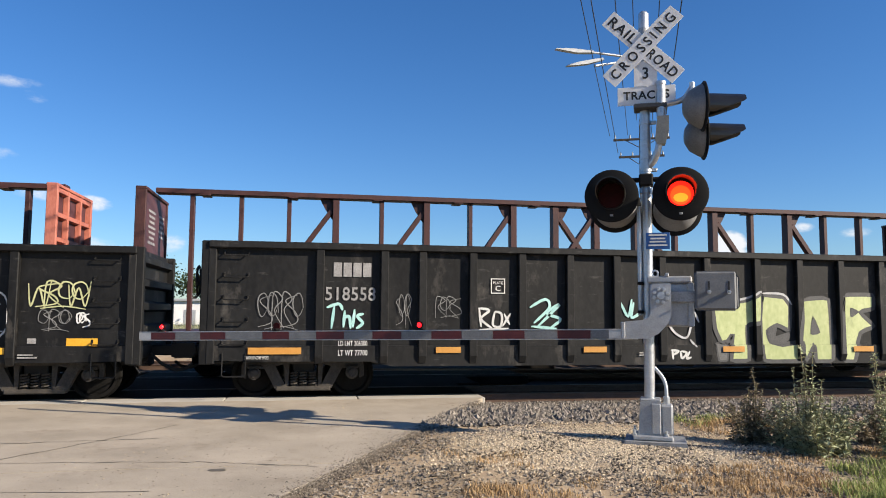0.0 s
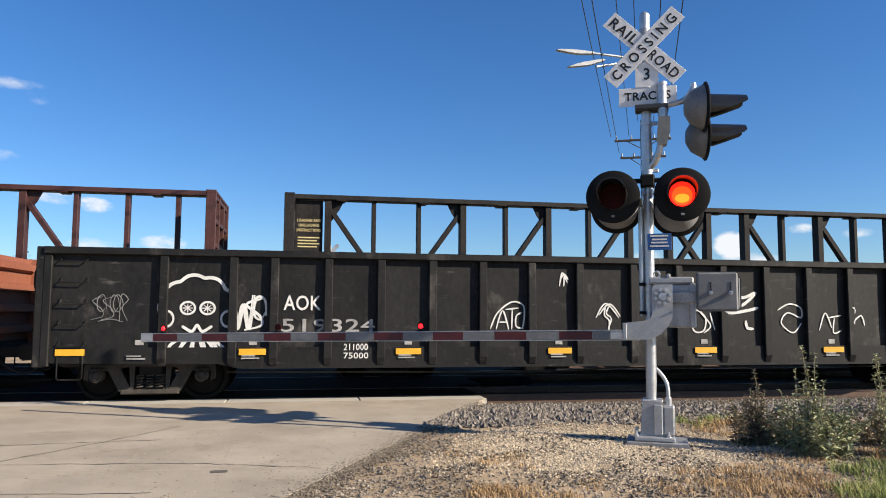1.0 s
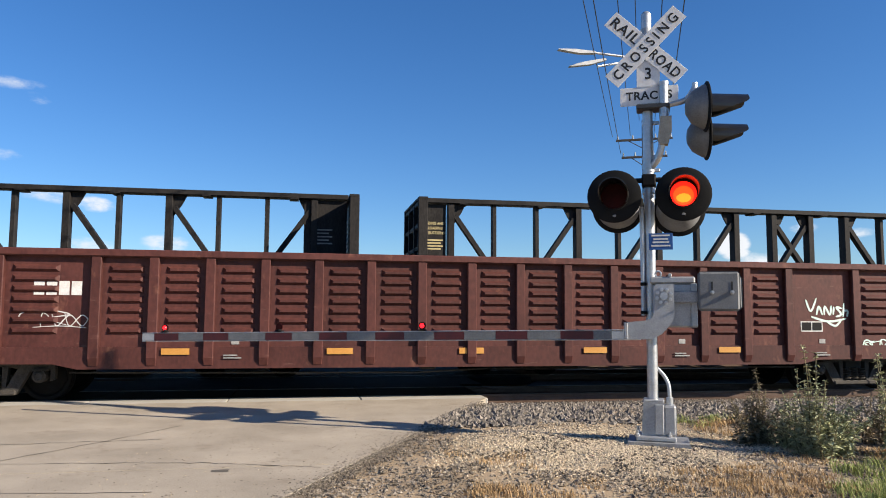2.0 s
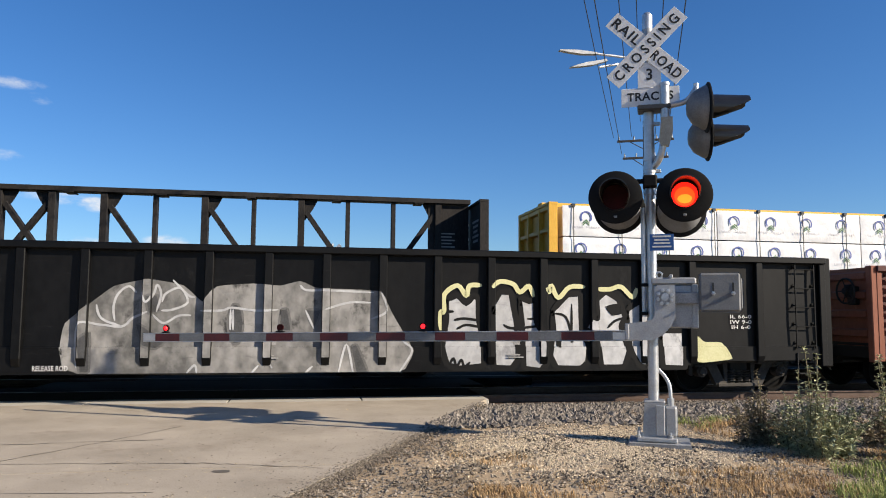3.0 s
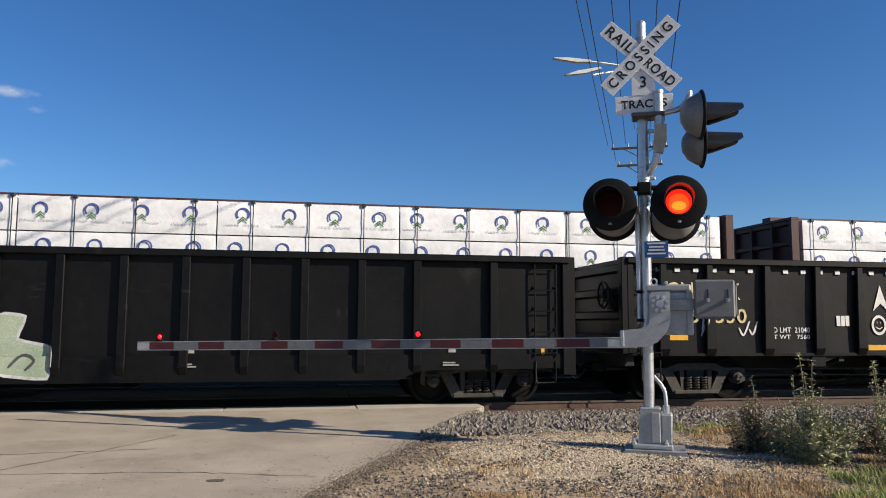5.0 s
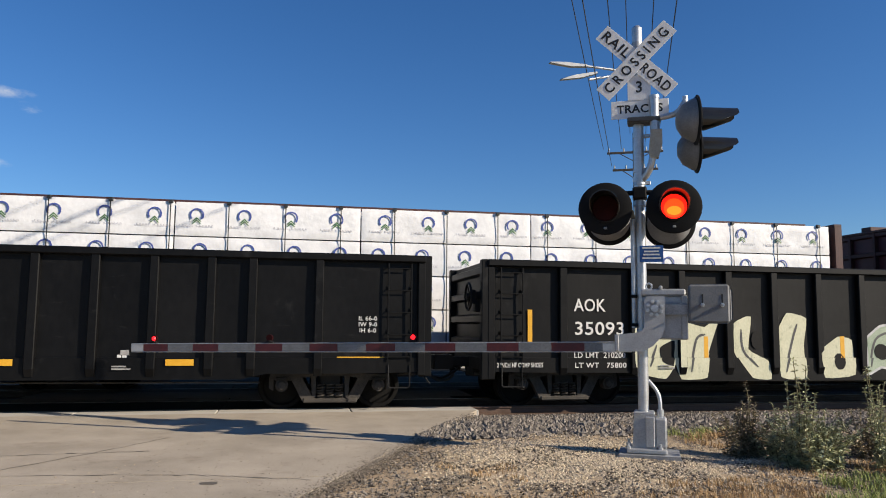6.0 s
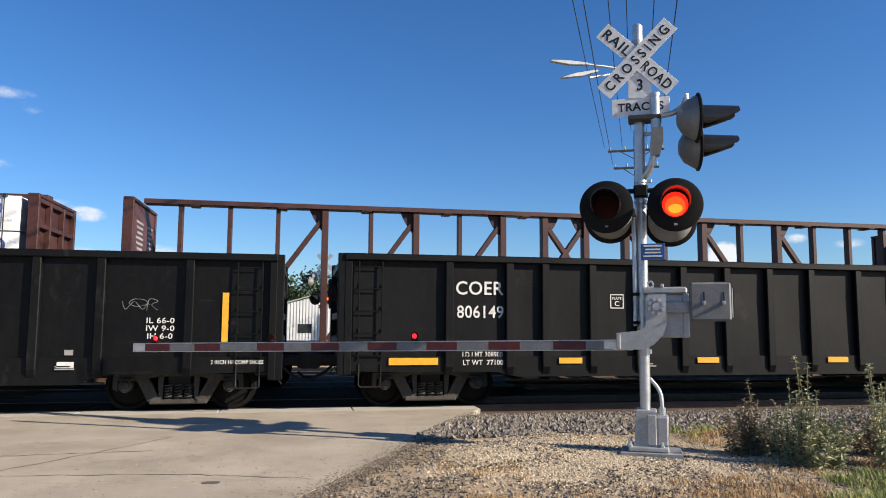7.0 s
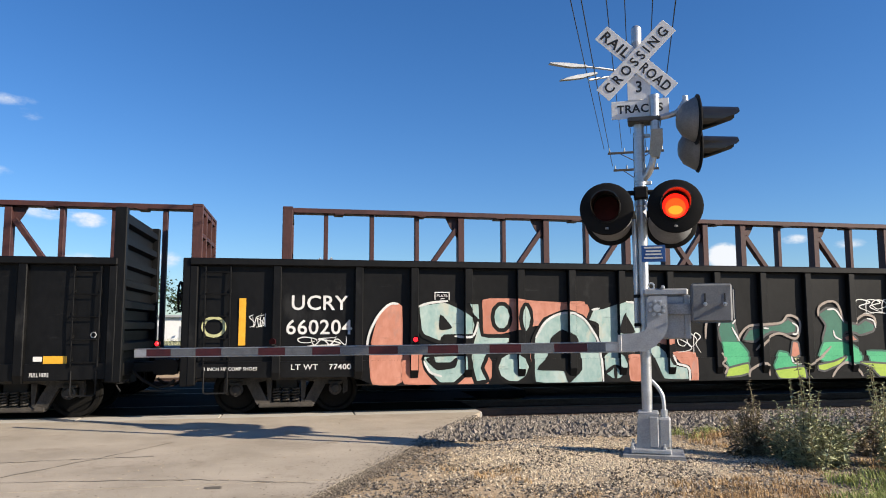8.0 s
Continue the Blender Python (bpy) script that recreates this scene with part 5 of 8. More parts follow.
edge_dashes(car_e, 2.88)
blocks(car_b, -8.01, -7.29, 2.24, 2.50, DULL_STENCIL, 4)
stencil(car_b, -8.14, -7.22, 1.80, 2.05, "518558", DULL_STENCIL)
stencil(car_b, -7.89, -7.36, 0.97, 1.07, "LD LMT 206300", STENCIL)
stencil(car_b, -7.89, -7.36, 0.80, 0.90, "LT WT 77700", STENCIL)
plate_box(car_b, -5.02, -4.74, 1.96, 2.25)
scrawl(car_b, -9.38, -8.53, 1.26, 1.96, TAG_FAINT, 6, 14, 0.020)
scrawl(car_b, -6.83, -6.54, 1.31, 1.94, TAG_FAINT, 7, 8, 0.014)
scrawl(car_b, -6.09, -5.60, 1.49, 1.90, TAG_FAINT, 8, 9, 0.014)
scrawl(car_b, -5.23, -4.66, 0.71, 0.97, TAG_FAINT, 10, 9, 0.014)
scrawl(car_b, -4.27, -3.64, 0.71, 0.97, TAG_FAINT, 11, 9, 0.014)
stencil(car_a, -6.18, -5.51, 1.64, 1.91, "AOK", STENCIL)
stencil(car_a, -6.21, -4.52, 1.25, 1.49, "519324", DULL_STENCIL)
stencil(car_a, -5.09, -4.65, 0.92, 1.04, "211000", STENCIL)
stencil(car_a, -5.09, -4.64, 0.77, 0.88, "75000", STENCIL)
doodle(car_a, -8.31, -7.02, 0.69, 2.27)
scrawl(car_a, -7.09, -6.48, 1.23, 1.91, TAG_WHITE, 23, 8, 0.050)
scrawl(car_a, -9.43, -8.83, 1.42, 1.91, TAG_FAINT, 26, 12, 0.014)
scrawl(car_a, 8.45, 9.49, 1.61, 2.10, TAG_LIME, 30, 12, 0.030)
scrawl(car_a, 9.25, 9.45, 1.28, 1.56, TAG_WHITE, 31, 5, 0.030)
scrawl(car_a, 8.62, 9.19, 1.23, 1.61, TAG_FAINT, 40, 10, 0.015)
patch(car_a, 9.10, 9.60, 0.98, 1.11, YELLOW_TAPE, "reflector")
data_box(car_c, 6.95, 7.45, 1.26, 1.47)
scrawl(car_c, 8.34, 9.25, 0.75, 1.10, TAG_MINT, 42, 12, 0.028)
scrawl(car_c, 9.41, 9.96, 1.28, 1.44, TAG_LIME, 43, 8, 0.015)
blocks(car_c, -7.67, -6.87, 1.87, 2.11, STENCIL, 4)
scrawl(car_c, -7.89, -6.66, 1.31, 1.60, TAG_WHITE, 44, 9, 0.018)
stencil(car_d, -8.39, -7.73, 1.89, 2.13, "AOK", STENCIL)
stencil(car_d, -8.39, -7.48, 1.40, 1.67, "35152", STENCIL)
stencil(car_d, -8.44, -7.41, 0.93, 1.03, "LD LMT  209500", STENCIL)
stencil(car_d, -8.44, -7.40, 0.78, 0.88, "LT WT   76500", STENCIL)
plate_box(car_d, -6.83, -6.56, 1.61, 1.89)
patch(car_d, -9.37, -9.26, 1.26, 1.81, YELLOW_TAPE, "reflector")
stencil(car_d, -10.01, -9.08, 0.78, 0.86, "2 INCH HF COMP SHOES", STENCIL)
stencil(car_d, -7.02, -6.54, 0.80, 0.88, "EMPTY LOAD", STENCIL)
stencil(car_d, -7.02, -6.41, 0.69, 0.76, "7/16 ADJ BLOCK", STENCIL)
stencil(car_d, -4.89, -4.33, 0.58, 0.67, "RELEASE ROD", STENCIL)
scrawl(car_d, -9.87, -9.31, 2.07, 2.54, TAG_FAINT, 51, 12, 0.014)
scrawl(car_d, -9.22, -8.87, 1.31, 2.18, TAG_LIME, 52, 12, 0.022)
scrawl(car_d, -6.92, -6.43, 0.95, 1.53, TAG_FAINT, 53, 9, 0.018)
stencil(car_d, 8.07, 8.54, 1.33, 1.62, "IL 66-0\nIW 9-0\nIH 6-0", STENCIL)
stencil(car_e, -9.33, -8.74, 2.07, 2.40, "GN", CREAM_STENCIL)
stencil(car_e, -8.23, -7.71, 2.06, 2.39, "TX", CREAM_STENCIL)
stencil(car_e, -9.33, -8.64, 1.58, 1.86, "295", CREAM_STENCIL)
stencil(car_e, -8.28, -7.58, 1.58, 1.87, "530", CREAM_STENCIL)
stencil(car_e, -7.05, -6.15, 1.39, 1.50, "LD LMT  21040", STENCIL)
stencil(car_e, -7.05, -6.15, 1.26, 1.35, "LT WT   7560", STENCIL)
arrow(car_e, -4.63, -4.25, 1.84, 2.39)
smile(car_e, -4.68, -4.32, 1.34, 1.76)
blocks(car_e, -5.52, -5.20, 1.53, 1.74, STENCIL, 3)
ring(car_e, -9.90, -9.70, 1.27, 1.52, STENCIL)
emblem_block(car_e, -1.74, -1.13, 2.08, 2.39, "hook")
emblem_block(car_e, -0.80, -0.24, 2.07, 2.39, "block")
emblem_block(car_e, 0.13, 0.80, 2.09, 2.49, "bars")
emblem_block(car_e, 0.23, 0.82, 1.44, 1.84, "block")
emblem_block(car_e, 1.16, 1.72, 1.55, 1.85, "block")
emblem_block(car_e, 2.22, 2.81, 1.55, 1.86)
car_outline(car_e, -1.81, -0.18, 1.42, 1.87)
emblem_panel(car_e, 4.11, 6.99, 1.45, 2.65)
data_box(car_e, 7.72, 8.15, 1.47, 1.82)
stencil(car_e, 8.66, 9.12, 1.46, 1.58, "NSG21", STENCIL)
stencil(car_e, 8.64, 9.05, 1.64, 2.03, "IL 66-0\nIW 9-5\nIH 6-0", STENCIL)
ring(car_e, 9.70, 9.85, 1.57, 1.72, STENCIL)
patch(car_e, 8.84, 9.26, 1.20, 1.43, YELLOW_TAPE, "reflector")
patch(car_e, -9.35, -8.89, 1.24, 1.42, YELLOW_TAPE, "reflector")
stencil(car_f, -8.45, -7.79, 1.88, 2.13, "AOK", STENCIL)
stencil(car_f, -8.43, -7.41, 1.42, 1.68, "35093", STENCIL)
stencil(car_f, -8.45, -7.39, 0.98, 1.09, "LD LMT  210200", STENCIL)
stencil(car_f, -8.45, -7.39, 0.79, 0.89, "LT WT   75800", STENCIL)
plate_box(car_f, -6.81, -6.56, 1.64, 1.87)
patch(car_f, -9.39, -9.30, 1.26, 1.90, YELLOW_TAPE, "reflector")
patch(car_f, -5.69, -5.60, 0.95, 1.41, YELLOW_TAPE, "reflector")
patch(car_f, -2.57, -2.47, 0.95, 1.43, YELLOW_TAPE, "reflector")
patch(car_f, -0.38, -0.28, 0.92, 1.41, YELLOW_TAPE, "reflector")
stencil(car_f, -10.01, -9.10, 0.80, 0.89, "2 INCH HF COMP SHOES", STENCIL)
patch(car_f, 9.64, 9.71, 0.87, 1.25, YELLOW_TAPE, "reflector")
stencil(car_g, -8.10, -7.17, 2.14, 2.40, "COER", STENCIL)
stencil(car_g, -8.08, -7.17, 1.70, 1.94, "806149", STENCIL)
stencil(car_g, -7.97, -7.19, 0.96, 1.07, "LD LMT 208900", STENCIL)
stencil(car_g, -7.97, -7.19, 0.82, 0.92, "LT WT  77100", STENCIL)
plate_box(car_g, -4.99, -4.71, 1.91, 2.19)
stencil(car_g, 8.97, 9.31, 1.44, 1.74, "IL 66-0\nIW 9-0\nIH 6-0", STENCIL)
stencil(car_g, 2.07, 2.38, 0.73, 0.81, "RELEASE ROD", STENCIL)
patch(car_g, -9.37, -8.45, 0.83, 0.96, YELLOW_TAPE, "reflector")
patch(car_g, 8.59, 9.45, 0.87, 1.00, YELLOW_TAPE, "reflector")
blocks(car_g, 4.82, 4.99, 0.84, 1.03, STENCIL, 2)
blocks(car_g, 7.81, 8.07, 0.87, 0.95, DULL_STENCIL, 1)
stencil(car_h, -8.43, -7.41, 1.90, 2.17, "UCRY", STENCIL)
stencil(car_h, -8.52, -7.34, 1.46, 1.73, "660204", STENCIL)
stencil(car_h, -8.42, -7.35, 0.83, 0.93, "LT WT    77400", STENCIL)
plate_box(car_h, -5.80, -5.51, 2.00, 2.25)
patch(car_h, -9.35, -9.23, 1.27, 2.11, YELLOW_TAPE, "reflector")
ring(car_h, -9.99, -9.56, 1.41, 1.79, TAG_LIME)
scrawl(car_h, -8.32, -7.44, 1.25, 1.42, TAG_WHITE, 71, 9, 0.020)
scrawl(car_h, -9.17, -8.89, 1.57, 1.84, TAG_WHITE, 72, 8, 0.014)
stencil(car_h, -9.93, -9.01, 0.83, 0.89, "2 INCH HF COMP SHOES", STENCIL)
scrawl(car_h, 3.21, 4.18, 1.85, 2.16, TAG_WHITE, 73, 9, 0.025)
scrawl(car_h, -0.93, -0.37, 1.05, 1.47, TAG_WHITE, 74, 8, 0.022)
scrawl(car_h, 7.52, 8.16, 1.79, 2.00, TAG_FAINT, 77, 7, 0.010)
patch(car_h, 9.25, 9.36, 1.25, 2.12, YELLOW_TAPE, "reflector")
stencil(car_h, 7.98, 8.45, 1.30, 1.67, "IL 66-0\nIW 9-0\nIH 6-0", STENCIL)
stencil(car_h, 9.09, 9.99, 0.86, 0.93, "2 INCH HF COMP SHOES", STENCIL)
patch(car_h, 6.59, 6.86, 0.81, 0.91, STENCIL, "painted_patch")
patch(car_i, 9.06, 9.43, 0.90, 1.11, YELLOW_TAPE, "reflector")
patch(car_i, 8.90, 9.04, 1.02, 1.10, STENCIL, "painted_patch")
stencil(car_i, 8.87, 9.17, 0.76, 0.83, "PULL HERE", STENCIL)
ring(car_i, 9.79, 9.89, 1.41, 1.52, STENCIL)
patch(car_b, -9.48, -8.55, 0.83, 0.95, ORANGE_TAPE, "reflector")
stencil(car_b, -9.54, -9.12, 0.74, 0.80, "2 INCH HF COMP SHOES", STENCIL)

for car, xs in ((car_a, (-8.62, -6.70, -3.90, -0.97, 2.08, 4.95, 6.75, 8.55)), (car_b, (-1.85, 4.0, 7.6)), (car_c, (-8.6, -4.3, 4.3, 7.43)), (car_d, (-0.95, 3.6)), (car_f, (-6.5, 3.2, 7.9)), (car_g, (4.95, 2.3, -4.2)), (car_h, (6.75,))):
    for x in xs:
        patch(car, x - 0.07, x + 0.07, 1.02, 1.11, DULL_STENCIL, "paper_label")
        patch(car, x - 0.19, x + 0.05, 0.82, 0.845, DULL_STENCIL, "stencil_line")
        patch(car, x - 0.19, x + 0.12, 0.775, 0.80, DULL_STENCIL, "stencil_line")


# ---- the large murals, each letter an outline along the car and up its side ----
CORAL_FIELD = (
    ((-6.98, 1.3), (-6.86, 1.76), (-6.69, 2.01), (-6.42, 2.03), (-6.41, 0.54), (-6.97, 0.55), (-7.01, 0.98)),
    ((-4.89, 2.12), (-4.27, 2.12), (-3.87, 2.08), (-2.72, 2.02), (-2.78, 1.67), (-3.83, 1.63), (-4.9, 1.38)),
    ((-6.43, 1.1), (-4.72, 1.08), (-4.73, 0.52), (-6.43, 0.54)),
    ((-3.92, 1.37), (-3.38, 1.5), (-3.39, 0.94), (-3.93, 0.82)),
    ((-1.56, 2.02), (-1.01, 1.96), (-0.99, 1.24), (-1.32, 1.27), (-1.53, 1.67)),
    ((-1.94, 1.05), (-1.57, 1.03), (-1.49, 0.53), (-1.92, 0.54)),
    ((-1.06, 1.09), (-0.48, 1.08), (-0.47, 0.52), (-0.69, 0.52), (-0.8, 0.87)),
    ((-3.25, 2.06), (-2.81, 2.08), (-2.83, 1.71), (-3.24, 1.87)),
)
TEAL_LETTER = (
    ((-6.12, 2.01), (-5.59, 2.09), (-5.28, 1.95), (-4.96, 1.72), (-5.05, 1.42), (-5.63, 1.42), (-5.67, 1.29), (-6.01, 1.42), (-6.08, 1.53)),
    ((-6.04, 1.07), (-5.16, 1.09), (-5.14, 0.79), (-5.42, 0.53), (-5.72, 0.53), (-5.97, 0.8)),
    ((-5.18, 2.05), (-4.91, 2.06), (-4.9, 1.42), (-4.32, 1.42), (-4.33, 1.28), (-4.77, 1.08), (-4.9, 0.83), (-4.77, 0.58), (-5.03, 0.54), (-5.16, 1.04), (-4.98, 1.63)),
    ((-3.91, 0.5), (-3.88, 1.37), (-3.65, 1.74), (-3.23, 1.9), (-2.87, 1.8), (-2.64, 1.54), (-2.51, 1.24), (-2.44, 0.48)),
    ((-4.31, 1.78), (-4.35, 1.62), (-4.44, 1.53), (-4.56, 1.53), (-4.65, 1.62), (-4.68, 1.78), (-4.65, 1.93), (-4.55, 2.03), (-4.44, 2.03), (-4.34, 1.94)),
    ((-3.89, 1.75), (-3.92, 1.58), (-3.99, 1.48), (-4.06, 1.48), (-4.12, 1.58), (-4.15, 1.75), (-4.12, 1.92), (-4.06, 2.02), (-3.98, 2.02), (-3.92, 1.92)),
    ((-3.95, 0.82), (-4.02, 0.64), (-4.19, 0.53), (-4.39, 0.54), (-4.56, 0.65), (-4.62, 0.83), (-4.55, 1.01), (-4.39, 1.11), (-4.18, 1.11), (-4.01, 1)),
    ((-2.77, 1.71), (-2.66, 1.95), (-2.45, 1.97), (-2.23, 2.04), (-1.99, 2.12), (-1.61, 2.06), (-1.58, 1.84), (-1.37, 1.64), (-1.49, 1.37), (-1.67, 1.34), (-1.57, 1.14), (-1.95, 1.19), (-2.14, 1.21), (-2.57, 1.25), (-2.56, 1.64)),
    ((-1.67, 1.34), (-1.26, 1.24), (-1.1, 1.1), (-1.02, 0.87), (-0.67, 0.8), (-0.64, 0.52), (-1.23, 0.53), (-1.44, 1.01)),
    ((-1.96, 0.85), (-2, 0.67), (-2.13, 0.56), (-2.3, 0.56), (-2.44, 0.67), (-2.5, 0.86), (-2.46, 1.04), (-2.33, 1.15), (-2.16, 1.15), (-2.02, 1.03)),
)
TEAL_GAP = (
    ((-5.69, 1.84), (-5.46, 1.57), (-5.7, 1.54)),
    ((-3.52, 1.37), (-3.29, 1.54), (-2.97, 1.37), (-2.91, 0.77), (-3.19, 0.51), (-3.26, 0.77), (-3.84, 0.78), (-3.57, 1.03)),
    ((-5.63, 1.4), (-5.16, 1.38), (-5.16, 1.25), (-5.63, 1.26)),
    ((-5.97, 0.99), (-5.82, 1.05), (-5.8, 0.92), (-5.5, 0.92), (-5.37, 1.02), (-5.42, 0.84), (-5.76, 0.8)),
    ((-2.01, 1.89), (-1.76, 1.47), (-2.16, 1.47)),
)
H_WHITE_LINES = (
    ((-7.06, 1.22), (-7.02, 1.47), (-6.86, 1.8), (-6.65, 2.01), (-6.48, 2.02)),
    ((-6.11, 1.97), (-5.89, 2.04), (-5.54, 2.08)),
    ((-4.96, 1.69), (-5.07, 1.42), (-5.42, 1.42)),
    ((-3.83, 1.37), (-3.6, 1.71), (-3.23, 1.86), (-2.89, 1.78), (-2.67, 1.52), (-2.53, 1.21), (-2.48, 0.5)),
    ((-6.01, 0.97), (-5.89, 0.76), (-5.67, 0.68)),
    ((-1.99, 2.09), (-1.62, 2.02), (-1.58, 1.81), (-1.39, 1.63), (-1.5, 1.37), (-1.67, 1.34)),
    ((-1.03, 1.04), (-0.93, 0.87), (-0.68, 0.78), (-0.66, 0.53)),
    ((-2.68, 1.92), (-2.51, 1.95)),
)
H_BLACK_LINES = (
    ((-2.23, 0.85), (-2.22, 0.56)),
    ((-2.23, 0.85), (-2.45, 0.69)),
    ((-2.23, 0.85), (-1.97, 0.69)),
)
GREEN_TOP = (
    ((-0.04, 1.54), (0.04, 1.75), (0.25, 1.93), (0.42, 1.84), (0.4, 1.65), (0.49, 1.28), (0.01, 1.28)),
    ((0.55, 1.3), (0.72, 1.54), (0.97, 1.58), (1.44, 1.65), (1.62, 1.76), (1.81, 1.62), (1.79, 1.47), (1.58, 1.43), (1.27, 1.49), (1.02, 1.43), (0.85, 1.28)),
    ((2.32, 1.85), (2.54, 1.98), (2.77, 1.96), (2.95, 1.67), (3.26, 1.62), (3.45, 1.74), (3.68, 1.62), (3.63, 1.49), (3.31, 1.4), (2.95, 1.49), (2.86, 1.27), (2.37, 1.27), (2.5, 1.62)),
    ((4.35, 1.31), (4.42, 1.71), (4.56, 1.83), (4.7, 1.71), (4.66, 1.58), (5.13, 1.55), (5.37, 1.53), (5.37, 1.3), (4.42, 1.26)),
)
GREEN_MIDDLE = (
    ((0.01, 1.31), (0.49, 1.3), (0.69, 1.07), (0.65, 0.81), (0.19, 0.77)),
    ((1.2, 0.8), (1.37, 1.1), (1.58, 1.06), (1.67, 0.84), (1.89, 0.77), (1.29, 0.65)),
    ((2.24, 0.9), (2.41, 1.29), (2.9, 1.29), (3.31, 1.04), (3.27, 0.84), (2.59, 0.83)),
    ((3.4, 1.09), (3.95, 1.08), (4, 0.79), (3.49, 0.8)),
    ((4.37, 1.26), (5.03, 1.26), (5.05, 0.78), (4.42, 0.88)),
)
GREEN_BASE = (
    ((0.11, 0.58), (0.19, 0.77), (0.65, 0.87), (0.69, 0.66), (0.45, 0.6)),
    ((1.22, 0.72), (1.93, 0.79), (1.96, 0.52), (1.33, 0.52)),
    ((2.22, 0.81), (2.59, 0.87), (2.95, 1), (2.77, 0.81), (2.37, 0.67), (2.23, 0.7)),
    ((3.13, 0.87), (3.98, 0.81), (4.07, 0.54), (3.68, 0.53), (3.49, 0.73)),
    ((4.39, 0.92), (4.6, 0.87), (5.05, 0.78), (5.07, 0.6), (4.42, 0.67)),
)
CORAL_SPOT = (
    ((1.63, 0.97), (1.69, 1.3), (1.83, 1.27), (1.87, 1.01), (1.72, 0.95)),
    ((5.27, 1.03), (5.46, 1.02), (5.59, 0.79), (5.55, 0.57), (5.38, 0.52), (5.42, 0.8)),
    ((2.9, 1.38), (3.04, 1.42), (3.17, 1.29), (2.95, 1.28)),
)
G_WHITE_LINES = (
    ((-0.03, 1.6), (0.04, 1.75), (0.12, 1.81)),
    ((0.33, 1.58), (0.49, 1.3)),
    ((0.37, 1.83), (0.4, 1.71), (0.34, 1.65)),
    ((2.54, 1.94), (2.74, 1.93), (2.92, 1.68)),
    ((2.66, 1.51), (2.7, 1.38), (2.84, 1.31)),
    ((3.47, 1.76), (3.63, 1.71), (3.68, 1.56)),
    ((4.49, 1.8), (4.63, 1.81), (4.73, 1.71), (4.68, 1.65)),
    ((1.7, 1.67), (1.83, 1.58), (1.8, 1.44), (1.7, 1.44)),
    ((1.62, 0.99), (1.67, 0.86), (1.85, 0.83)),
    ((5.3, 1.55), (5.4, 1.53), (5.39, 1.41)),
    ((0.97, 1.56), (1.09, 1.55)),
    ((4.85, 1.58), (5.13, 1.55)),
)
G_TAUPE_LINES = (
    ((-0.26, 1.35), (-0.21, 1.71), (0.04, 1.88), (0.12, 1.84)),
    ((0.45, 1.3), (0.55, 1.47), (0.72, 1.6), (0.97, 1.63), (1.44, 1.67), (1.62, 1.82), (1.86, 1.73), (1.87, 1.49), (1.75, 1.34), (1.4, 1.45), (1.11, 1.34), (0.85, 1.11)),
    ((2.32, 1.8), (2.36, 2), (2.58, 2.11), (2.79, 2.06), (2.92, 1.71)),
    ((3.13, 1.65), (3.4, 1.83), (3.65, 1.78), (3.68, 1.6)),
    ((0.66, 0.58), (0.69, 0.72), (1.03, 0.85), (1.12, 0.59)),
    ((2.55, 0.55), (2.68, 0.72), (2.91, 0.85), (3.18, 0.69), (3.27, 0.56)),
    ((1.98, 0.79), (2.33, 0.96), (2.59, 1.18)),
    ((0.02, 1.07), (0.15, 0.94), (0.04, 0.86), (0.17, 0.77), (0.11, 0.65)),
)
D_GREY = (
    ((-4.47, 0.96), (-4.41, 1.38), (-3.96, 1.76), (-3.65, 2.02), (-3.09, 2.15), (-2.51, 2.05), (-2.17, 1.73), (-1.93, 2.04), (-1.29, 2.09), (-0.82, 2.05), (-0.47, 2.15), (-0.2, 2.02), (1, 1.99), (1.19, 1.58), (1.61, 0.9), (1.39, 0.5), (-4.37, 0.55)),
)
D_DARK = (
    ((-1.45, 1.39), (-1.47, 1.16), (-1.53, 1.03), (-1.62, 1.03), (-1.7, 1.16), (-1.73, 1.39), (-1.71, 1.61), (-1.64, 1.75), (-1.56, 1.75), (-1.48, 1.61)),
    ((-4.2, 1.13), (-4.01, 1.27), (-3.98, 0.54), (-4.16, 0.54)),
    ((0.46, 1), (0.57, 1.04), (0.8, 0.51), (0.55, 0.51)),
    ((-0.81, 1.66), (-0.68, 1.68), (-0.6, 1.26), (-0.84, 1.26)),
    ((-0.37, 1.66), (-0.07, 1.66), (-0.19, 1.3)),
    ((-3.3, 1.42), (-3.1, 1.34), (-2.76, 1.08), (-2.92, 0.94), (-3.16, 1)),
    ((-3.12, 1.89), (-2.92, 1.9), (-2.86, 1.6), (-3.06, 1.55)),
)
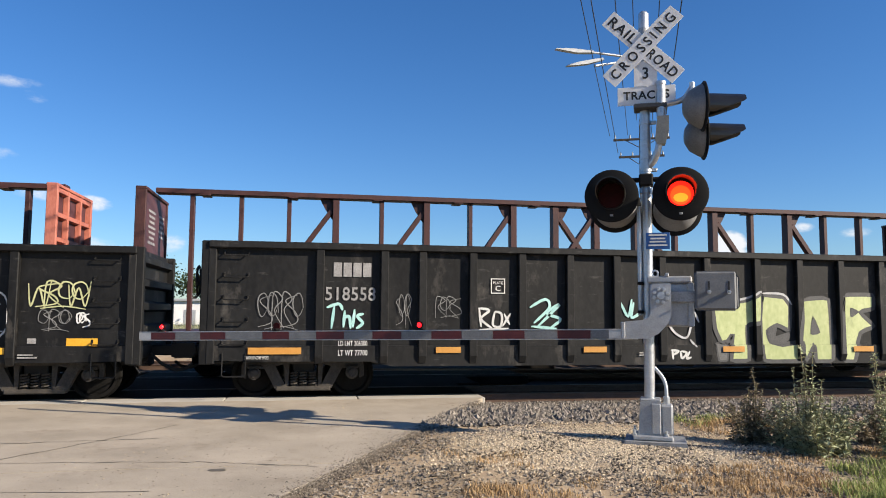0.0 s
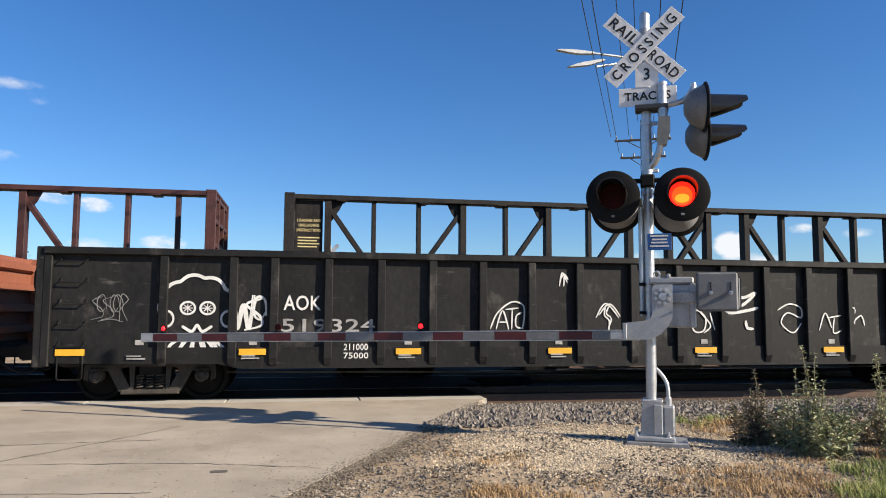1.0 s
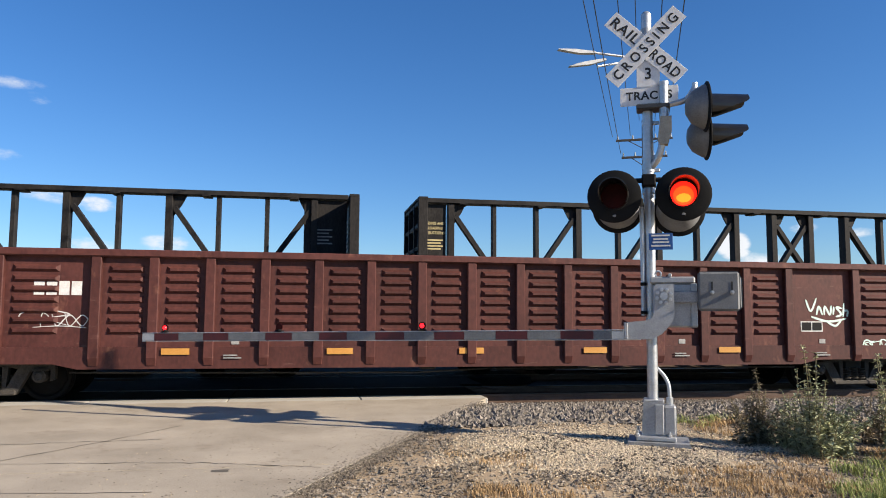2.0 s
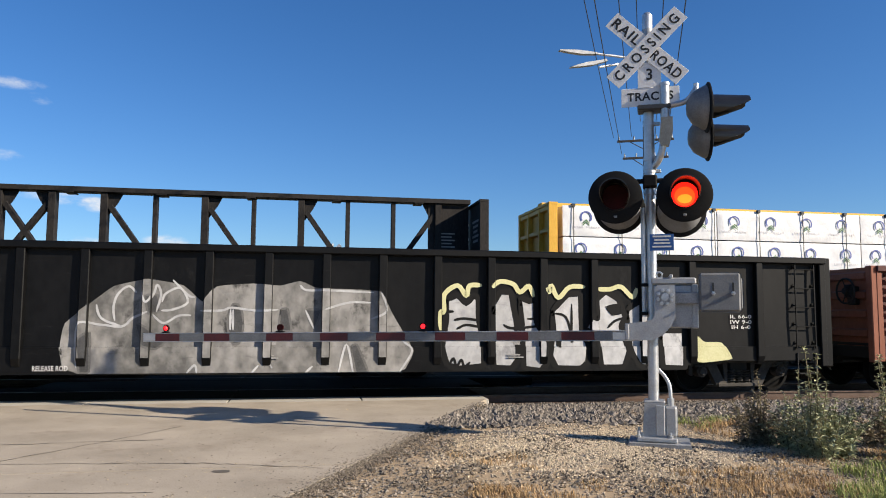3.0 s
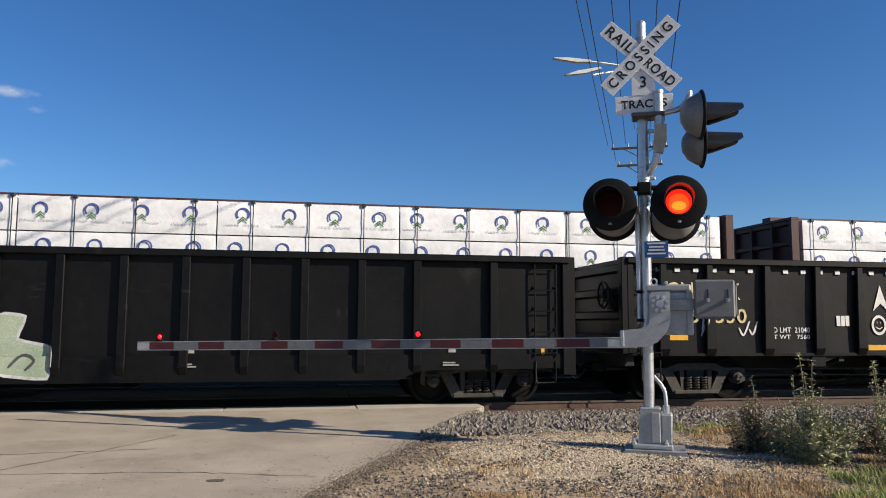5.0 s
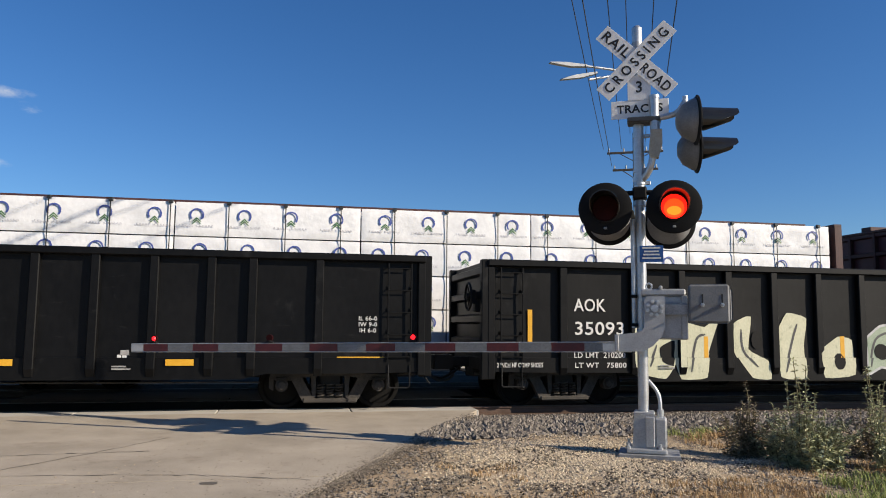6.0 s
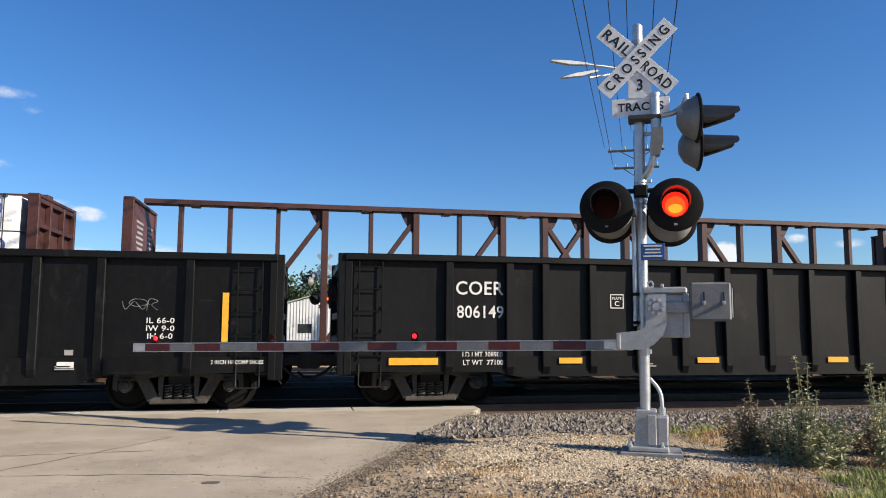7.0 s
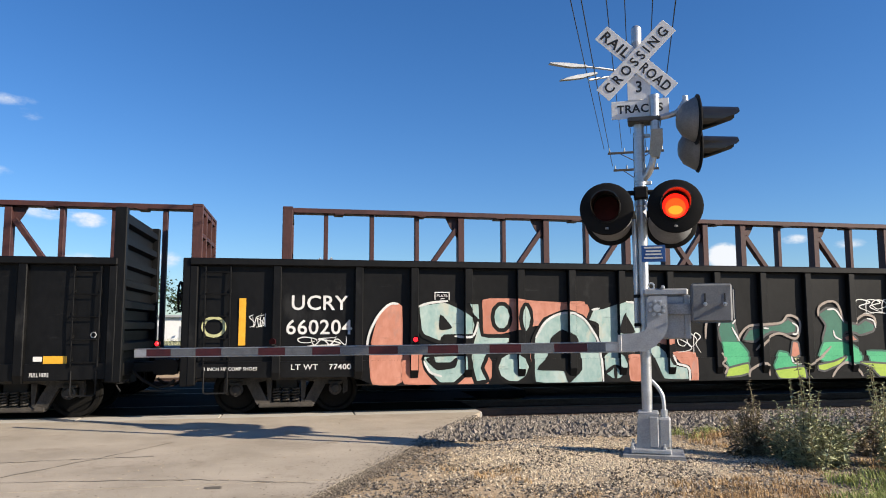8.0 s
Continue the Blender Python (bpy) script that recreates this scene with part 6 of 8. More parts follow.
D_WHITE_LINES = (
    ((-4.2, 0.63), (-4.22, 1.36), (-3.86, 1.37), (-3.5, 1.34), (-3.32, 1.49), (-3.07, 1.6)),
    ((-3.62, 1.44), (-3.65, 1.68), (-3.58, 1.91), (-3.41, 2.04), (-3.28, 1.93)),
    ((-3.5, 1.34), (-3.84, 1.48), (-3.93, 1.72)),
    ((-3.2, 1.94), (-3.11, 1.77), (-3, 1.9), (-2.94, 2.07), (-2.87, 1.9), (-2.94, 1.6)),
    ((-2.85, 1.77), (-2.79, 1.92), (-2.55, 2.02), (-2.42, 1.77), (-2.66, 1.64), (-2.86, 1.62)),
    ((-3, 1.55), (-2.81, 1.4), (-2.57, 1.53), (-2.35, 1.54)),
    ((-2.2, 1.62), (-1.83, 1.63), (-1.66, 1.68), (-1.24, 1.63), (-0.85, 1.65)),
    ((-1.68, 1.65), (-1.68, 1.28)),
    ((-1.64, 1.65), (-1.63, 1.28)),
    ((-0.02, 1.66), (0.42, 1.79), (0.82, 1.79)),
    ((1, 1.98), (1.11, 1.65), (0.83, 1.49)),
    ((1.42, 1.08), (1.59, 0.91), (1.36, 0.53)),
    ((0.24, 0.51), (0.38, 1.03), (0.51, 0.51)),
    ((-2.39, 0.53), (-2.26, 0.67), (-2.22, 0.53)),
    ((-1.29, 0.52), (-1.17, 0.66)),
    ((-1.08, 0.82), (-0.93, 0.61)),
    ((-0.35, 0.52), (-0.22, 0.64)),
    ((-0.47, 2.1), (-0.36, 2.01), (0.02, 2.01), (0.87, 1.98)),
    ((-0.37, 1.65), (-0.21, 1.31)),
    ((-2.68, 2.16), (-2.42, 1.9), (-2.3, 1.86)),
)
D_SILVER = (
    ((2.25, 1.87), (2.45, 1.96), (2.62, 1.79), (2.77, 1.96), (2.86, 1.88), (2.86, 1.5), (2.95, 1.12), (2.96, 0.62), (2.45, 0.57), (2.24, 0.66), (2.15, 0.95), (2.23, 1.45)),
    ((3.12, 1.76), (3.28, 2.03), (3.5, 2.02), (3.54, 1.76), (3.61, 1.42), (3.63, 0.74), (3.49, 0.57), (3.14, 0.59), (3.12, 1.08)),
    ((3.67, 1.93), (3.85, 1.85), (3.99, 1.89), (3.99, 1.46), (4.23, 1.08), (4.21, 0.69), (4.07, 0.52), (3.72, 0.57), (3.72, 1.25)),
    ((4.32, 1.68), (4.62, 1.99), (4.9, 2.01), (4.91, 1.29), (5.05, 1.03), (5.02, 0.69), (4.88, 0.56), (4.38, 0.57), (4.25, 0.82), (4.34, 1.25)),
    ((4.98, 1.34), (5.08, 1.58), (5.24, 1.51), (5.22, 1.9), (5.41, 2.06), (5.68, 1.91), (5.82, 1.56), (5.72, 1.38), (5.88, 0.9), (5.76, 0.58), (5.29, 0.58), (5.23, 1.08), (5.03, 1.29)),
    ((5.85, 1.71), (6.11, 1.87), (6.3, 1.78), (6.27, 0.57), (6.08, 0.6), (5.9, 0.9)),
    ((6.55, 1.3), (7.07, 1.3), (7.06, 0.55), (6.56, 0.57)),
)
D_CROWN_LINES = (
    ((2.11, 1.29), (2.11, 1.62), (2.19, 1.64), (2.2, 1.96), (2.45, 2.13), (2.62, 1.94), (2.68, 2.13), (2.92, 2.14)),
    ((3.1, 2.1), (3.28, 2.22), (3.54, 2.17), (3.67, 2.02), (3.85, 2.14), (3.94, 1.93)),
    ((4.17, 2.11), (4.26, 2.03), (4.3, 2.16), (4.44, 1.92), (4.67, 2.13), (4.99, 2.14)),
    ((5.22, 2.1), (5.5, 2.1), (5.73, 2.15), (5.97, 1.95), (6.06, 2.13)),
)
D_INK_LINES = (
    ((2.38, 1.48), (2.58, 1.51), (2.9, 1.47)),
    ((2.43, 1.31), (2.62, 1.39), (2.88, 1.35)),
    ((2.25, 1.64), (2.38, 1.64)),
    ((3.34, 1.4), (3.54, 1.33), (4.16, 1.39)),
    ((3.81, 1.51), (4.12, 1.51)),
    ((4.37, 1.62), (4.6, 1.53), (4.73, 1.06)),
    ((4.71, 1.81), (4.7, 1.06)),
    ((5.4, 1.75), (5.71, 1.81)),
    ((5.44, 1.34), (5.58, 1.47), (5.77, 1.54)),
    ((2.3, 0.66), (2.37, 0.77), (2.43, 0.62), (2.52, 0.74), (2.58, 0.62), (2.69, 0.7)),
)
D_INK = (
    ((5.4, 1.73), (5.73, 1.8), (5.73, 1.62), (5.54, 1.59)),
    ((4.39, 1.16), (4.49, 1.12), (4.48, 0.97), (4.4, 0.99)),
)
D_PATCH = (
    ((7.3, 0.66), (7.31, 1.21), (7.48, 1.06), (7.87, 1.06), (8.08, 0.74), (7.72, 0.7)),
)
B_LIME = (
    ((-0.4, 1.79), (0.36, 1.88), (0.66, 2.04), (0.63, 1.43), (0.34, 1.38), (0.36, 0.66), (-0.06, 0.66), (0.03, 1.22), (-0.09, 1.05), (-0.24, 1.02), (-0.37, 1.3)),
    ((0.72, 2), (1.2, 1.96), (1.34, 1.78), (1.31, 1.26), (1.02, 1.39), (0.79, 1.26), (0.86, 1.04), (1.1, 0.98), (1.55, 1.04), (1.58, 0.65), (0.67, 0.64), (0.63, 1.43)),
    ((1.62, 1.92), (2.26, 1.96), (2.28, 0.64), (1.86, 0.64), (1.85, 1.01), (1.65, 0.64), (1.48, 1.04)),
    ((2.51, 2.02), (3.31, 2.03), (3.3, 1.73), (2.94, 1.67), (3.31, 1.36), (2.95, 1.24), (2.78, 0.63), (2.49, 0.64)),
)
B_DARK = (
    ((0.79, 1.26), (1.02, 1.4), (0.96, 1.13), (1.31, 1.24), (1.28, 1.09), (1.05, 0.98), (0.86, 1.04)),
    ((1.85, 1.59), (2.01, 1.22), (1.79, 1.19)),
    ((2.74, 1.75), (2.94, 1.67), (2.75, 1.55)),
)
B_SHADE = (
    ((-0.38, 1.02), (-0.11, 1.02), (-0.13, 0.66), (-0.32, 0.66)),
)
B_EDGE_LINES = (
    ((-0.43, 1.79), (0.36, 1.93), (0.59, 2.05), (0.7, 2.04)),
    ((0.71, 2.03), (1.18, 2.01), (1.37, 1.8)),
    ((-1.37, 1.59), (-1.3, 1.78), (-1.04, 1.86), (-0.85, 1.72), (-0.89, 1.38), (-0.99, 1.13), (-1.2, 1.19), (-1.36, 1.38), (-1.37, 1.59)),
    ((-0.86, 2.02), (-0.77, 2.07), (-0.72, 1.96), (-0.78, 1.85), (-0.86, 1.89)),
    ((-0.92, 1.09), (-0.79, 0.94)),
    ((-0.81, 1.64), (-0.72, 1.43)),
)
F_CREAM = (
    ((-7.2, 0.7), (-7.21, 1.6), (-6.94, 1.65), (-6.77, 1.34), (-6.22, 1.82), (-6.06, 1.66), (-5.66, 1.56), (-5.34, 1.83), (-5.61, 1.13), (-5.66, 0.59), (-6.22, 0.57), (-6.33, 0.91), (-6.55, 0.58)),
    ((-5.03, 1.67), (-4.63, 1.84), (-4.75, 1.13), (-4.29, 0.91), (-4.23, 0.56), (-4.64, 0.59), (-5.04, 1.13)),
    ((-4.05, 1.46), (-3.8, 1.9), (-3.35, 1.8), (-3.46, 1.24), (-3.41, 0.56), (-4, 0.58)),
    ((-3.1, 1.08), (-2.61, 1.41), (-2.3, 1.36), (-2.26, 0.63), (-2.99, 0.58)),
)
F_SAGE = (
    ((-1.99, 1.36), (-1.61, 1.65), (-1.2, 1.71), (-1.2, 0.68), (-1.63, 0.8), (-2.01, 0.6)),
    ((-0.91, 1.71), (-0.13, 1.81), (-0.24, 0.62), (-0.75, 0.63)),
    ((0.07, 1.72), (0.53, 1.67), (0.38, 1.26), (0.97, 1.14), (0.94, 0.58), (0.02, 0.68)),
)
F_DARK = (
    ((-4.41, 1.35), (-4.43, 1.24), (-4.49, 1.18), (-4.55, 1.18), (-4.6, 1.24), (-4.62, 1.35), (-4.6, 1.45), (-4.55, 1.51), (-4.48, 1.51), (-4.43, 1.45)),
    ((-1.45, 1.11), (-1.48, 1.02), (-1.56, 0.96), (-1.65, 0.96), (-1.72, 1.02), (-1.75, 1.11), (-1.72, 1.21), (-1.64, 1.26), (-1.55, 1.26), (-1.47, 1.21)),
    ((-0.66, 1.48), (-0.41, 1.14), (-0.62, 0.8)),
    ((-6.66, 1.18), (-6.33, 1.34), (-6.39, 0.81), (-6.61, 0.91)),
    ((-2.5, 0.91), (-2.52, 0.82), (-2.58, 0.76), (-2.66, 0.76), (-2.72, 0.82), (-2.74, 0.91), (-2.71, 1), (-2.65, 1.06), (-2.58, 1.06), (-2.52, 1)),
)
F_INK_LINES = (
    ((-7.1, 0.7), (-7.01, 1.23), (-6.86, 1.33)),
    ((-6, 0.7), (-5.86, 1.34), (-5.66, 1.45)),
    ((-6.88, 0.81), (-6.72, 1.23)),
    ((-3.88, 0.69), (-3.69, 1.35), (-3.57, 1.68)),
    ((-1.88, 0.8), (-1.72, 1.36), (-1.36, 1.53)),
    ((0.29, 0.79), (0.5, 1), (0.69, 0.91), (0.55, 0.74)),
    ((-4.86, 1.56), (-4.82, 1.13), (-4.52, 0.8)),
)
A_TAG_LINES = (
    ((-2.33, 1.31), (-2.2, 1.6), (-1.92, 1.82), (-1.69, 1.77), (-1.66, 1.55), (-1.7, 1.31)),
    ((-2.22, 1.3), (-2.09, 1.66), (-1.97, 1.3)),
    ((-2.16, 1.44), (-2.01, 1.44)),
    ((-2.03, 1.68), (-1.77, 1.71)),
    ((-1.9, 1.68), (-1.91, 1.3)),
    ((-1.71, 1.63), (-1.82, 1.55), (-1.82, 1.36), (-1.68, 1.32)),
    ((-0.86, 2.13), (-0.85, 2.37)),
    ((-0.93, 2.27), (-0.85, 2.37), (-0.77, 2.26)),
    ((-0.15, 1.58), (0.08, 1.8), (0.3, 1.56)),
    ((0.08, 1.78), (0.01, 1.62), (0.11, 1.51), (0.04, 1.32)),
    ((1.79, 1.54), (1.93, 1.69), (2.12, 1.54), (2.08, 1.29), (1.89, 1.26), (1.79, 1.44)),
    ((2.12, 1.84), (2.02, 1.66), (2.23, 1.39), (2.08, 1.24)),
    ((2.22, 1.64), (2.32, 1.29)),
    ((3.73, 1.7), (4, 1.83), (4.26, 1.75), (4.26, 1.55), (3.96, 1.65), (3.81, 1.44), (4.07, 1.24), (4.27, 1.44)),
    ((4.68, 1.29), (4.83, 1.65), (4.97, 1.34)),
    ((4.88, 1.55), (5.2, 1.6)),
    ((5.04, 1.55), (5.01, 1.24), (5.2, 1.29)),
    ((5.39, 1.76), (5.54, 1.71), (5.43, 1.44), (5.67, 1.6), (5.75, 1.39)),
    ((7.3, 1.13), (7.36, 1.61), (7.7, 1.88), (8.09, 1.83), (8.15, 1.29), (7.81, 1), (7.47, 1.04), (7.31, 1.23)),
    ((7.42, 1.29), (7.59, 1.61), (7.72, 1.29)),
    ((7.75, 1.66), (8.04, 1.69)),
    ((7.9, 1.69), (7.88, 1.29)),
    ((7.39, 1.23), (8.09, 1.23)),
    ((-0.21, 1.53), (0, 1.81), (0.27, 1.53)),
    ((0, 1.78), (-0.03, 1.58), (0.07, 1.46), (0.03, 1.15)),
    ((-0.95, 2.14), (-0.89, 2.4), (-0.79, 2.21)),
)
A_BOLD_LINES = (
    ((2.57, 2.05), (2.95, 1.95), (3.24, 2.05), (2.95, 1.8), (2.56, 1.66)),
    ((2.41, 1.74), (2.66, 1.64), (3.05, 1.69), (3.3, 1.75)),
    ((6.57, 1.55), (6.73, 1.96), (6.94, 1.53), (6.54, 1.52)),
    ((3.01, 1.49), (3.04, 1.34), (3.18, 1.32)),
)
C_TAG_LINES = (
    ((7.08, 1.92), (7.19, 1.68), (7.33, 1.95)),
    ((7.32, 1.6), (7.38, 1.78), (7.46, 1.6)),
    ((7.5, 1.6), (7.52, 1.78), (7.63, 1.61), (7.67, 1.8)),
    ((7.71, 1.61), (7.73, 1.78)),
    ((7.92, 1.74), (7.79, 1.76), (7.9, 1.62), (7.77, 1.57)),
    ((7.94, 1.57), (7.97, 1.85)),
    ((8.03, 1.57), (8.05, 1.69), (7.94, 1.69)),
    ((7.19, 1.57), (7.59, 1.47), (8.01, 1.53)),
    ((7.54, 1.48), (7.75, 1.38), (7.9, 1.51)),
)
E_TAG_LINES = (
    ((-3.77, 1.42), (-3.75, 1.59), (-3.66, 1.55), (-3.75, 1.5), (-3.62, 1.47), (-3.77, 1.41)),
    ((-3.57, 1.59), (-3.55, 1.48), (-3.46, 1.5), (-3.46, 1.63)),
    ((-3.33, 1.65), (-3.42, 1.61), (-3.37, 1.53), (-3.29, 1.57)),
    ((-3.27, 1.7), (-3.24, 1.55)),
    ((-3.17, 1.74), (-3.24, 1.63), (-3.13, 1.59)),
    ((-3.04, 1.78), (-3.11, 1.72), (-3.02, 1.68), (-3.08, 1.61)),
    ((-2.97, 1.74), (-2.88, 1.83)),
    ((-8.58, 1.34), (-8.52, 1.79), (-8.47, 2.19), (-8.54, 1.74), (-8.48, 1.64), (-8.6, 1.32)),
    ((-7.76, 1.49), (-7.66, 1.34), (-7.52, 1.62)),
    ((-7.53, 1.46), (-7.45, 1.36), (-7.34, 1.62)),
)
B_TEAL_LINES = (
    ((-8.11, 1.67), (-7.89, 1.74), (-7.82, 1.62)),
    ((-7.97, 1.7), (-8.02, 1.29)),
    ((-7.78, 1.62), (-7.8, 1.31)),
    ((-7.82, 1.46), (-7.7, 1.51), (-7.67, 1.29)),
    ((-7.6, 1.64), (-7.63, 1.31)),
    ((-7.43, 1.56), (-7.55, 1.52), (-7.45, 1.39), (-7.57, 1.29)),
    ((-4.25, 1.7), (-3.94, 1.86), (-3.86, 1.7), (-4.17, 1.4)),
    ((-4.11, 1.32), (-3.65, 1.76), (-3.91, 1.59), (-3.63, 1.48), (-3.83, 1.32)),
    ((-2.39, 1.82), (-2.23, 1.54), (-2.15, 1.88)),
    ((-2.11, 1.82), (-2.16, 1.52), (-1.94, 1.64)),
    ((-4.22, 1.34), (-3.71, 1.3)),
)
B_WHITE_LINES = (
    ((-5.25, 1.69), (-5.21, 1.32)),
    ((-5.27, 1.68), (-5.05, 1.64), (-5.21, 1.48), (-4.98, 1.29)),
    ((-4.94, 1.62), (-4.98, 1.37), (-4.83, 1.34), (-4.81, 1.57), (-4.94, 1.62)),
    ((-4.76, 1.58), (-4.65, 1.37)),
    ((-4.63, 1.59), (-4.79, 1.34)),
    ((-5.25, 1.27), (-4.67, 1.3)),
    ((-1.33, 0.9), (-1.31, 0.7)),
    ((-1.36, 0.88), (-1.19, 0.86), (-1.31, 0.79)),
    ((-1.15, 0.86), (-1.12, 0.72), (-1.02, 0.83), (-1.14, 0.86)),
    ((-0.95, 0.86), (-1.02, 0.72), (-0.92, 0.74)),
)
mural_lines(car_a, A_TAG_LINES, TAG_WHITE, 0, 0.030)
mural_lines(car_a, A_BOLD_LINES, TAG_WHITE, 0, 0.06)
mural_lines(car_c, C_TAG_LINES, TAG_MINT, 0, 0.045)
mural_lines(car_e, E_TAG_LINES, TAG_WHITE, 0, 0.04)
mural_lines(car_b, B_TEAL_LINES, TAG_TEAL, 0, 0.055)
mural_lines(car_b, B_WHITE_LINES, TAG_WHITE, 0, 0.045)
for shapes, fill, edge, width, layer in ((CORAL_FIELD, CORAL, CORAL, 0.03, 0), (TEAL_LETTER, PALE_TEAL, SIGNAL_BLACK, 0.075, 2), (TEAL_GAP, SIGNAL_BLACK, SIGNAL_BLACK, 0.03, 6)):
    letter_block(car_h, shapes, fill, edge, layer, width, "large sprayed mural letter", low=0.53)
mural_lines(car_h, H_WHITE_LINES, TAG_WHITE, 8, 0.045, low=0.53)
mural_lines(car_h, H_BLACK_LINES, SIGNAL_BLACK, 8, 0.07, low=0.53)
letter_block(car_h, GREEN_TOP, GREEN_DARK, CHARCOAL, 0, 0.05, "deep green sprayed mural letter", low=0.53)
letter_block(car_h, GREEN_MIDDLE, GREEN_MID, GREEN_DARK, 2, 0.04, "green sprayed mural letter", low=0.53)
letter_block(car_h, GREEN_BASE, GREEN_LIME, CHARCOAL, 4, 0.04, "lime sprayed mural base", low=0.53)
letter_block(car_h, CORAL_SPOT, CORAL, CHARCOAL, 5, 0.04, "coral sprayed spot", low=0.53)
mural_lines(car_h, G_TAUPE_LINES, TAUPE, 7, 0.05, low=0.53)
mural_lines(car_h, G_WHITE_LINES, TAG_WHITE, 9, 0.035, low=0.53)
letter_block(car_d, D_GREY, MURAL_GREY, MURAL_GREY, 0, 0.06, "faded grey mural field", low=0.53)
letter_block(car_d, D_DARK, CHARCOAL, MURAL_SMOKE, 2, 0.04, "dark gap in the mural", low=0.53)
mural_lines(car_d, D_WHITE_LINES, MURAL_WHITE, 5, 0.04, low=0.53)
letter_block(car_d, D_SILVER, MURAL_WHITE, SIGNAL_BLACK, 0, 0.12, "silvery white mural letter", low=0.53)
mural_lines(car_d, D_CROWN_LINES, MURAL_EDGE, 4, 0.09, low=0.53)
mural_lines(car_d, D_INK_LINES, SIGNAL_BLACK, 5, 0.05, low=0.53)
letter_block(car_d, D_INK, SIGNAL_BLACK, SIGNAL_BLACK, 5, 0.02, "black detail of the mural", low=0.53)
letter_block(car_d, D_PATCH, MURAL_EDGE, MURAL_EDGE, 5, 0.02, "pale yellow painted patch", low=0.53)
letter_block(car_b, B_SHADE, MURAL_SMOKE, CHARCOAL, 0, 0.04, "grey shaded mural side")
letter_block(car_b, B_LIME, LIME, CHARCOAL, 0, 0.09, "pale lime mural letter")
letter_block(car_b, B_DARK, CHARCOAL, CHARCOAL, 3, 0.03, "dark gap in the mural")
mural_lines(car_b, B_EDGE_LINES, MURAL_WHITE, 4, 0.045)
letter_block(car_f, F_CREAM, CREAM_MURAL, CREAM_MURAL, 0, 0.05, "cream mural letter", low=0.53)
letter_block(car_f, F_SAGE, SAGE_MURAL, MURAL_WHITE, 0, 0.05, "sage green mural letter", low=0.53)
letter_block(car_f, F_DARK, SIGNAL_BLACK, SIGNAL_BLACK, 3, 0.03, "dark gap in the mural", low=0.53)
mural_lines(car_f, F_INK_LINES, CHARCOAL, 4, 0.05, low=0.53)


# ---- the crossing signal ----
FLASHERS, MARKERS = [], []
SIG_TURN = -26.1


def lamp_insert(radius):
    """The turning lamp disc: a lit red face with a hot core on one side, a dark lens on the other."""
    me = bpy.data.meshes.new("lamp_insert")
    v, f, mi = [], [], []

    def disc(y, r, cz, mat, n=28, sx=1.0, sz=1.0, face=1):
        b = len(v)
        v.append((0, y, cz))
        for k in range(n):
            a = 2 * math.pi * k / n
            v.append((r * sx * math.cos(a), y, cz + r * sz * math.sin(a)))
        for k in range(n):
            f.append((b, b + 1 + k, b + 1 + (k + 1) % n))
            mi.append(mat)

    disc(-0.012, radius, 0, 0)
    disc(-0.016, radius * 0.78, -radius * 0.14, 3)
    disc(-0.020, radius * 0.50, -radius * 0.34, 1, sx=1.1, sz=0.72)
    disc(0.012, radius, 0, 2)
    b = len(v)
    n = 28
    for y in (-0.012, 0.012):
        for k in range(n):
            a = 2 * math.pi * k / n
            v.append((radius * math.cos(a), y, radius * math.sin(a)))
    for k in range(n):
        f.append((b + k, b + (k + 1) % n, b + n + (k + 1) % n, b + n + k))
        mi.append(2)
    me.from_pydata(v, [], f)
    for m in (RED_GLOW, HOT_GLOW, DARK_LENS, WARM_GLOW):
        me.materials.append(m)
    for p, i in zip(me.polygons, mi):
        p.material_index = i
    return me


def visor_geo(r, length):
    """A long hood: a tube cut away below."""
    g = Geo()
    n = 20
    v = []
    for rr in (r, r - 0.012):
        for k in range(n + 1):
            a = radians(-35 + 250 * k / n)
            reach = min(1.0, 0.22 + 0.85 * (math.sin(a) + 0.57))
            v += [(rr * math.cos(a), 0, rr * math.sin(a)), (rr * math.cos(a), -length * reach, rr * math.sin(a) - 0.03 * reach)]
    h = 2 * (n + 1)
    for k in range(n):
        g.add([v[2 * k], v[2 * k + 1], v[2 * k + 3], v[2 * k + 2]], [(0, 1, 2, 3)])
        g.add([v[h + 2 * k], v[h + 2 * k + 1], v[h + 2 * k + 3], v[h + 2 * k + 2]], [(3, 2, 1, 0)])
        g.add([v[2 * k + 1], v[h + 2 * k + 1], v[h + 2 * k + 3], v[2 * k + 3]], [(0, 1, 2, 3)])
    return g


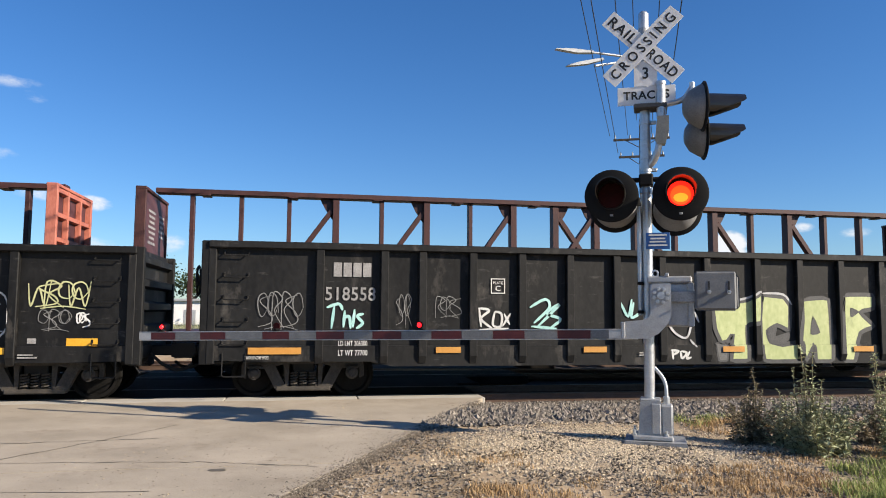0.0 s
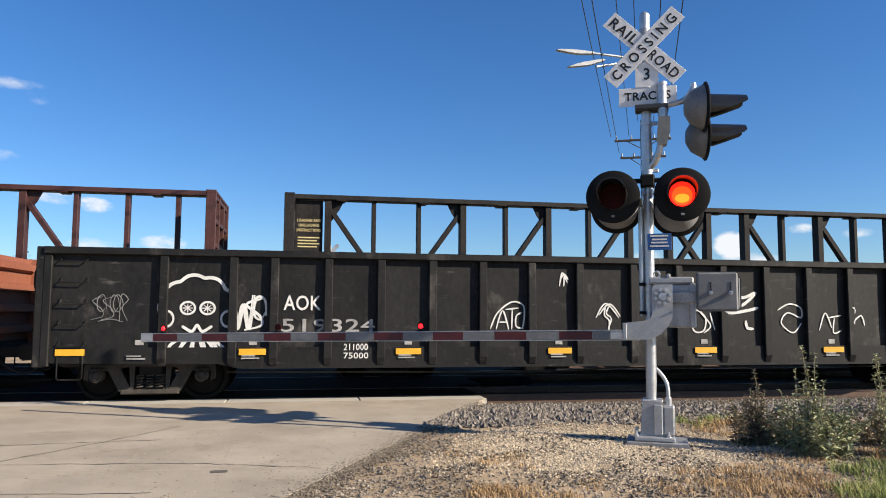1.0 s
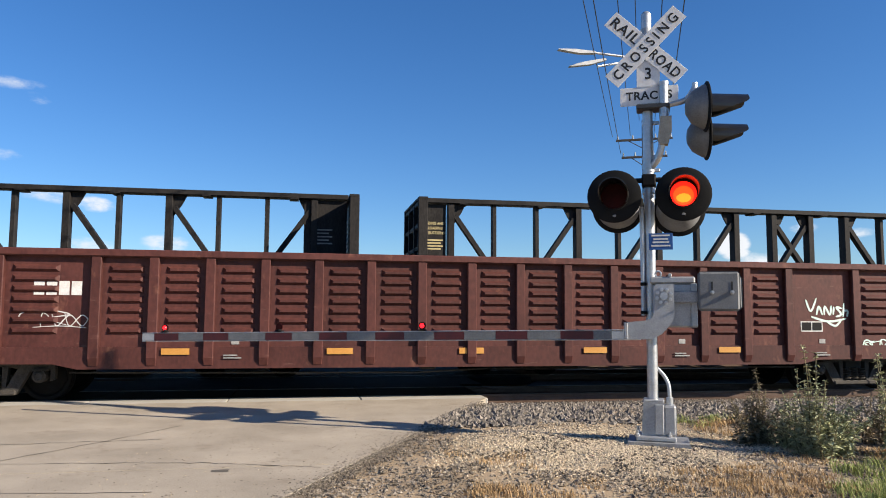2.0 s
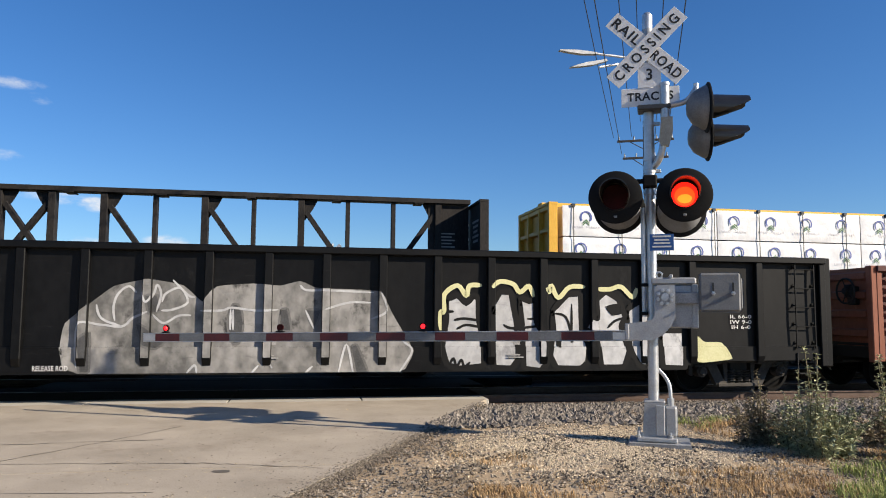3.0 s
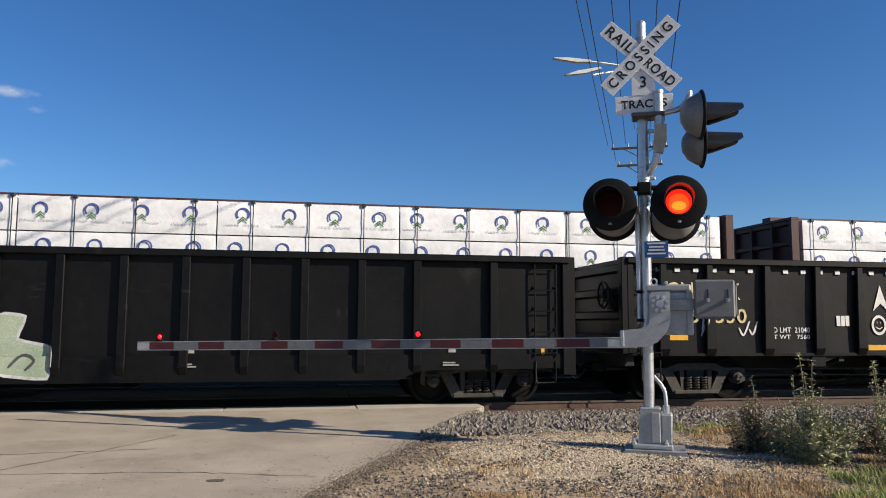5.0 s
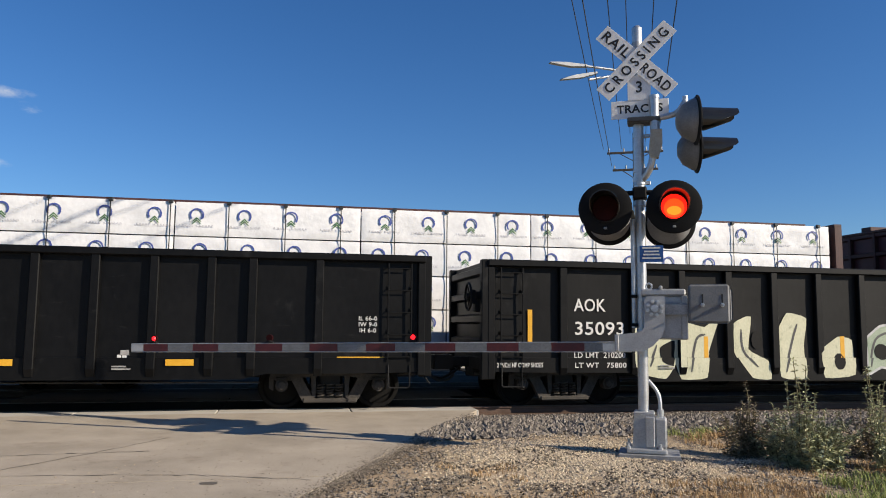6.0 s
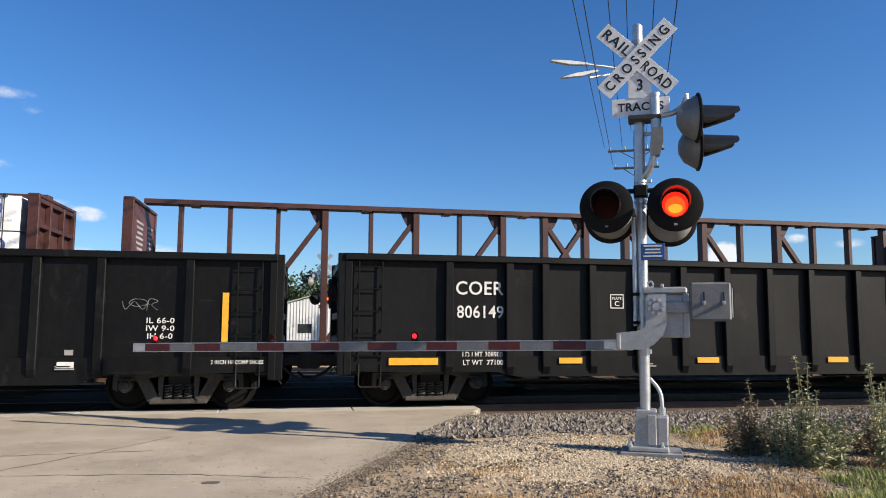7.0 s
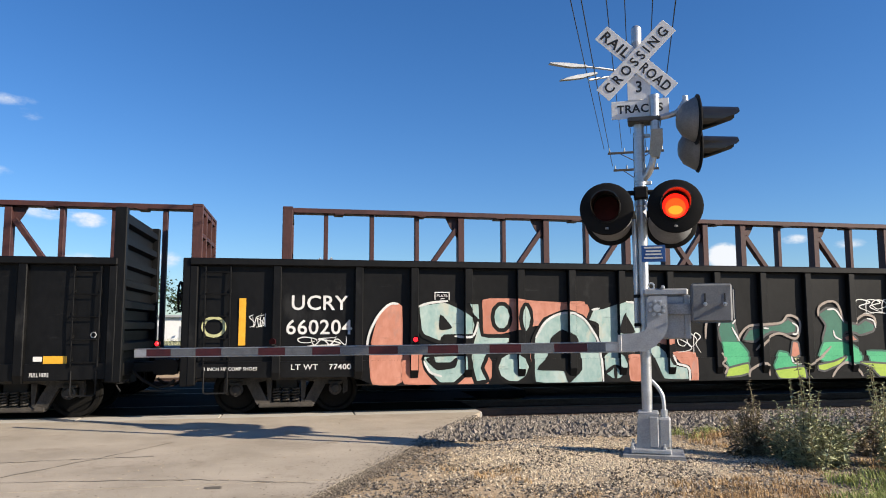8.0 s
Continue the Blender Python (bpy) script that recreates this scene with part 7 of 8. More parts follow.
def light_unit(sig, m, phase, flash=True, r=0.335):
    """A flashing light: round black background, domed housing, hood and lamp disc, facing local -y."""
    turn = Matrix.Rotation(radians(90), 4, "X")
    h = 0.172
    g = Geo().lathe([(h, -0.012), (r - 0.02, -0.012), (r, 0.0), (r, 0.012), (r - 0.02, 0.02), (h, 0.02), (h, -0.012)], turn, 40)
    unit = part("flashing_light", g, SIGNAL_BLACK, sig, "round black flashing light unit with hood", smooth=True, m=m)
    part("housing", Geo().lathe([(0.20, -0.02), (0.20, -0.10), (0.17, -0.19), (0.08, -0.25), (0.0, -0.26)] if flash else [(0.28, -0.02), (0.27, -0.05), (0.20, -0.17), (0.10, -0.235), (0.0, -0.25)], turn, 24), HOUSING_GREY if not flash else SIGNAL_BLACK, unit, smooth=True)
    part("hood", visor_geo(0.18, 0.44) if flash else visor_geo(0.165, 0.47), HOOD_BLACK, unit, smooth=True, m=pose(0, -0.02, 0.02 if flash else 0.0))
    part("lens_ring", Geo().lathe([(0.16, 0.02), (0.165, 0.05), (0.18, 0.05), (0.18, 0.01)], turn, 28), SIGNAL_BLACK, unit, smooth=True)
    if flash:
        ins = part("lamp_insert", lamp_insert(0.155), None, unit, "red lamp disc that turns lit side out", m=pose(0, -0.02, 0))
        FLASHERS.append((ins, phase))
    part("latch", Geo().chamfer(-0.02, 0.02, -0.035, -0.012, -r * 0.78, -r * 0.70, 0.004), GREY_CAST, unit)
    return unit


def blade(sig, words, roll, y):
    m = pose(-0.015, y, 5.02, 0, 0, 0) @ Matrix.Rotation(radians(roll), 4, "Y")
    b = part("crossbuck_blade", Geo().chamfer(-0.61, 0.61, -0.004, 0.004, -0.115, 0.115, 0.002), WHITE_SHEET, sig, "white reflective crossbuck blade with black letters", m=m)
    for body, x, w in words:
        ob = letters("sign_letters", body, 1.0, INK, b, pose(x, -0.007, 0), fat=0.022, space=1.15 if len(body) == 4 else 1.55)
        co = np.array([v.co[:] for v in ob.data.vertices])
        lo, hi = co.min(0), co.max(0)
        ob.data.transform(Matrix.Diagonal((w / (hi[0] - lo[0]), 1, 0.135 / (hi[2] - lo[2]), 1)) @ Matrix.Translation((-(lo[0] + hi[0]) / 2, 0, -(lo[2] + hi[2]) / 2)))
    return b


def plate_sign(sig, x0, x1, z0, z1, y, body, size, wide=0.9):
    s = part("track_count_sign", Geo().chamfer(x0, x1, y - 0.004, y + 0.004, z0, z1, 0.003), WHITE_SHEET, sig, "white sign plate with black characters")
    letters("sign_letters", body, size, INK, s, pose((x0 + x1) / 2, y - 0.007, (z0 + z1) / 2), fat=0.004, wide=wide)


def crossing_signal(place, arm=True):
    sig = thing("crossing_signal", "galvanised railroad crossing signal with flashing red lights and lowered gate" if arm else "far railroad crossing signal with a lit red light", "crossing signal", place, "crossing signals")
    part("mast", Geo().cyl((0, 0, 0.5), (0, 0, 5.5), 0.066, n=24).cyl((0, 0, 5.5), (0, 0, 5.53), 0.066, 0.04, n=24), GALV, sig, smooth=True)
    part("mast_seam", Geo().cyl((0, 0, 4.98), (0, 0, 5.3), 0.073, n=20), ALU, sig, smooth=True)
    base = Geo().prism([(-0.145, 0.06), (0.15, 0.06), (0.13, 0.50), (-0.115, 0.50)], -0.14, 0.14)
    base.chamfer(-0.12, 0.135, -0.13, 0.13, 0.49, 0.525, 0.015)
    part("base_casting", base, ALU, sig, "cast aluminium junction box base")
    part("base_flange", Geo().chamfer(-0.21, 0.27, -0.22, 0.22, 0.03, 0.085, 0.012), ALU, sig)
    part("base_door", Geo().chamfer(0.02, 0.125, -0.158, -0.13, 0.10, 0.47, 0.008), ALU, sig)
    for x in (-0.19, 0.19):
        for y in (-0.18, 0.18):
            part("anchor_bolt", Geo().cyl((x, y, -0.05), (x, y, 0.15), 0.016, n=8).cyl((x, y, 0.075), (x, y, 0.11), 0.03, n=6), GALV, sig)
    part("footing", Geo().prism([(-0.34, -0.10), (0.46, -0.10), (0.42, 0.025), (-0.30, 0.025)], -0.30, 0.28), GREY_CAST, sig, "low concrete footing")
    # side cabinet and conduit at the foot
    part("terminal_box", Geo().chamfer(0.125, 0.275, -0.15, 0.10, 0.09, 0.46, 0.025), ALU, sig)
    part("conduit", Geo().tube(smooth_line([(0.20, -0.03, 0.45), (0.20, -0.03, 0.58), (0.19, -0.02, 0.70), (0.145, 0.0, 0.80), (0.06, 0.02, 0.90)]), 0.024, 10).cyl((0.20, -0.03, 0.45), (0.20, -0.03, 0.55), 0.042, n=12), GALV, sig, smooth=True)
    # signs
    blade(sig, (("RAIL", -0.345, 0.43), ("ROAD", 0.34, 0.46)), 44.5, -0.115)
    blade(sig, (("CROSSING", 0.0, 1.08),), -45, -0.13)
    plate_sign(sig, -0.13, 0.16, 4.50, 4.83, -0.10, "3", 0.21)
    plate_sign(sig, -0.34, 0.38, 4.26, 4.50, -0.095, "TRACKS", 0.15, 1.0)
    for z in (4.4, 4.72, 5.05):
        part("sign_clamp", Geo().chamfer(-0.09, 0.09, -0.098, 0.09, z - 0.025, z + 0.025, 0.01), GALV, sig)
    # stand pipe and bracket for the side lights
    part("stand_pipe", Geo().cyl((0.20, -0.12, 4.06), (0.20, -0.12, 4.50), 0.058, n=18).cyl((0.20, -0.12, 4.50), (0.20, -0.12, 4.54), 0.066, n=18), GALV, sig, smooth=True)
    part("bracket", Geo().chamfer(-0.14, 0.27, -0.18, 0.08, 4.195, 4.26, 0.012), BRACKET_IRON, sig)
    for z in (3.40, 3.56, 4.02):
        part("mast_band", Geo().cyl((0, 0, z), (0, 0, z + 0.045), 0.076, n=20).chamfer(0.06, 0.14, -0.02, 0.02, z, z + 0.045, 0.006), GALV, sig, smooth=True)
    part("junction_fitting", Geo().prism([(0.15, 4.08), (0.29, 4.08), (0.29, 3.90), (0.24, 3.72), (0.14, 3.72), (0.12, 3.80)], -0.19, -0.05), FITTING, sig, "weathered tan junction fitting")
    part("bracket_pipe", Geo().tube(smooth_line([(0.03, -0.03, 3.46), (0.09, -0.07, 3.52), (0.14, -0.11, 3.62), (0.17, -0.12, 3.76)]), 0.045, 10), GALV, sig, smooth=True)
    part("side_light_arm", Geo().tube(smooth_line([(0.26, -0.12, 4.24), (0.42, -0.12, 4.27), (0.5, -0.12, 4.32), (0.58, -0.12, 4.44)]), 0.036, 10).cyl((0.58, -0.12, 4.36), (0.58, -0.12, 4.50), 0.035, n=10), GALV, sig, smooth=True)
    light_unit(sig, pose(0.70, -0.16, 4.17, 0, 0, 97), 0, False, 0.315)
    light_unit(sig, pose(0.73, 0.24, 3.89, 0, 0, 97), 0, False, 0.315)
    # main pair
    part("light_crossarm", Geo().cyl((-0.42, -0.10, 3.28), (0.42, -0.10, 3.28), 0.032, n=14).chamfer(-0.09, 0.09, -0.14, 0.09, 3.20, 3.36, 0.02), SIGNAL_BLACK, sig, smooth=True)
    for z in (3.12, 3.44):
        part("mast_clamp", Geo().cyl((0, 0, z), (0, 0, z + 0.06), 0.085, n=20), GALV, sig, smooth=True)
    light_unit(sig, pose(-0.425, -0.30, 3.055), 0)
    light_unit(sig, pose(0.405, -0.30, 3.055), 1)
    light_unit(sig, pose(-0.40, 0.22, 2.98, 0, 0, 180), 1, not arm)
    light_unit(sig, pose(0.36, 0.22, 2.92, 0, 0, 180), 0, not arm)
    # notice
    nt = part("notice_sign", Geo().chamfer(-0.015, 0.275, -0.095, -0.088, 2.39, 2.60, 0.002), BLUE_SIGN, sig, "small blue notice plate with white lines")
    for i, (w, z) in enumerate(((0.11, 2.57), (0.09, 2.525), (0.10, 2.485), (0.115, 2.44))):
        part("notice_bar", Geo().box(0.13 - w, 0.13 + w, -0.0985, -0.0965, z - 0.010, z + 0.010), STENCIL, nt)
    if not arm:
        return sig
    # gate mechanism
    mech = part("gate_mechanism", Geo().chamfer(0.02, 0.50, -0.17, 0.18, 1.42, 1.96, 0.02), ALU, sig, "grey cast gate mechanism housing")
    part("mechanism_lid", Geo().chamfer(-0.01, 0.525, -0.20, 0.20, 1.96, 2.045, 0.018), ALU, mech)
    part("lid_ridge", Geo().chamfer(0.21, 0.25, -0.205, 0.20, 2.04, 2.085, 0.008), ALU, mech)
    part("mechanism_lip", Geo().chamfer(0.465, 0.545, -0.20, -0.15, 1.42, 1.965, 0.014), ALU, mech)
    part("latch", Geo().chamfer(0.47, 0.56, -0.225, -0.19, 1.79, 1.83, 0.008), GALV, mech)
    part("lifting_eye", Geo().tube([(0.09 + 0.035 * math.cos(a), -0.1, 2.08 + 0.04 * math.sin(a)) for a in [i * 0.52 for i in range(13)]], 0.012, 6), GALV, mech, smooth=True)
    # arm carrier: a cranked casting that turns on the mechanism's shaft
    crank = [(-0.33, 1.27), (-0.33, 1.475), (-0.08, 1.50), (0.0, 1.53), (0.025, 1.58), (0.03, 1.90), (0.06, 1.945), (0.27, 1.95), (0.27, 1.56), (0.22, 1.45), (0.12, 1.34), (0.0, 1.275)]
    car = part("arm_carrier", Geo().prism(crank, -0.365, -0.325), ALU, sig, "grey cast gate arm carrier")
    part("carrier_rib", Geo().chamfer(-0.325, -0.28, -0.38, -0.36, 1.275, 1.47, 0.006), ALU, car)
    for k in range(8):
        a = k * 0.785 + 0.3
        part("bolt", Geo().cyl((0.15 + 0.085 * math.cos(a), -0.425, 1.80 + 0.085 * math.sin(a)), (0.15 + 0.085 * math.cos(a), -0.363, 1.80 + 0.085 * math.sin(a)), 0.012, n=6).cyl((0.15 + 0.085 * math.cos(a), -0.39, 1.80 + 0.085 * math.sin(a)), (0.15 + 0.085 * math.cos(a), -0.363, 1.80 + 0.085 * math.sin(a)), 0.024, n=6), GALV, car)
    part("hub", Geo().cyl((0.15, -0.41, 1.80), (0.15, -0.17, 1.80), 0.045, n=18), GALV, car, smooth=True)
    part("counterweight_arm", Geo().chamfer(0.10, 0.80, -0.245, -0.205, 1.72, 1.86, 0.008), GREY_CAST, sig)
    cw = part("counterweight", Geo().chamfer(0.545, 1.03, -0.30, -0.25, 1.62, 2.10, 0.03), COUNTER_GREY, sig, "grey slotted counterweight plate")
    part("counterweight_layer", Geo().chamfer(0.60, 1.06, -0.248, -0.205, 1.64, 2.05, 0.03), COUNTER_GREY, cw)
    for x in (0.71, 0.935):
        part("slot", Geo().box(x - 0.009, x + 0.009, -0.304, -0.301, 1.85, 1.975), INK, cw)
        part("clamp_bolt", Geo().cyl((x, -0.43, 1.845), (x, -0.30, 1.845), 0.014, n=8).cyl((x, -0.325, 1.845), (x, -0.302, 1.845), 0.026, n=6), GALV, cw)
    # conduit clamped beside the mast
    part("stop_rod", Geo().cyl((-0.095, -0.03, 1.56), (-0.095, -0.03, 2.95), 0.03, n=12), GALV, sig, smooth=True)
    for z in (1.58, 1.94):
        part("rod_clamp", Geo().chamfer(-0.13, -0.05, -0.08, 0.04, z, z + 0.04, 0.008), SIGNAL_BLACK, sig)
    return sig


def gate_arm():
    """The lowered arm: striped reflective lengths on an aluminium channel, with three marker lamps."""
    a, b = Vector((4.08, 8.61, 1.345)), Vector((-2.43, 11.83, 1.21))
    d = b - a
    span = d.length
    yaw = math.degrees(math.atan2(d.y, d.x))
    m = Matrix.Translation(a) @ Matrix.Rotation(radians(yaw), 4, "Z") @ Matrix.Rotation(math.atan2(-d.z, math.hypot(d.x, d.y)), 4, "Y")
    arm = thing("gate_arm", "lowered red and white striped crossing gate arm", "gate arm", m)
    part("arm_channel", Geo().chamfer(0.0, span, 0.018, 0.05, -0.055, 0.055, 0.006), GALV, arm)
    part("top_rail", Geo().chamfer(0.0, span, -0.004, 0.056, 0.055, 0.066, 0.003), GALV, arm)
    part("bottom_rail", Geo().chamfer(0.0, span, -0.004, 0.056, -0.066, -0.055, 0.003), GALV, arm)
    s, red = span, False
    lens = [0.21] + [0.42] * 3 + [0.60] + [0.42] * 40
    i = 0
    while s > 0.35:
        e = max(0.35, s - lens[i])
        part("stripe", Geo().box(e, s - 0.003, 0.012, 0.018, -0.052, 0.052).box(e, s - 0.003, 0.050, 0.056, -0.052, 0.052), RED_SHEET if red else TIP_WHITE if i == 0 else ARM_WHITE, arm, "red reflective stripe" if red else "white reflective stripe")
        red = not red
        s = e
        i += 1
    for x, phase in ((span - 0.38, None), (span - 2.28, 0), (span - 4.42, 1)):
        lamp = part("marker_lamp", Geo().chamfer(x - 0.06, x + 0.06, 0.0, 0.06, 0.066, 0.085, 0.006).cyl((x, 0.03, 0.085), (x, 0.03, 0.10), 0.035, n=12), SIGNAL_BLACK, arm, "small red gate arm lamp")
        g = Geo().cyl((0, 0.012, 0), (0, 0.032, 0), 0.034, 0.022, n=14)
        bulb = part("marker_lens", g, LED_GLOW, lamp, "lit red lens", smooth=True, m=pose(x, 0.03, 0.135))
        part("marker_back", Geo().cyl((x, 0.012, 0.135), (x, 0.036, 0.135), 0.05, n=14), DARK_LENS, lamp, smooth=True)
        g = Geo().cyl((0, -0.004, 0), (0, 0.010, 0), 0.05, n=14)
        dark = part("marker_cap", g, DARK_LENS, lamp, smooth=True, m=pose(x, 0.03, 0.135))
        MARKERS.append((bulb, x, phase))
    return arm


SIGNAL_POSE = pose(4.28, 8.72, 0.02, 0, 0, SIG_TURN)
crossing_signal(SIGNAL_POSE)
gate_arm()
crossing_signal(pose(1.21, 42.0, 0.0, 0, 0, 180 + SIG_TURN), False)


# ---- poles and wires ----
def utility_pole():
    p = thing("utility_pole", "dark wooden utility pole with two crossarms", "utility pole", pose(18.55, 38.3, 0, 0, 0, -25.5))
    part("pole", Geo().cyl((0, 0, -0.3), (0, 0, 12.6), 0.17, 0.12, n=14), POLE_WOOD, p, smooth=True)
    for z, w in ((11.45, 1.55), (10.45, 1.25)):
        arm = part("crossarm", Geo().chamfer(-w, w, -0.20, -0.10, z - 0.06, z + 0.06, 0.01), POLE_WOOD, p)
        for x in (-w + 0.1, -w * 0.4, w * 0.4, w - 0.1):
            part("insulator", Geo().cyl((x, -0.15, z + 0.06), (x, -0.15, z + 0.28), 0.05, 0.03, n=10), GREY_CAST, arm, smooth=True)
        for s in (-1, 1):
            part("arm_brace", Geo().tube([(s * w * 0.55, -0.16, z - 0.05), (0.0, -0.16, z - 0.55)], 0.025, 6), POLE_WOOD, p)
    return p


utility_pole()
for a, z in ((-1.75, 11.75), (-0.75, 11.75), (-0.25, 12.6), (0.55, 11.75), (1.2, 11.75), (1.05, 10.75), (-1.3, 10.75)):
    far = Vector((18.55, 38.3, z)) + Vector((0.898, -0.44, 0)) * a
    near = far - Vector((0.4335, 0.901, 0)) * 85
    pts = [far.lerp(near, k / 24) - Vector((0, 0, 1.0 * 4 * (k / 24) * (1 - k / 24))) for k in range(25)]
    solid("power_line", Geo().tube(pts, 0.016, 5), WIRE, "thin dark overhead power line", "power line", group="overhead lines")


def street_lamp():
    s = thing("street_lamp", "tall silver street lamp with two arms", "street lamp", pose(12.37, 25.5, 0))
    part("pole", Geo().cyl((0, 0, -0.1), (0, 0, 11.3), 0.10, 0.06, n=16), GALV, s, smooth=True)
    for x, y, z, az in ((-3.05, 0.0, 11.42, 11.25), (-2.75, -0.3, 10.78, 10.95)):
        part("arm", Geo().tube(smooth_line([(0, 0, az), (x * 0.3, y * 0.4, az + 0.1), (x + 0.8, y, z)]), 0.045, 8), GALV, s, smooth=True)
        head = Geo().prism([(-0.35, 0.01), (0.0, 0.04), (0.30, 0.06), (1.1, 0.04), (1.15, -0.03), (0.5, -0.085), (0.05, -0.055), (-0.35, -0.015)], -0.10, 0.10, pose(x, y, z, 0, 1 if z > 11.2 else -14, 0))
        part("lamp_head", head, ALU, s)
    return s


street_lamp()


# ---- stones, weeds and grass ----
def stones(name, material, label, count, seed, place, size, squash=0.65):
    """Many small faceted stones as one sheet of stuff."""
    rng = np.random.default_rng(seed)
    base = np.array([(1, 0, 0), (-1, 0, 0), (0, 1, 0), (0, -1, 0), (0, 0, 1), (0, 0, -1)], float)
    tri = np.array([(0, 2, 4), (2, 1, 4), (1, 3, 4), (3, 0, 4), (2, 0, 5), (1, 2, 5), (3, 1, 5), (0, 3, 5)])
    pts = place(rng, count)
    n = len(pts)
    r = size[0] + (size[1] - size[0]) * rng.random(n) ** 2.2
    v = base[None] * rng.uniform(0.65, 1.2, (n, 6, 1)) + rng.uniform(-0.25, 0.25, (n, 6, 3))
    ang = rng.uniform(0, 6.283, n)
    c, s = np.cos(ang)[:, None], np.sin(ang)[:, None]
    v = np.stack([v[..., 0] * c - v[..., 1] * s, v[..., 0] * s + v[..., 1] * c, v[..., 2] * squash], -1)
    v = v * r[:, None, None] + pts[:, None, :] + np.array([0, 0, 1.0])[None, None] * (r * 0.3)[:, None, None]
    f = (tri[None] + (np.arange(n) * 6)[:, None, None]).reshape(-1, 3)
    me = bpy.data.meshes.new(name)
    me.from_pydata(v.reshape(-1, 3).tolist(), [], f.tolist())
    me.materials.append(material)
    return tagged(new(name, me), label, "gravel", kind="stuff")


def lie(x, y):
    """Height of the shoulder's ground at (x, y)."""
    z = -0.03
    if x > road_edge(y) + 0.2 and 2 < y < 12.2:
        z += swell(x, y)
    return z


def shoulder(rng, count):
    y = 4.6 + 8.6 * rng.random(count)
    x = np.array([road_edge(v) for v in y]) - 0.06 + 9.0 * rng.random(count) ** 1.25
    keep = np.array([noise.noise((a * 0.8, b * 0.8, 5)) for a, b in zip(x, y)]) > rng.uniform(-0.75, 0.35, count)
    x, y = x[keep], y[keep]
    return np.stack([x, y, [lie(a, b) for a, b in zip(x, y)]], -1)


def mound(rng, count):
    x = rng.normal(3.75, 1.05, count)
    y = rng.normal(8.55, 0.80, count)
    keep = x > np.array([road_edge(v) for v in y]) + 0.7
    x, y = x[keep], y[keep]
    return np.stack([x, y, [lie(a, b) for a, b in zip(x, y)]], -1)


def track_side(rng, count):
    y = 10.35 + 3.4 * rng.random(count) ** 0.72
    x = np.array([road_edge(v) for v in y]) - 0.1 + 16 * rng.random(count) ** 1.3
    z = np.interp(y, [10.0, 11.7, 12.5, 13.2, 13.75], [-0.02, -0.035, -0.06, -0.11, -0.165])
    return np.stack([x, y, z], -1)


def spill(rng, count):
    y = 5 + 8.2 * rng.random(count)
    x = np.array([road_edge(v) for v in y]) - np.abs(rng.normal(0, 0.11, count)) + 0.1
    return np.stack([x, y, np.full(count, 0.0)], -1)


def road_chips(rng, count):
    y = 5 + 8 * rng.random(count)
    x = np.array([road_edge(v) for v in y]) - 5 * rng.random(count)
    return np.stack([x, y, np.full(count, 0.0)], -1)


stones("shoulder_gravel", GRAVEL, "grey and brown gravel on the road shoulder", 46000, 1, shoulder, (0.006, 0.027))
stones("limestone_chips", PALE_GRAVEL, "pale limestone chips heaped round the signal base", 40000, 2, mound, (0.006, 0.021))
stones("track_ballast", BALLAST, "grey crushed stone beside the near track", 27000, 3, track_side, (0.02, 0.07), 0.8)


def edge_soil(rng, count):
    y = 4.8 + 8.0 * rng.random(count)
    x = np.array([road_edge(v) for v in y]) + -0.05 + np.abs(rng.normal(0, 0.15, count))
    return np.stack([x, y, [lie(a, b) + 0.01 for a, b in zip(x, y)]], -1)


def dark_patch(rng, count):
    y = 4.8 + 4.6 * rng.random(count)
    x = np.array([road_edge(v) for v in y]) + 0.3 + 6.5 * rng.random(count)
    keep = np.array([noise.noise((a * 1.1, b * 1.6, 9)) - 0.10 * max(0.0, b - 7.6) for a, b in zip(x, y)]) > 0.0
    x, y = x[keep], y[keep]
    return np.stack([x, y, [lie(a, b) + 0.006 for a, b in zip(x, y)]], -1)


stones("edge_soil", DARK_GRAVEL, "dark soil and crumbs along the concrete edge", 13000, 6, edge_soil, (0.008, 0.022))
stones("dark_crumbs", DARK_GRAVEL, "patches of dark crumbled asphalt on the gravel", 13000, 7, dark_patch, (0.008, 0.028))
stones("edge_gravel", GRAVEL, "loose gravel spilled on the concrete edge", 3500, 4, spill, (0.005, 0.014))
stones("road_grit", PALE_GRAVEL, "scattered grit on the concrete road", 700, 5, road_chips, (0.004, 0.011))


def pits(rng, count):
    y = 4.8 + 6.5 * rng.random(count)
    x = np.array([road_edge(v) for v in y]) - 0.1 - 3.2 * rng.random(count) ** 1.6
    return np.stack([x, y, np.full(count, -0.001)], -1)


stones("road_pits", DARK_GRAVEL, "dark exposed pebbles in the worn concrete", 1500, 9, pits, (0.004, 0.014), 0.25)


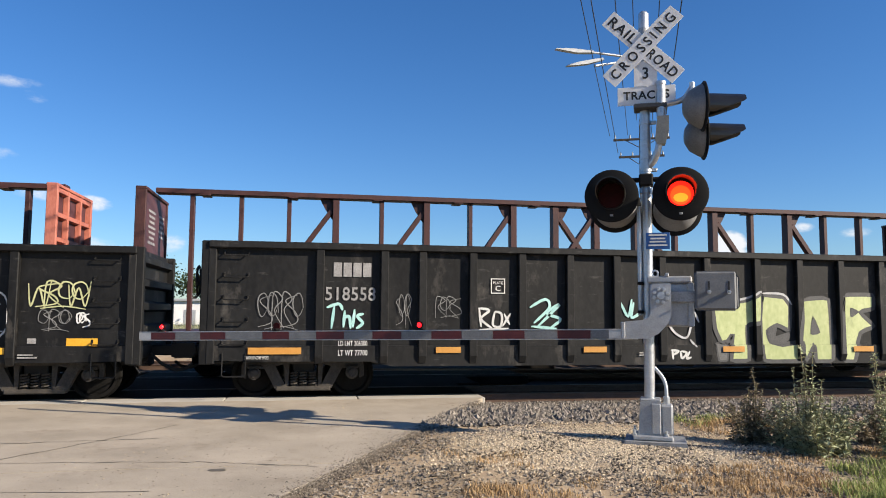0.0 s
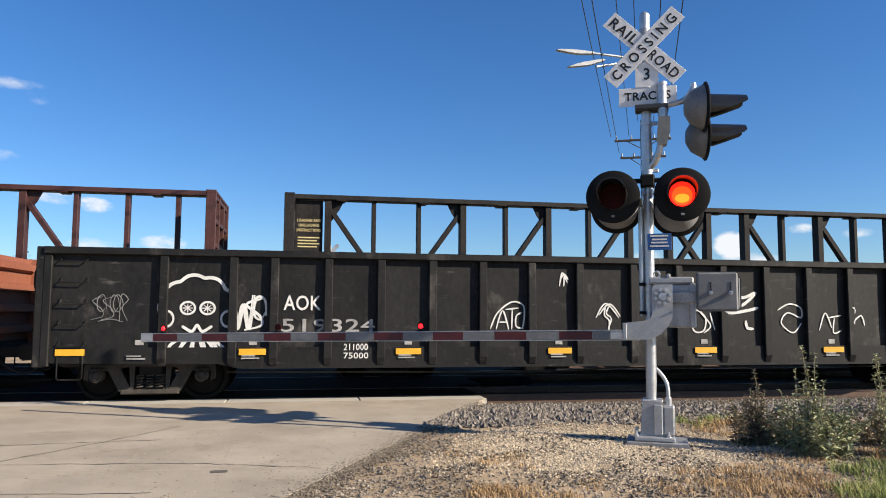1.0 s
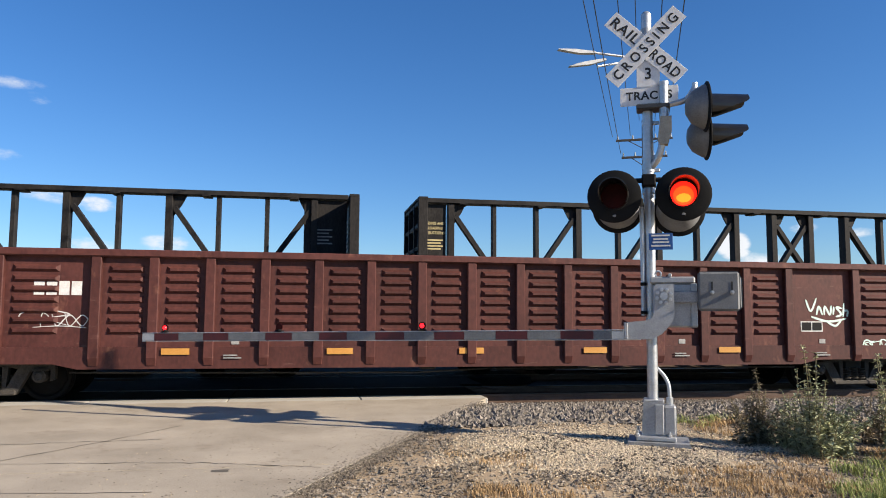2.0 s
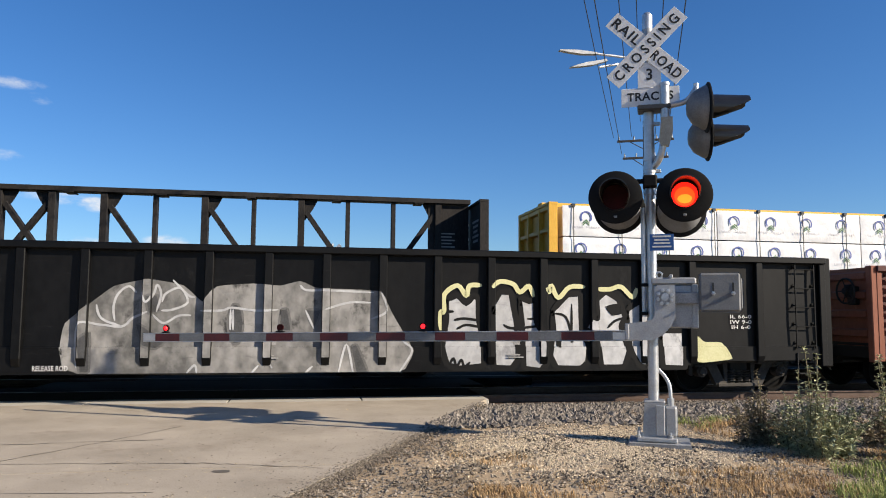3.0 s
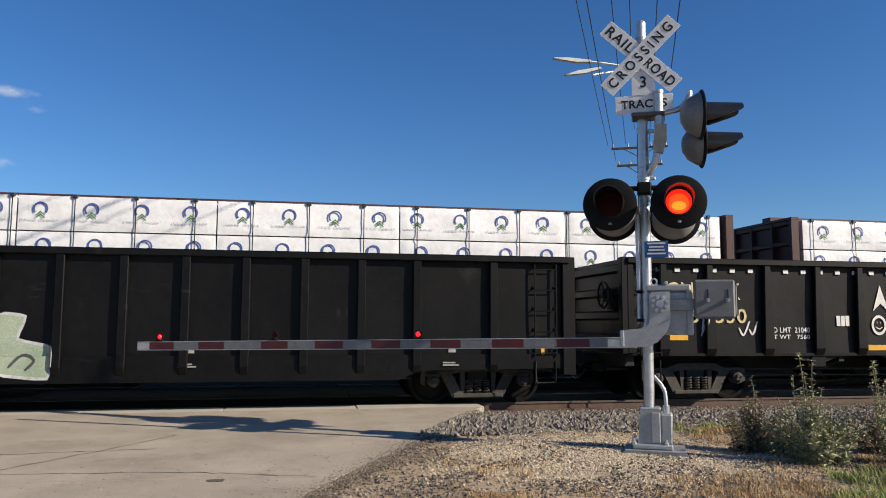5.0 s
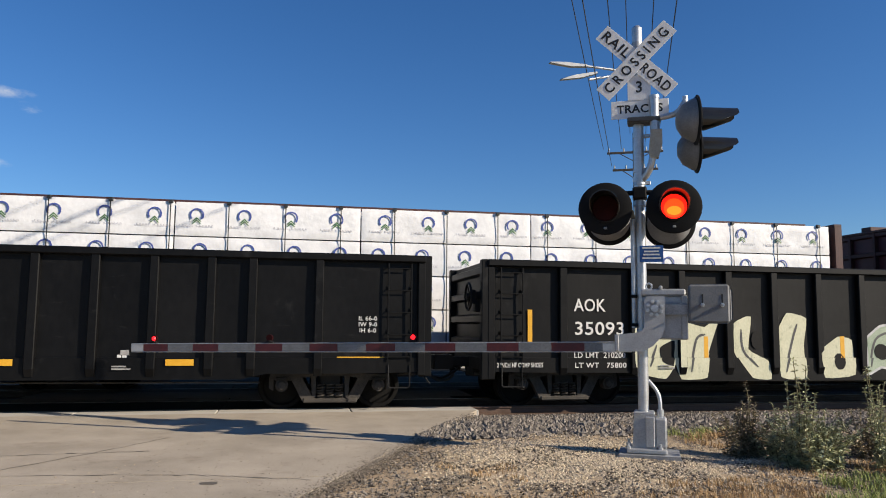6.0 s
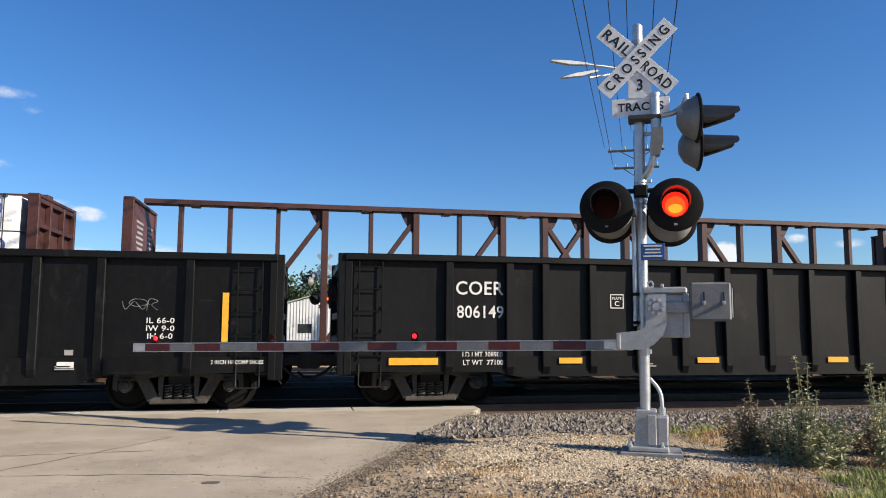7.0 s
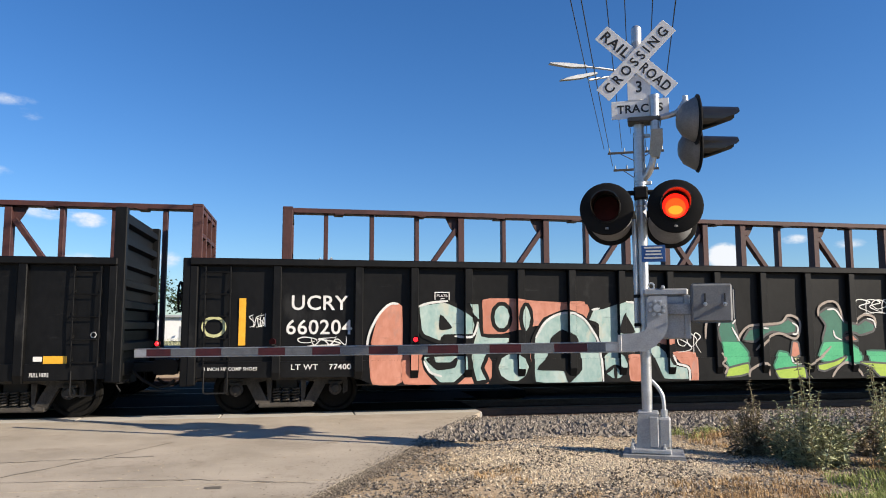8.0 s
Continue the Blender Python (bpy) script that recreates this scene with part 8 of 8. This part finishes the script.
def tufts(name, material, label, centres, blades, height, seed, spread=0.16):
    """Grass tufts: curved tapering blades, all in one mesh."""
    rnd = random.Random(seed)
    g = Geo()
    for cx, cy in centres:
        z0 = lie(cx, cy)
        for _ in range(blades):
            a, q = rnd.uniform(0, 6.283), rnd.uniform(0, 6.283)
            r = spread * rnd.random() ** 0.6
            x, y, h = cx + r * math.cos(q), cy + r * math.sin(q), height * rnd.uniform(0.45, 1.15)
            lean = rnd.uniform(0.15, 0.75) * h
            w = rnd.uniform(0.0025, 0.005)
            dx, dy = math.cos(a), math.sin(a)
            px, py = -dy * w, dx * w
            v = []
            for u, k in ((0, 1), (0.5, 0.8), (1, 0.1)):
                c = (x + dx * lean * u * u, y + dy * lean * u * u, z0 + h * u * (1 - 0.25 * u))
                v += [(c[0] - px * k, c[1] - py * k, c[2]), (c[0] + px * k, c[1] + py * k, c[2])]
            g.add(v, [(0, 1, 3, 2), (2, 3, 5, 4)])
    me = bpy.data.meshes.new(name)
    me.from_pydata(g.v, [], g.f)
    me.materials.append(material)
    return tagged(new(name, me), label, "grass", kind="stuff")


rnd = random.Random(8)


def field_of(n, x0, x1, y0, y1):
    return [(rnd.uniform(x0, x1), rnd.uniform(y0, y1)) for _ in range(n)]


tufts("dry_grass", DRY_GRASS, "dry straw-coloured grass on the gravel", field_of(26, 1.45, 2.35, 6.0, 6.75) + field_of(60, 3.75, 5.2, 6.05, 7.3) + field_of(5, 2.27, 3.6, 6.3, 7.0) + field_of(6, 1.61, 2.41, 7.32, 8.68) + field_of(18, 5.0, 6.9, 7.2, 7.9), 46, 0.08, 1)
tufts("green_grass", GREEN_GRASS, "green grass at the edge of the gravel", field_of(30, 4.75, 5.6, 5.5, 6.35) + field_of(56, 5.35, 7.4, 5.9, 7.1) + field_of(8, 5.55, 6.85, 9.53, 10.55), 60, 0.15, 2)
tufts("yellow_grass", DRY_GRASS, "low yellowed grass beside the ballast", field_of(24, 5.46, 6.96, 9.36, 10.47), 50, 0.12, 3)


def weed(x, y, height, stems, seed, leaf, label, wide):
    """A bushy roadside weed: upright stems with many narrow leaves."""
    r = random.Random(seed)
    w = thing("weed_bush", label, "shrub", pose(x, y, lie(x, y)), "roadside weeds")
    gs, gl = Geo(), Geo()
    for _ in range(stems):
        a, o = r.uniform(0, 6.283), wide * r.random() ** 0.7
        bx, by = o * 0.6 * math.cos(a), o * 0.6 * math.sin(a)
        h = height * r.uniform(0.5, 1.0) * (1.05 - 0.35 * o / wide)
        pts = [(bx + o * 0.7 * math.cos(a) * u * u + 0.02 * r.uniform(-1, 1), by + o * 0.7 * math.sin(a) * u * u + 0.02 * r.uniform(-1, 1), h * u) for u in (0, 0.25, 0.5, 0.75, 1)]
        line = smooth_line(pts, 4)
        gs.tube(line, 0.005, 4)
        for k in range(int(96 * h / height) + 20):
            u = r.uniform(0.06, 1.0)
            c = Vector(line[min(int(u * len(line)), len(line) - 1)])
            q = r.uniform(0, 6.283)
            ln = r.uniform(0.045, 0.115) * (1.25 - 0.7 * u)
            tilt = r.uniform(-0.25, 0.95)
            d = Vector((math.cos(q) * math.cos(tilt), math.sin(q) * math.cos(tilt), math.sin(tilt)))
            s = d.cross(Vector((r.uniform(-.3, .3), r.uniform(-.3, .3), 1))).normalized() * ln * 0.19
            mid = c + d * ln * 0.5
            tip = c + d * ln + Vector((0, 0, -ln * 0.25))
            gl.add([c, mid - s, tip, mid + s], [(0, 1, 2), (0, 2, 3)])
    part("stem", gs, STEM, w)
    me = bpy.data.meshes.new("foliage")
    me.from_pydata(gl.v, [], gl.f)
    me.materials.append(leaf)
    part("foliage", me, None, w)
    return w


weed(5.62, 8.66, 0.74, 30, 1, BROWN_LEAF, "browning bushy weed beside the gravel", 0.36)
weed(5.74, 8.74, 1.24, 6, 8, BROWN_LEAF, "tall dried weed stalks with brown seed heads", 0.16)
weed(5.98, 8.40, 0.72, 20, 2, LEAF, "dusty green weed with brown tops", 0.34)
weed(5.86, 7.66, 0.80, 34, 3, LEAF, "broad dusty green weed beside the signal", 0.44)
weed(5.76, 7.74, 1.58, 9, 7, LEAF, "tall thin green weed with seed heads", 0.15)
weed(6.18, 7.84, 0.70, 22, 4, LEAF, "leafy green weed at the gravel edge", 0.26)
weed(6.70, 7.55, 1.40, 12, 5, LEAF, "tall green roadside weed", 0.22)
weed(6.62, 7.00, 0.50, 18, 6, LEAF, "low green weed in the grass", 0.36)
weed(7.10, 8.30, 0.70, 16, 9, BROWN_LEAF, "bushy brown weed at the gravel edge", 0.30)


# ---- far side ----
def tree(x, y, height, seed):
    r = random.Random(seed)
    t = thing("tree", "leafy deciduous tree beyond the tracks", "tree", pose(x, y, 0), "trees beyond the tracks")
    g = Geo().cyl((0, 0, -0.2), (0, 0, height * 0.45), 0.2, 0.13, n=10)
    tips = []
    for k in range(7):
        a = k * 0.9 + r.random()
        e = Vector((math.cos(a) * height * 0.22, math.sin(a) * height * 0.22, height * r.uniform(0.55, 0.85)))
        g.cyl((0, 0, height * r.uniform(0.25, 0.42)), e, 0.08, 0.03, n=6)
        tips.append(e)
    part("trunk", g, BARK, t, smooth=True)
    gl = Geo()
    for k in range(1700):
        c = r.choice(tips) if r.random() < 0.8 else Vector((0, 0, height * 0.65))
        d = Vector((r.gauss(0, 1), r.gauss(0, 1), r.gauss(0, 0.8))) * height * 0.10
        p = c + d
        if p.z < height * 0.18:
            continue
        n1 = Vector((r.uniform(-1, 1), r.uniform(-1, 1), r.uniform(-1, 1))).normalized()
        n2 = n1.cross(Vector((r.uniform(-1, 1), r.uniform(-1, 1), r.uniform(-1, 1)))).normalized()
        s = r.uniform(0.10, 0.24)
        gl.add([p - n1 * s, p + n2 * s * 0.6, p + n1 * s, p - n2 * s * 0.6], [(0, 1, 2), (0, 2, 3)])
    me = bpy.data.meshes.new("crown")
    me.from_pydata(gl.v, [], gl.f)
    me.materials.append(TREE_LEAF)
    part("crown", me, None, t)
    return t


for i, (x, y, h) in enumerate(((-34.7, 103.8, 8.5), (-26.5, 100.4, 7.0), (-20.9, 106.4, 9.0), (-14.6, 102.1, 7.5), (-4.5, 80.8, 6.2), (-0.3, 78.3, 7.2), (2.9, 81.7, 7.8), (7.3, 83.4, 6.8), (-41.5, 100.4, 8), (12.0, 93.6, 6.5))):
    tree(x, y, h, i + 3)


def shed():
    """A white building clad in upright metal ribs, with a shallow gable."""
    s = thing("shed", "white ribbed metal shed with a shallow gable roof", "building", pose(-1.67, 49.4, 0))
    w, d, e, p = 6.4, 7.0, 2.65, 3.35
    part("wall", Geo().prism([(0, 0), (w, 0), (w, e), (w * 0.42, p), (0, e)], 0, d), SHED_ROOF, s)
    n = 32
    for i in range(n):
        x = w * (i + 0.5) / n
        z = e + (p - e) * (x / (w * 0.42) if x < w * 0.42 else (w - x) / (w * 0.58))
        part("siding_rib", Geo().prism([(x - 0.065, 0.05), (x + 0.065, 0.05), (x + 0.065, z - 0.03), (x - 0.065, z - 0.03)], -0.05, 0.0), SHED_WHITE, s)
    for x0, z0, x1, z1 in ((-0.2, e - 0.06, w * 0.42, p + 0.06), (w * 0.42, p + 0.06, w + 0.2, e - 0.06)):
        part("roof", Geo().prism([(x0, z0), (x1, z1), (x1, z1 + 0.08), (x0, z0 + 0.08)], -0.2, d + 0.2), SHED_ROOF, s)
    part("window", Geo().box(1.5, 2.4, -0.06, -0.052, 0.9, 1.5), DARK_GLASS, s)
    return s


def long_building(x, y, w, h):
    b = thing("warehouse", "long low white building beyond the field", "building", pose(x, y, 0))
    part("wall", Geo().box(0, w, 0, 10, 0, h), SHED_WHITE, b)
    part("roof", Geo().prism([(-0.3, h), (w + 0.3, h), (w + 0.3, h + 0.25), (-0.3, h + 0.25)], -0.4, 10.4), SHED_ROOF, b)
    for i in range(int(w / 3)):
        part("door", Geo().box(0.9 + i * 3, 2.2 + i * 3, -0.03, -0.01, 0.0, h * 0.62), SHED_ROOF, b)
    return b


shed()
long_building(-32.6, 88.5, 25, 2.7)
far_scrub = field_of(240, -40.06, 18.94, 51.06, 85.10)
tufts("far_scrub", LEAF, "rough green scrub on the far field", far_scrub, 24, 1.0, 12, 0.8)


# ---- movement ----
NEAR_SPEED, FAR_SPEED = 18.87, -21.06


def motions():
    beats = [0.0, 1.0, 2.0, 3.0, 4.0, 5.0, 6.0, 7.0, 8.0]
    for car in GONDOLAS:
        x = car.location.x
        walk(car, [(t, pose(x + NEAR_SPEED * t, TRACK_Y, 0)) for t in beats])
    for car in FLATS:
        x = car.location.x
        walk(car, [(t, pose(x + FAR_SPEED * t, FAR_TRACK_Y, 0)) for t in beats])
    for w, ax, way in WHEELSETS:
        rate = math.degrees((NEAR_SPEED if way > 0 else FAR_SPEED) / (0.425 if way > 0 else 0.45))
        walk(w, [(i / 30, pose(ax, 0, 0.425, 0, (rate * i / 30) % 360, 0)) for i in range(241)])

    # the lamps change over twice a second, each pair in turn
    swaps = [0.4 + 0.5 * i for i in range(16)]

    def turns(lit_first, place):
        """Half turns at each swap, in three steps of sixty degrees."""
        rows, a = [(0.0, place @ pose(0, 0, 0, 0, 0, 0 if lit_first else 180))], 0 if lit_first else 180
        for s in swaps:
            if s > 7.95:
                break
            rows += [(s, place @ pose(0, 0, 0, 0, 0, a))]
            rows += [(s + 0.0334, place @ pose(0, 0, 0, 0, 0, a + 89)), (s + 0.0667, place @ pose(0, 0, 0, 0, 0, a + 178)), (s + 0.1, place @ pose(0, 0, 0, 0, 0, a + 180))]
            a = (a + 180) % 360
        rows.append((8.0, place @ pose(0, 0, 0, 0, 0, a)))
        return rows

    for ins, phase in FLASHERS:
        walk(ins, turns(phase == 1, pose(0, -0.02, 0)))
    for bulb, x, phase in MARKERS:
        if phase is not None:
            walk(bulb, turns(phase == 1, pose(x, 0.03, 0.135)))


motions()
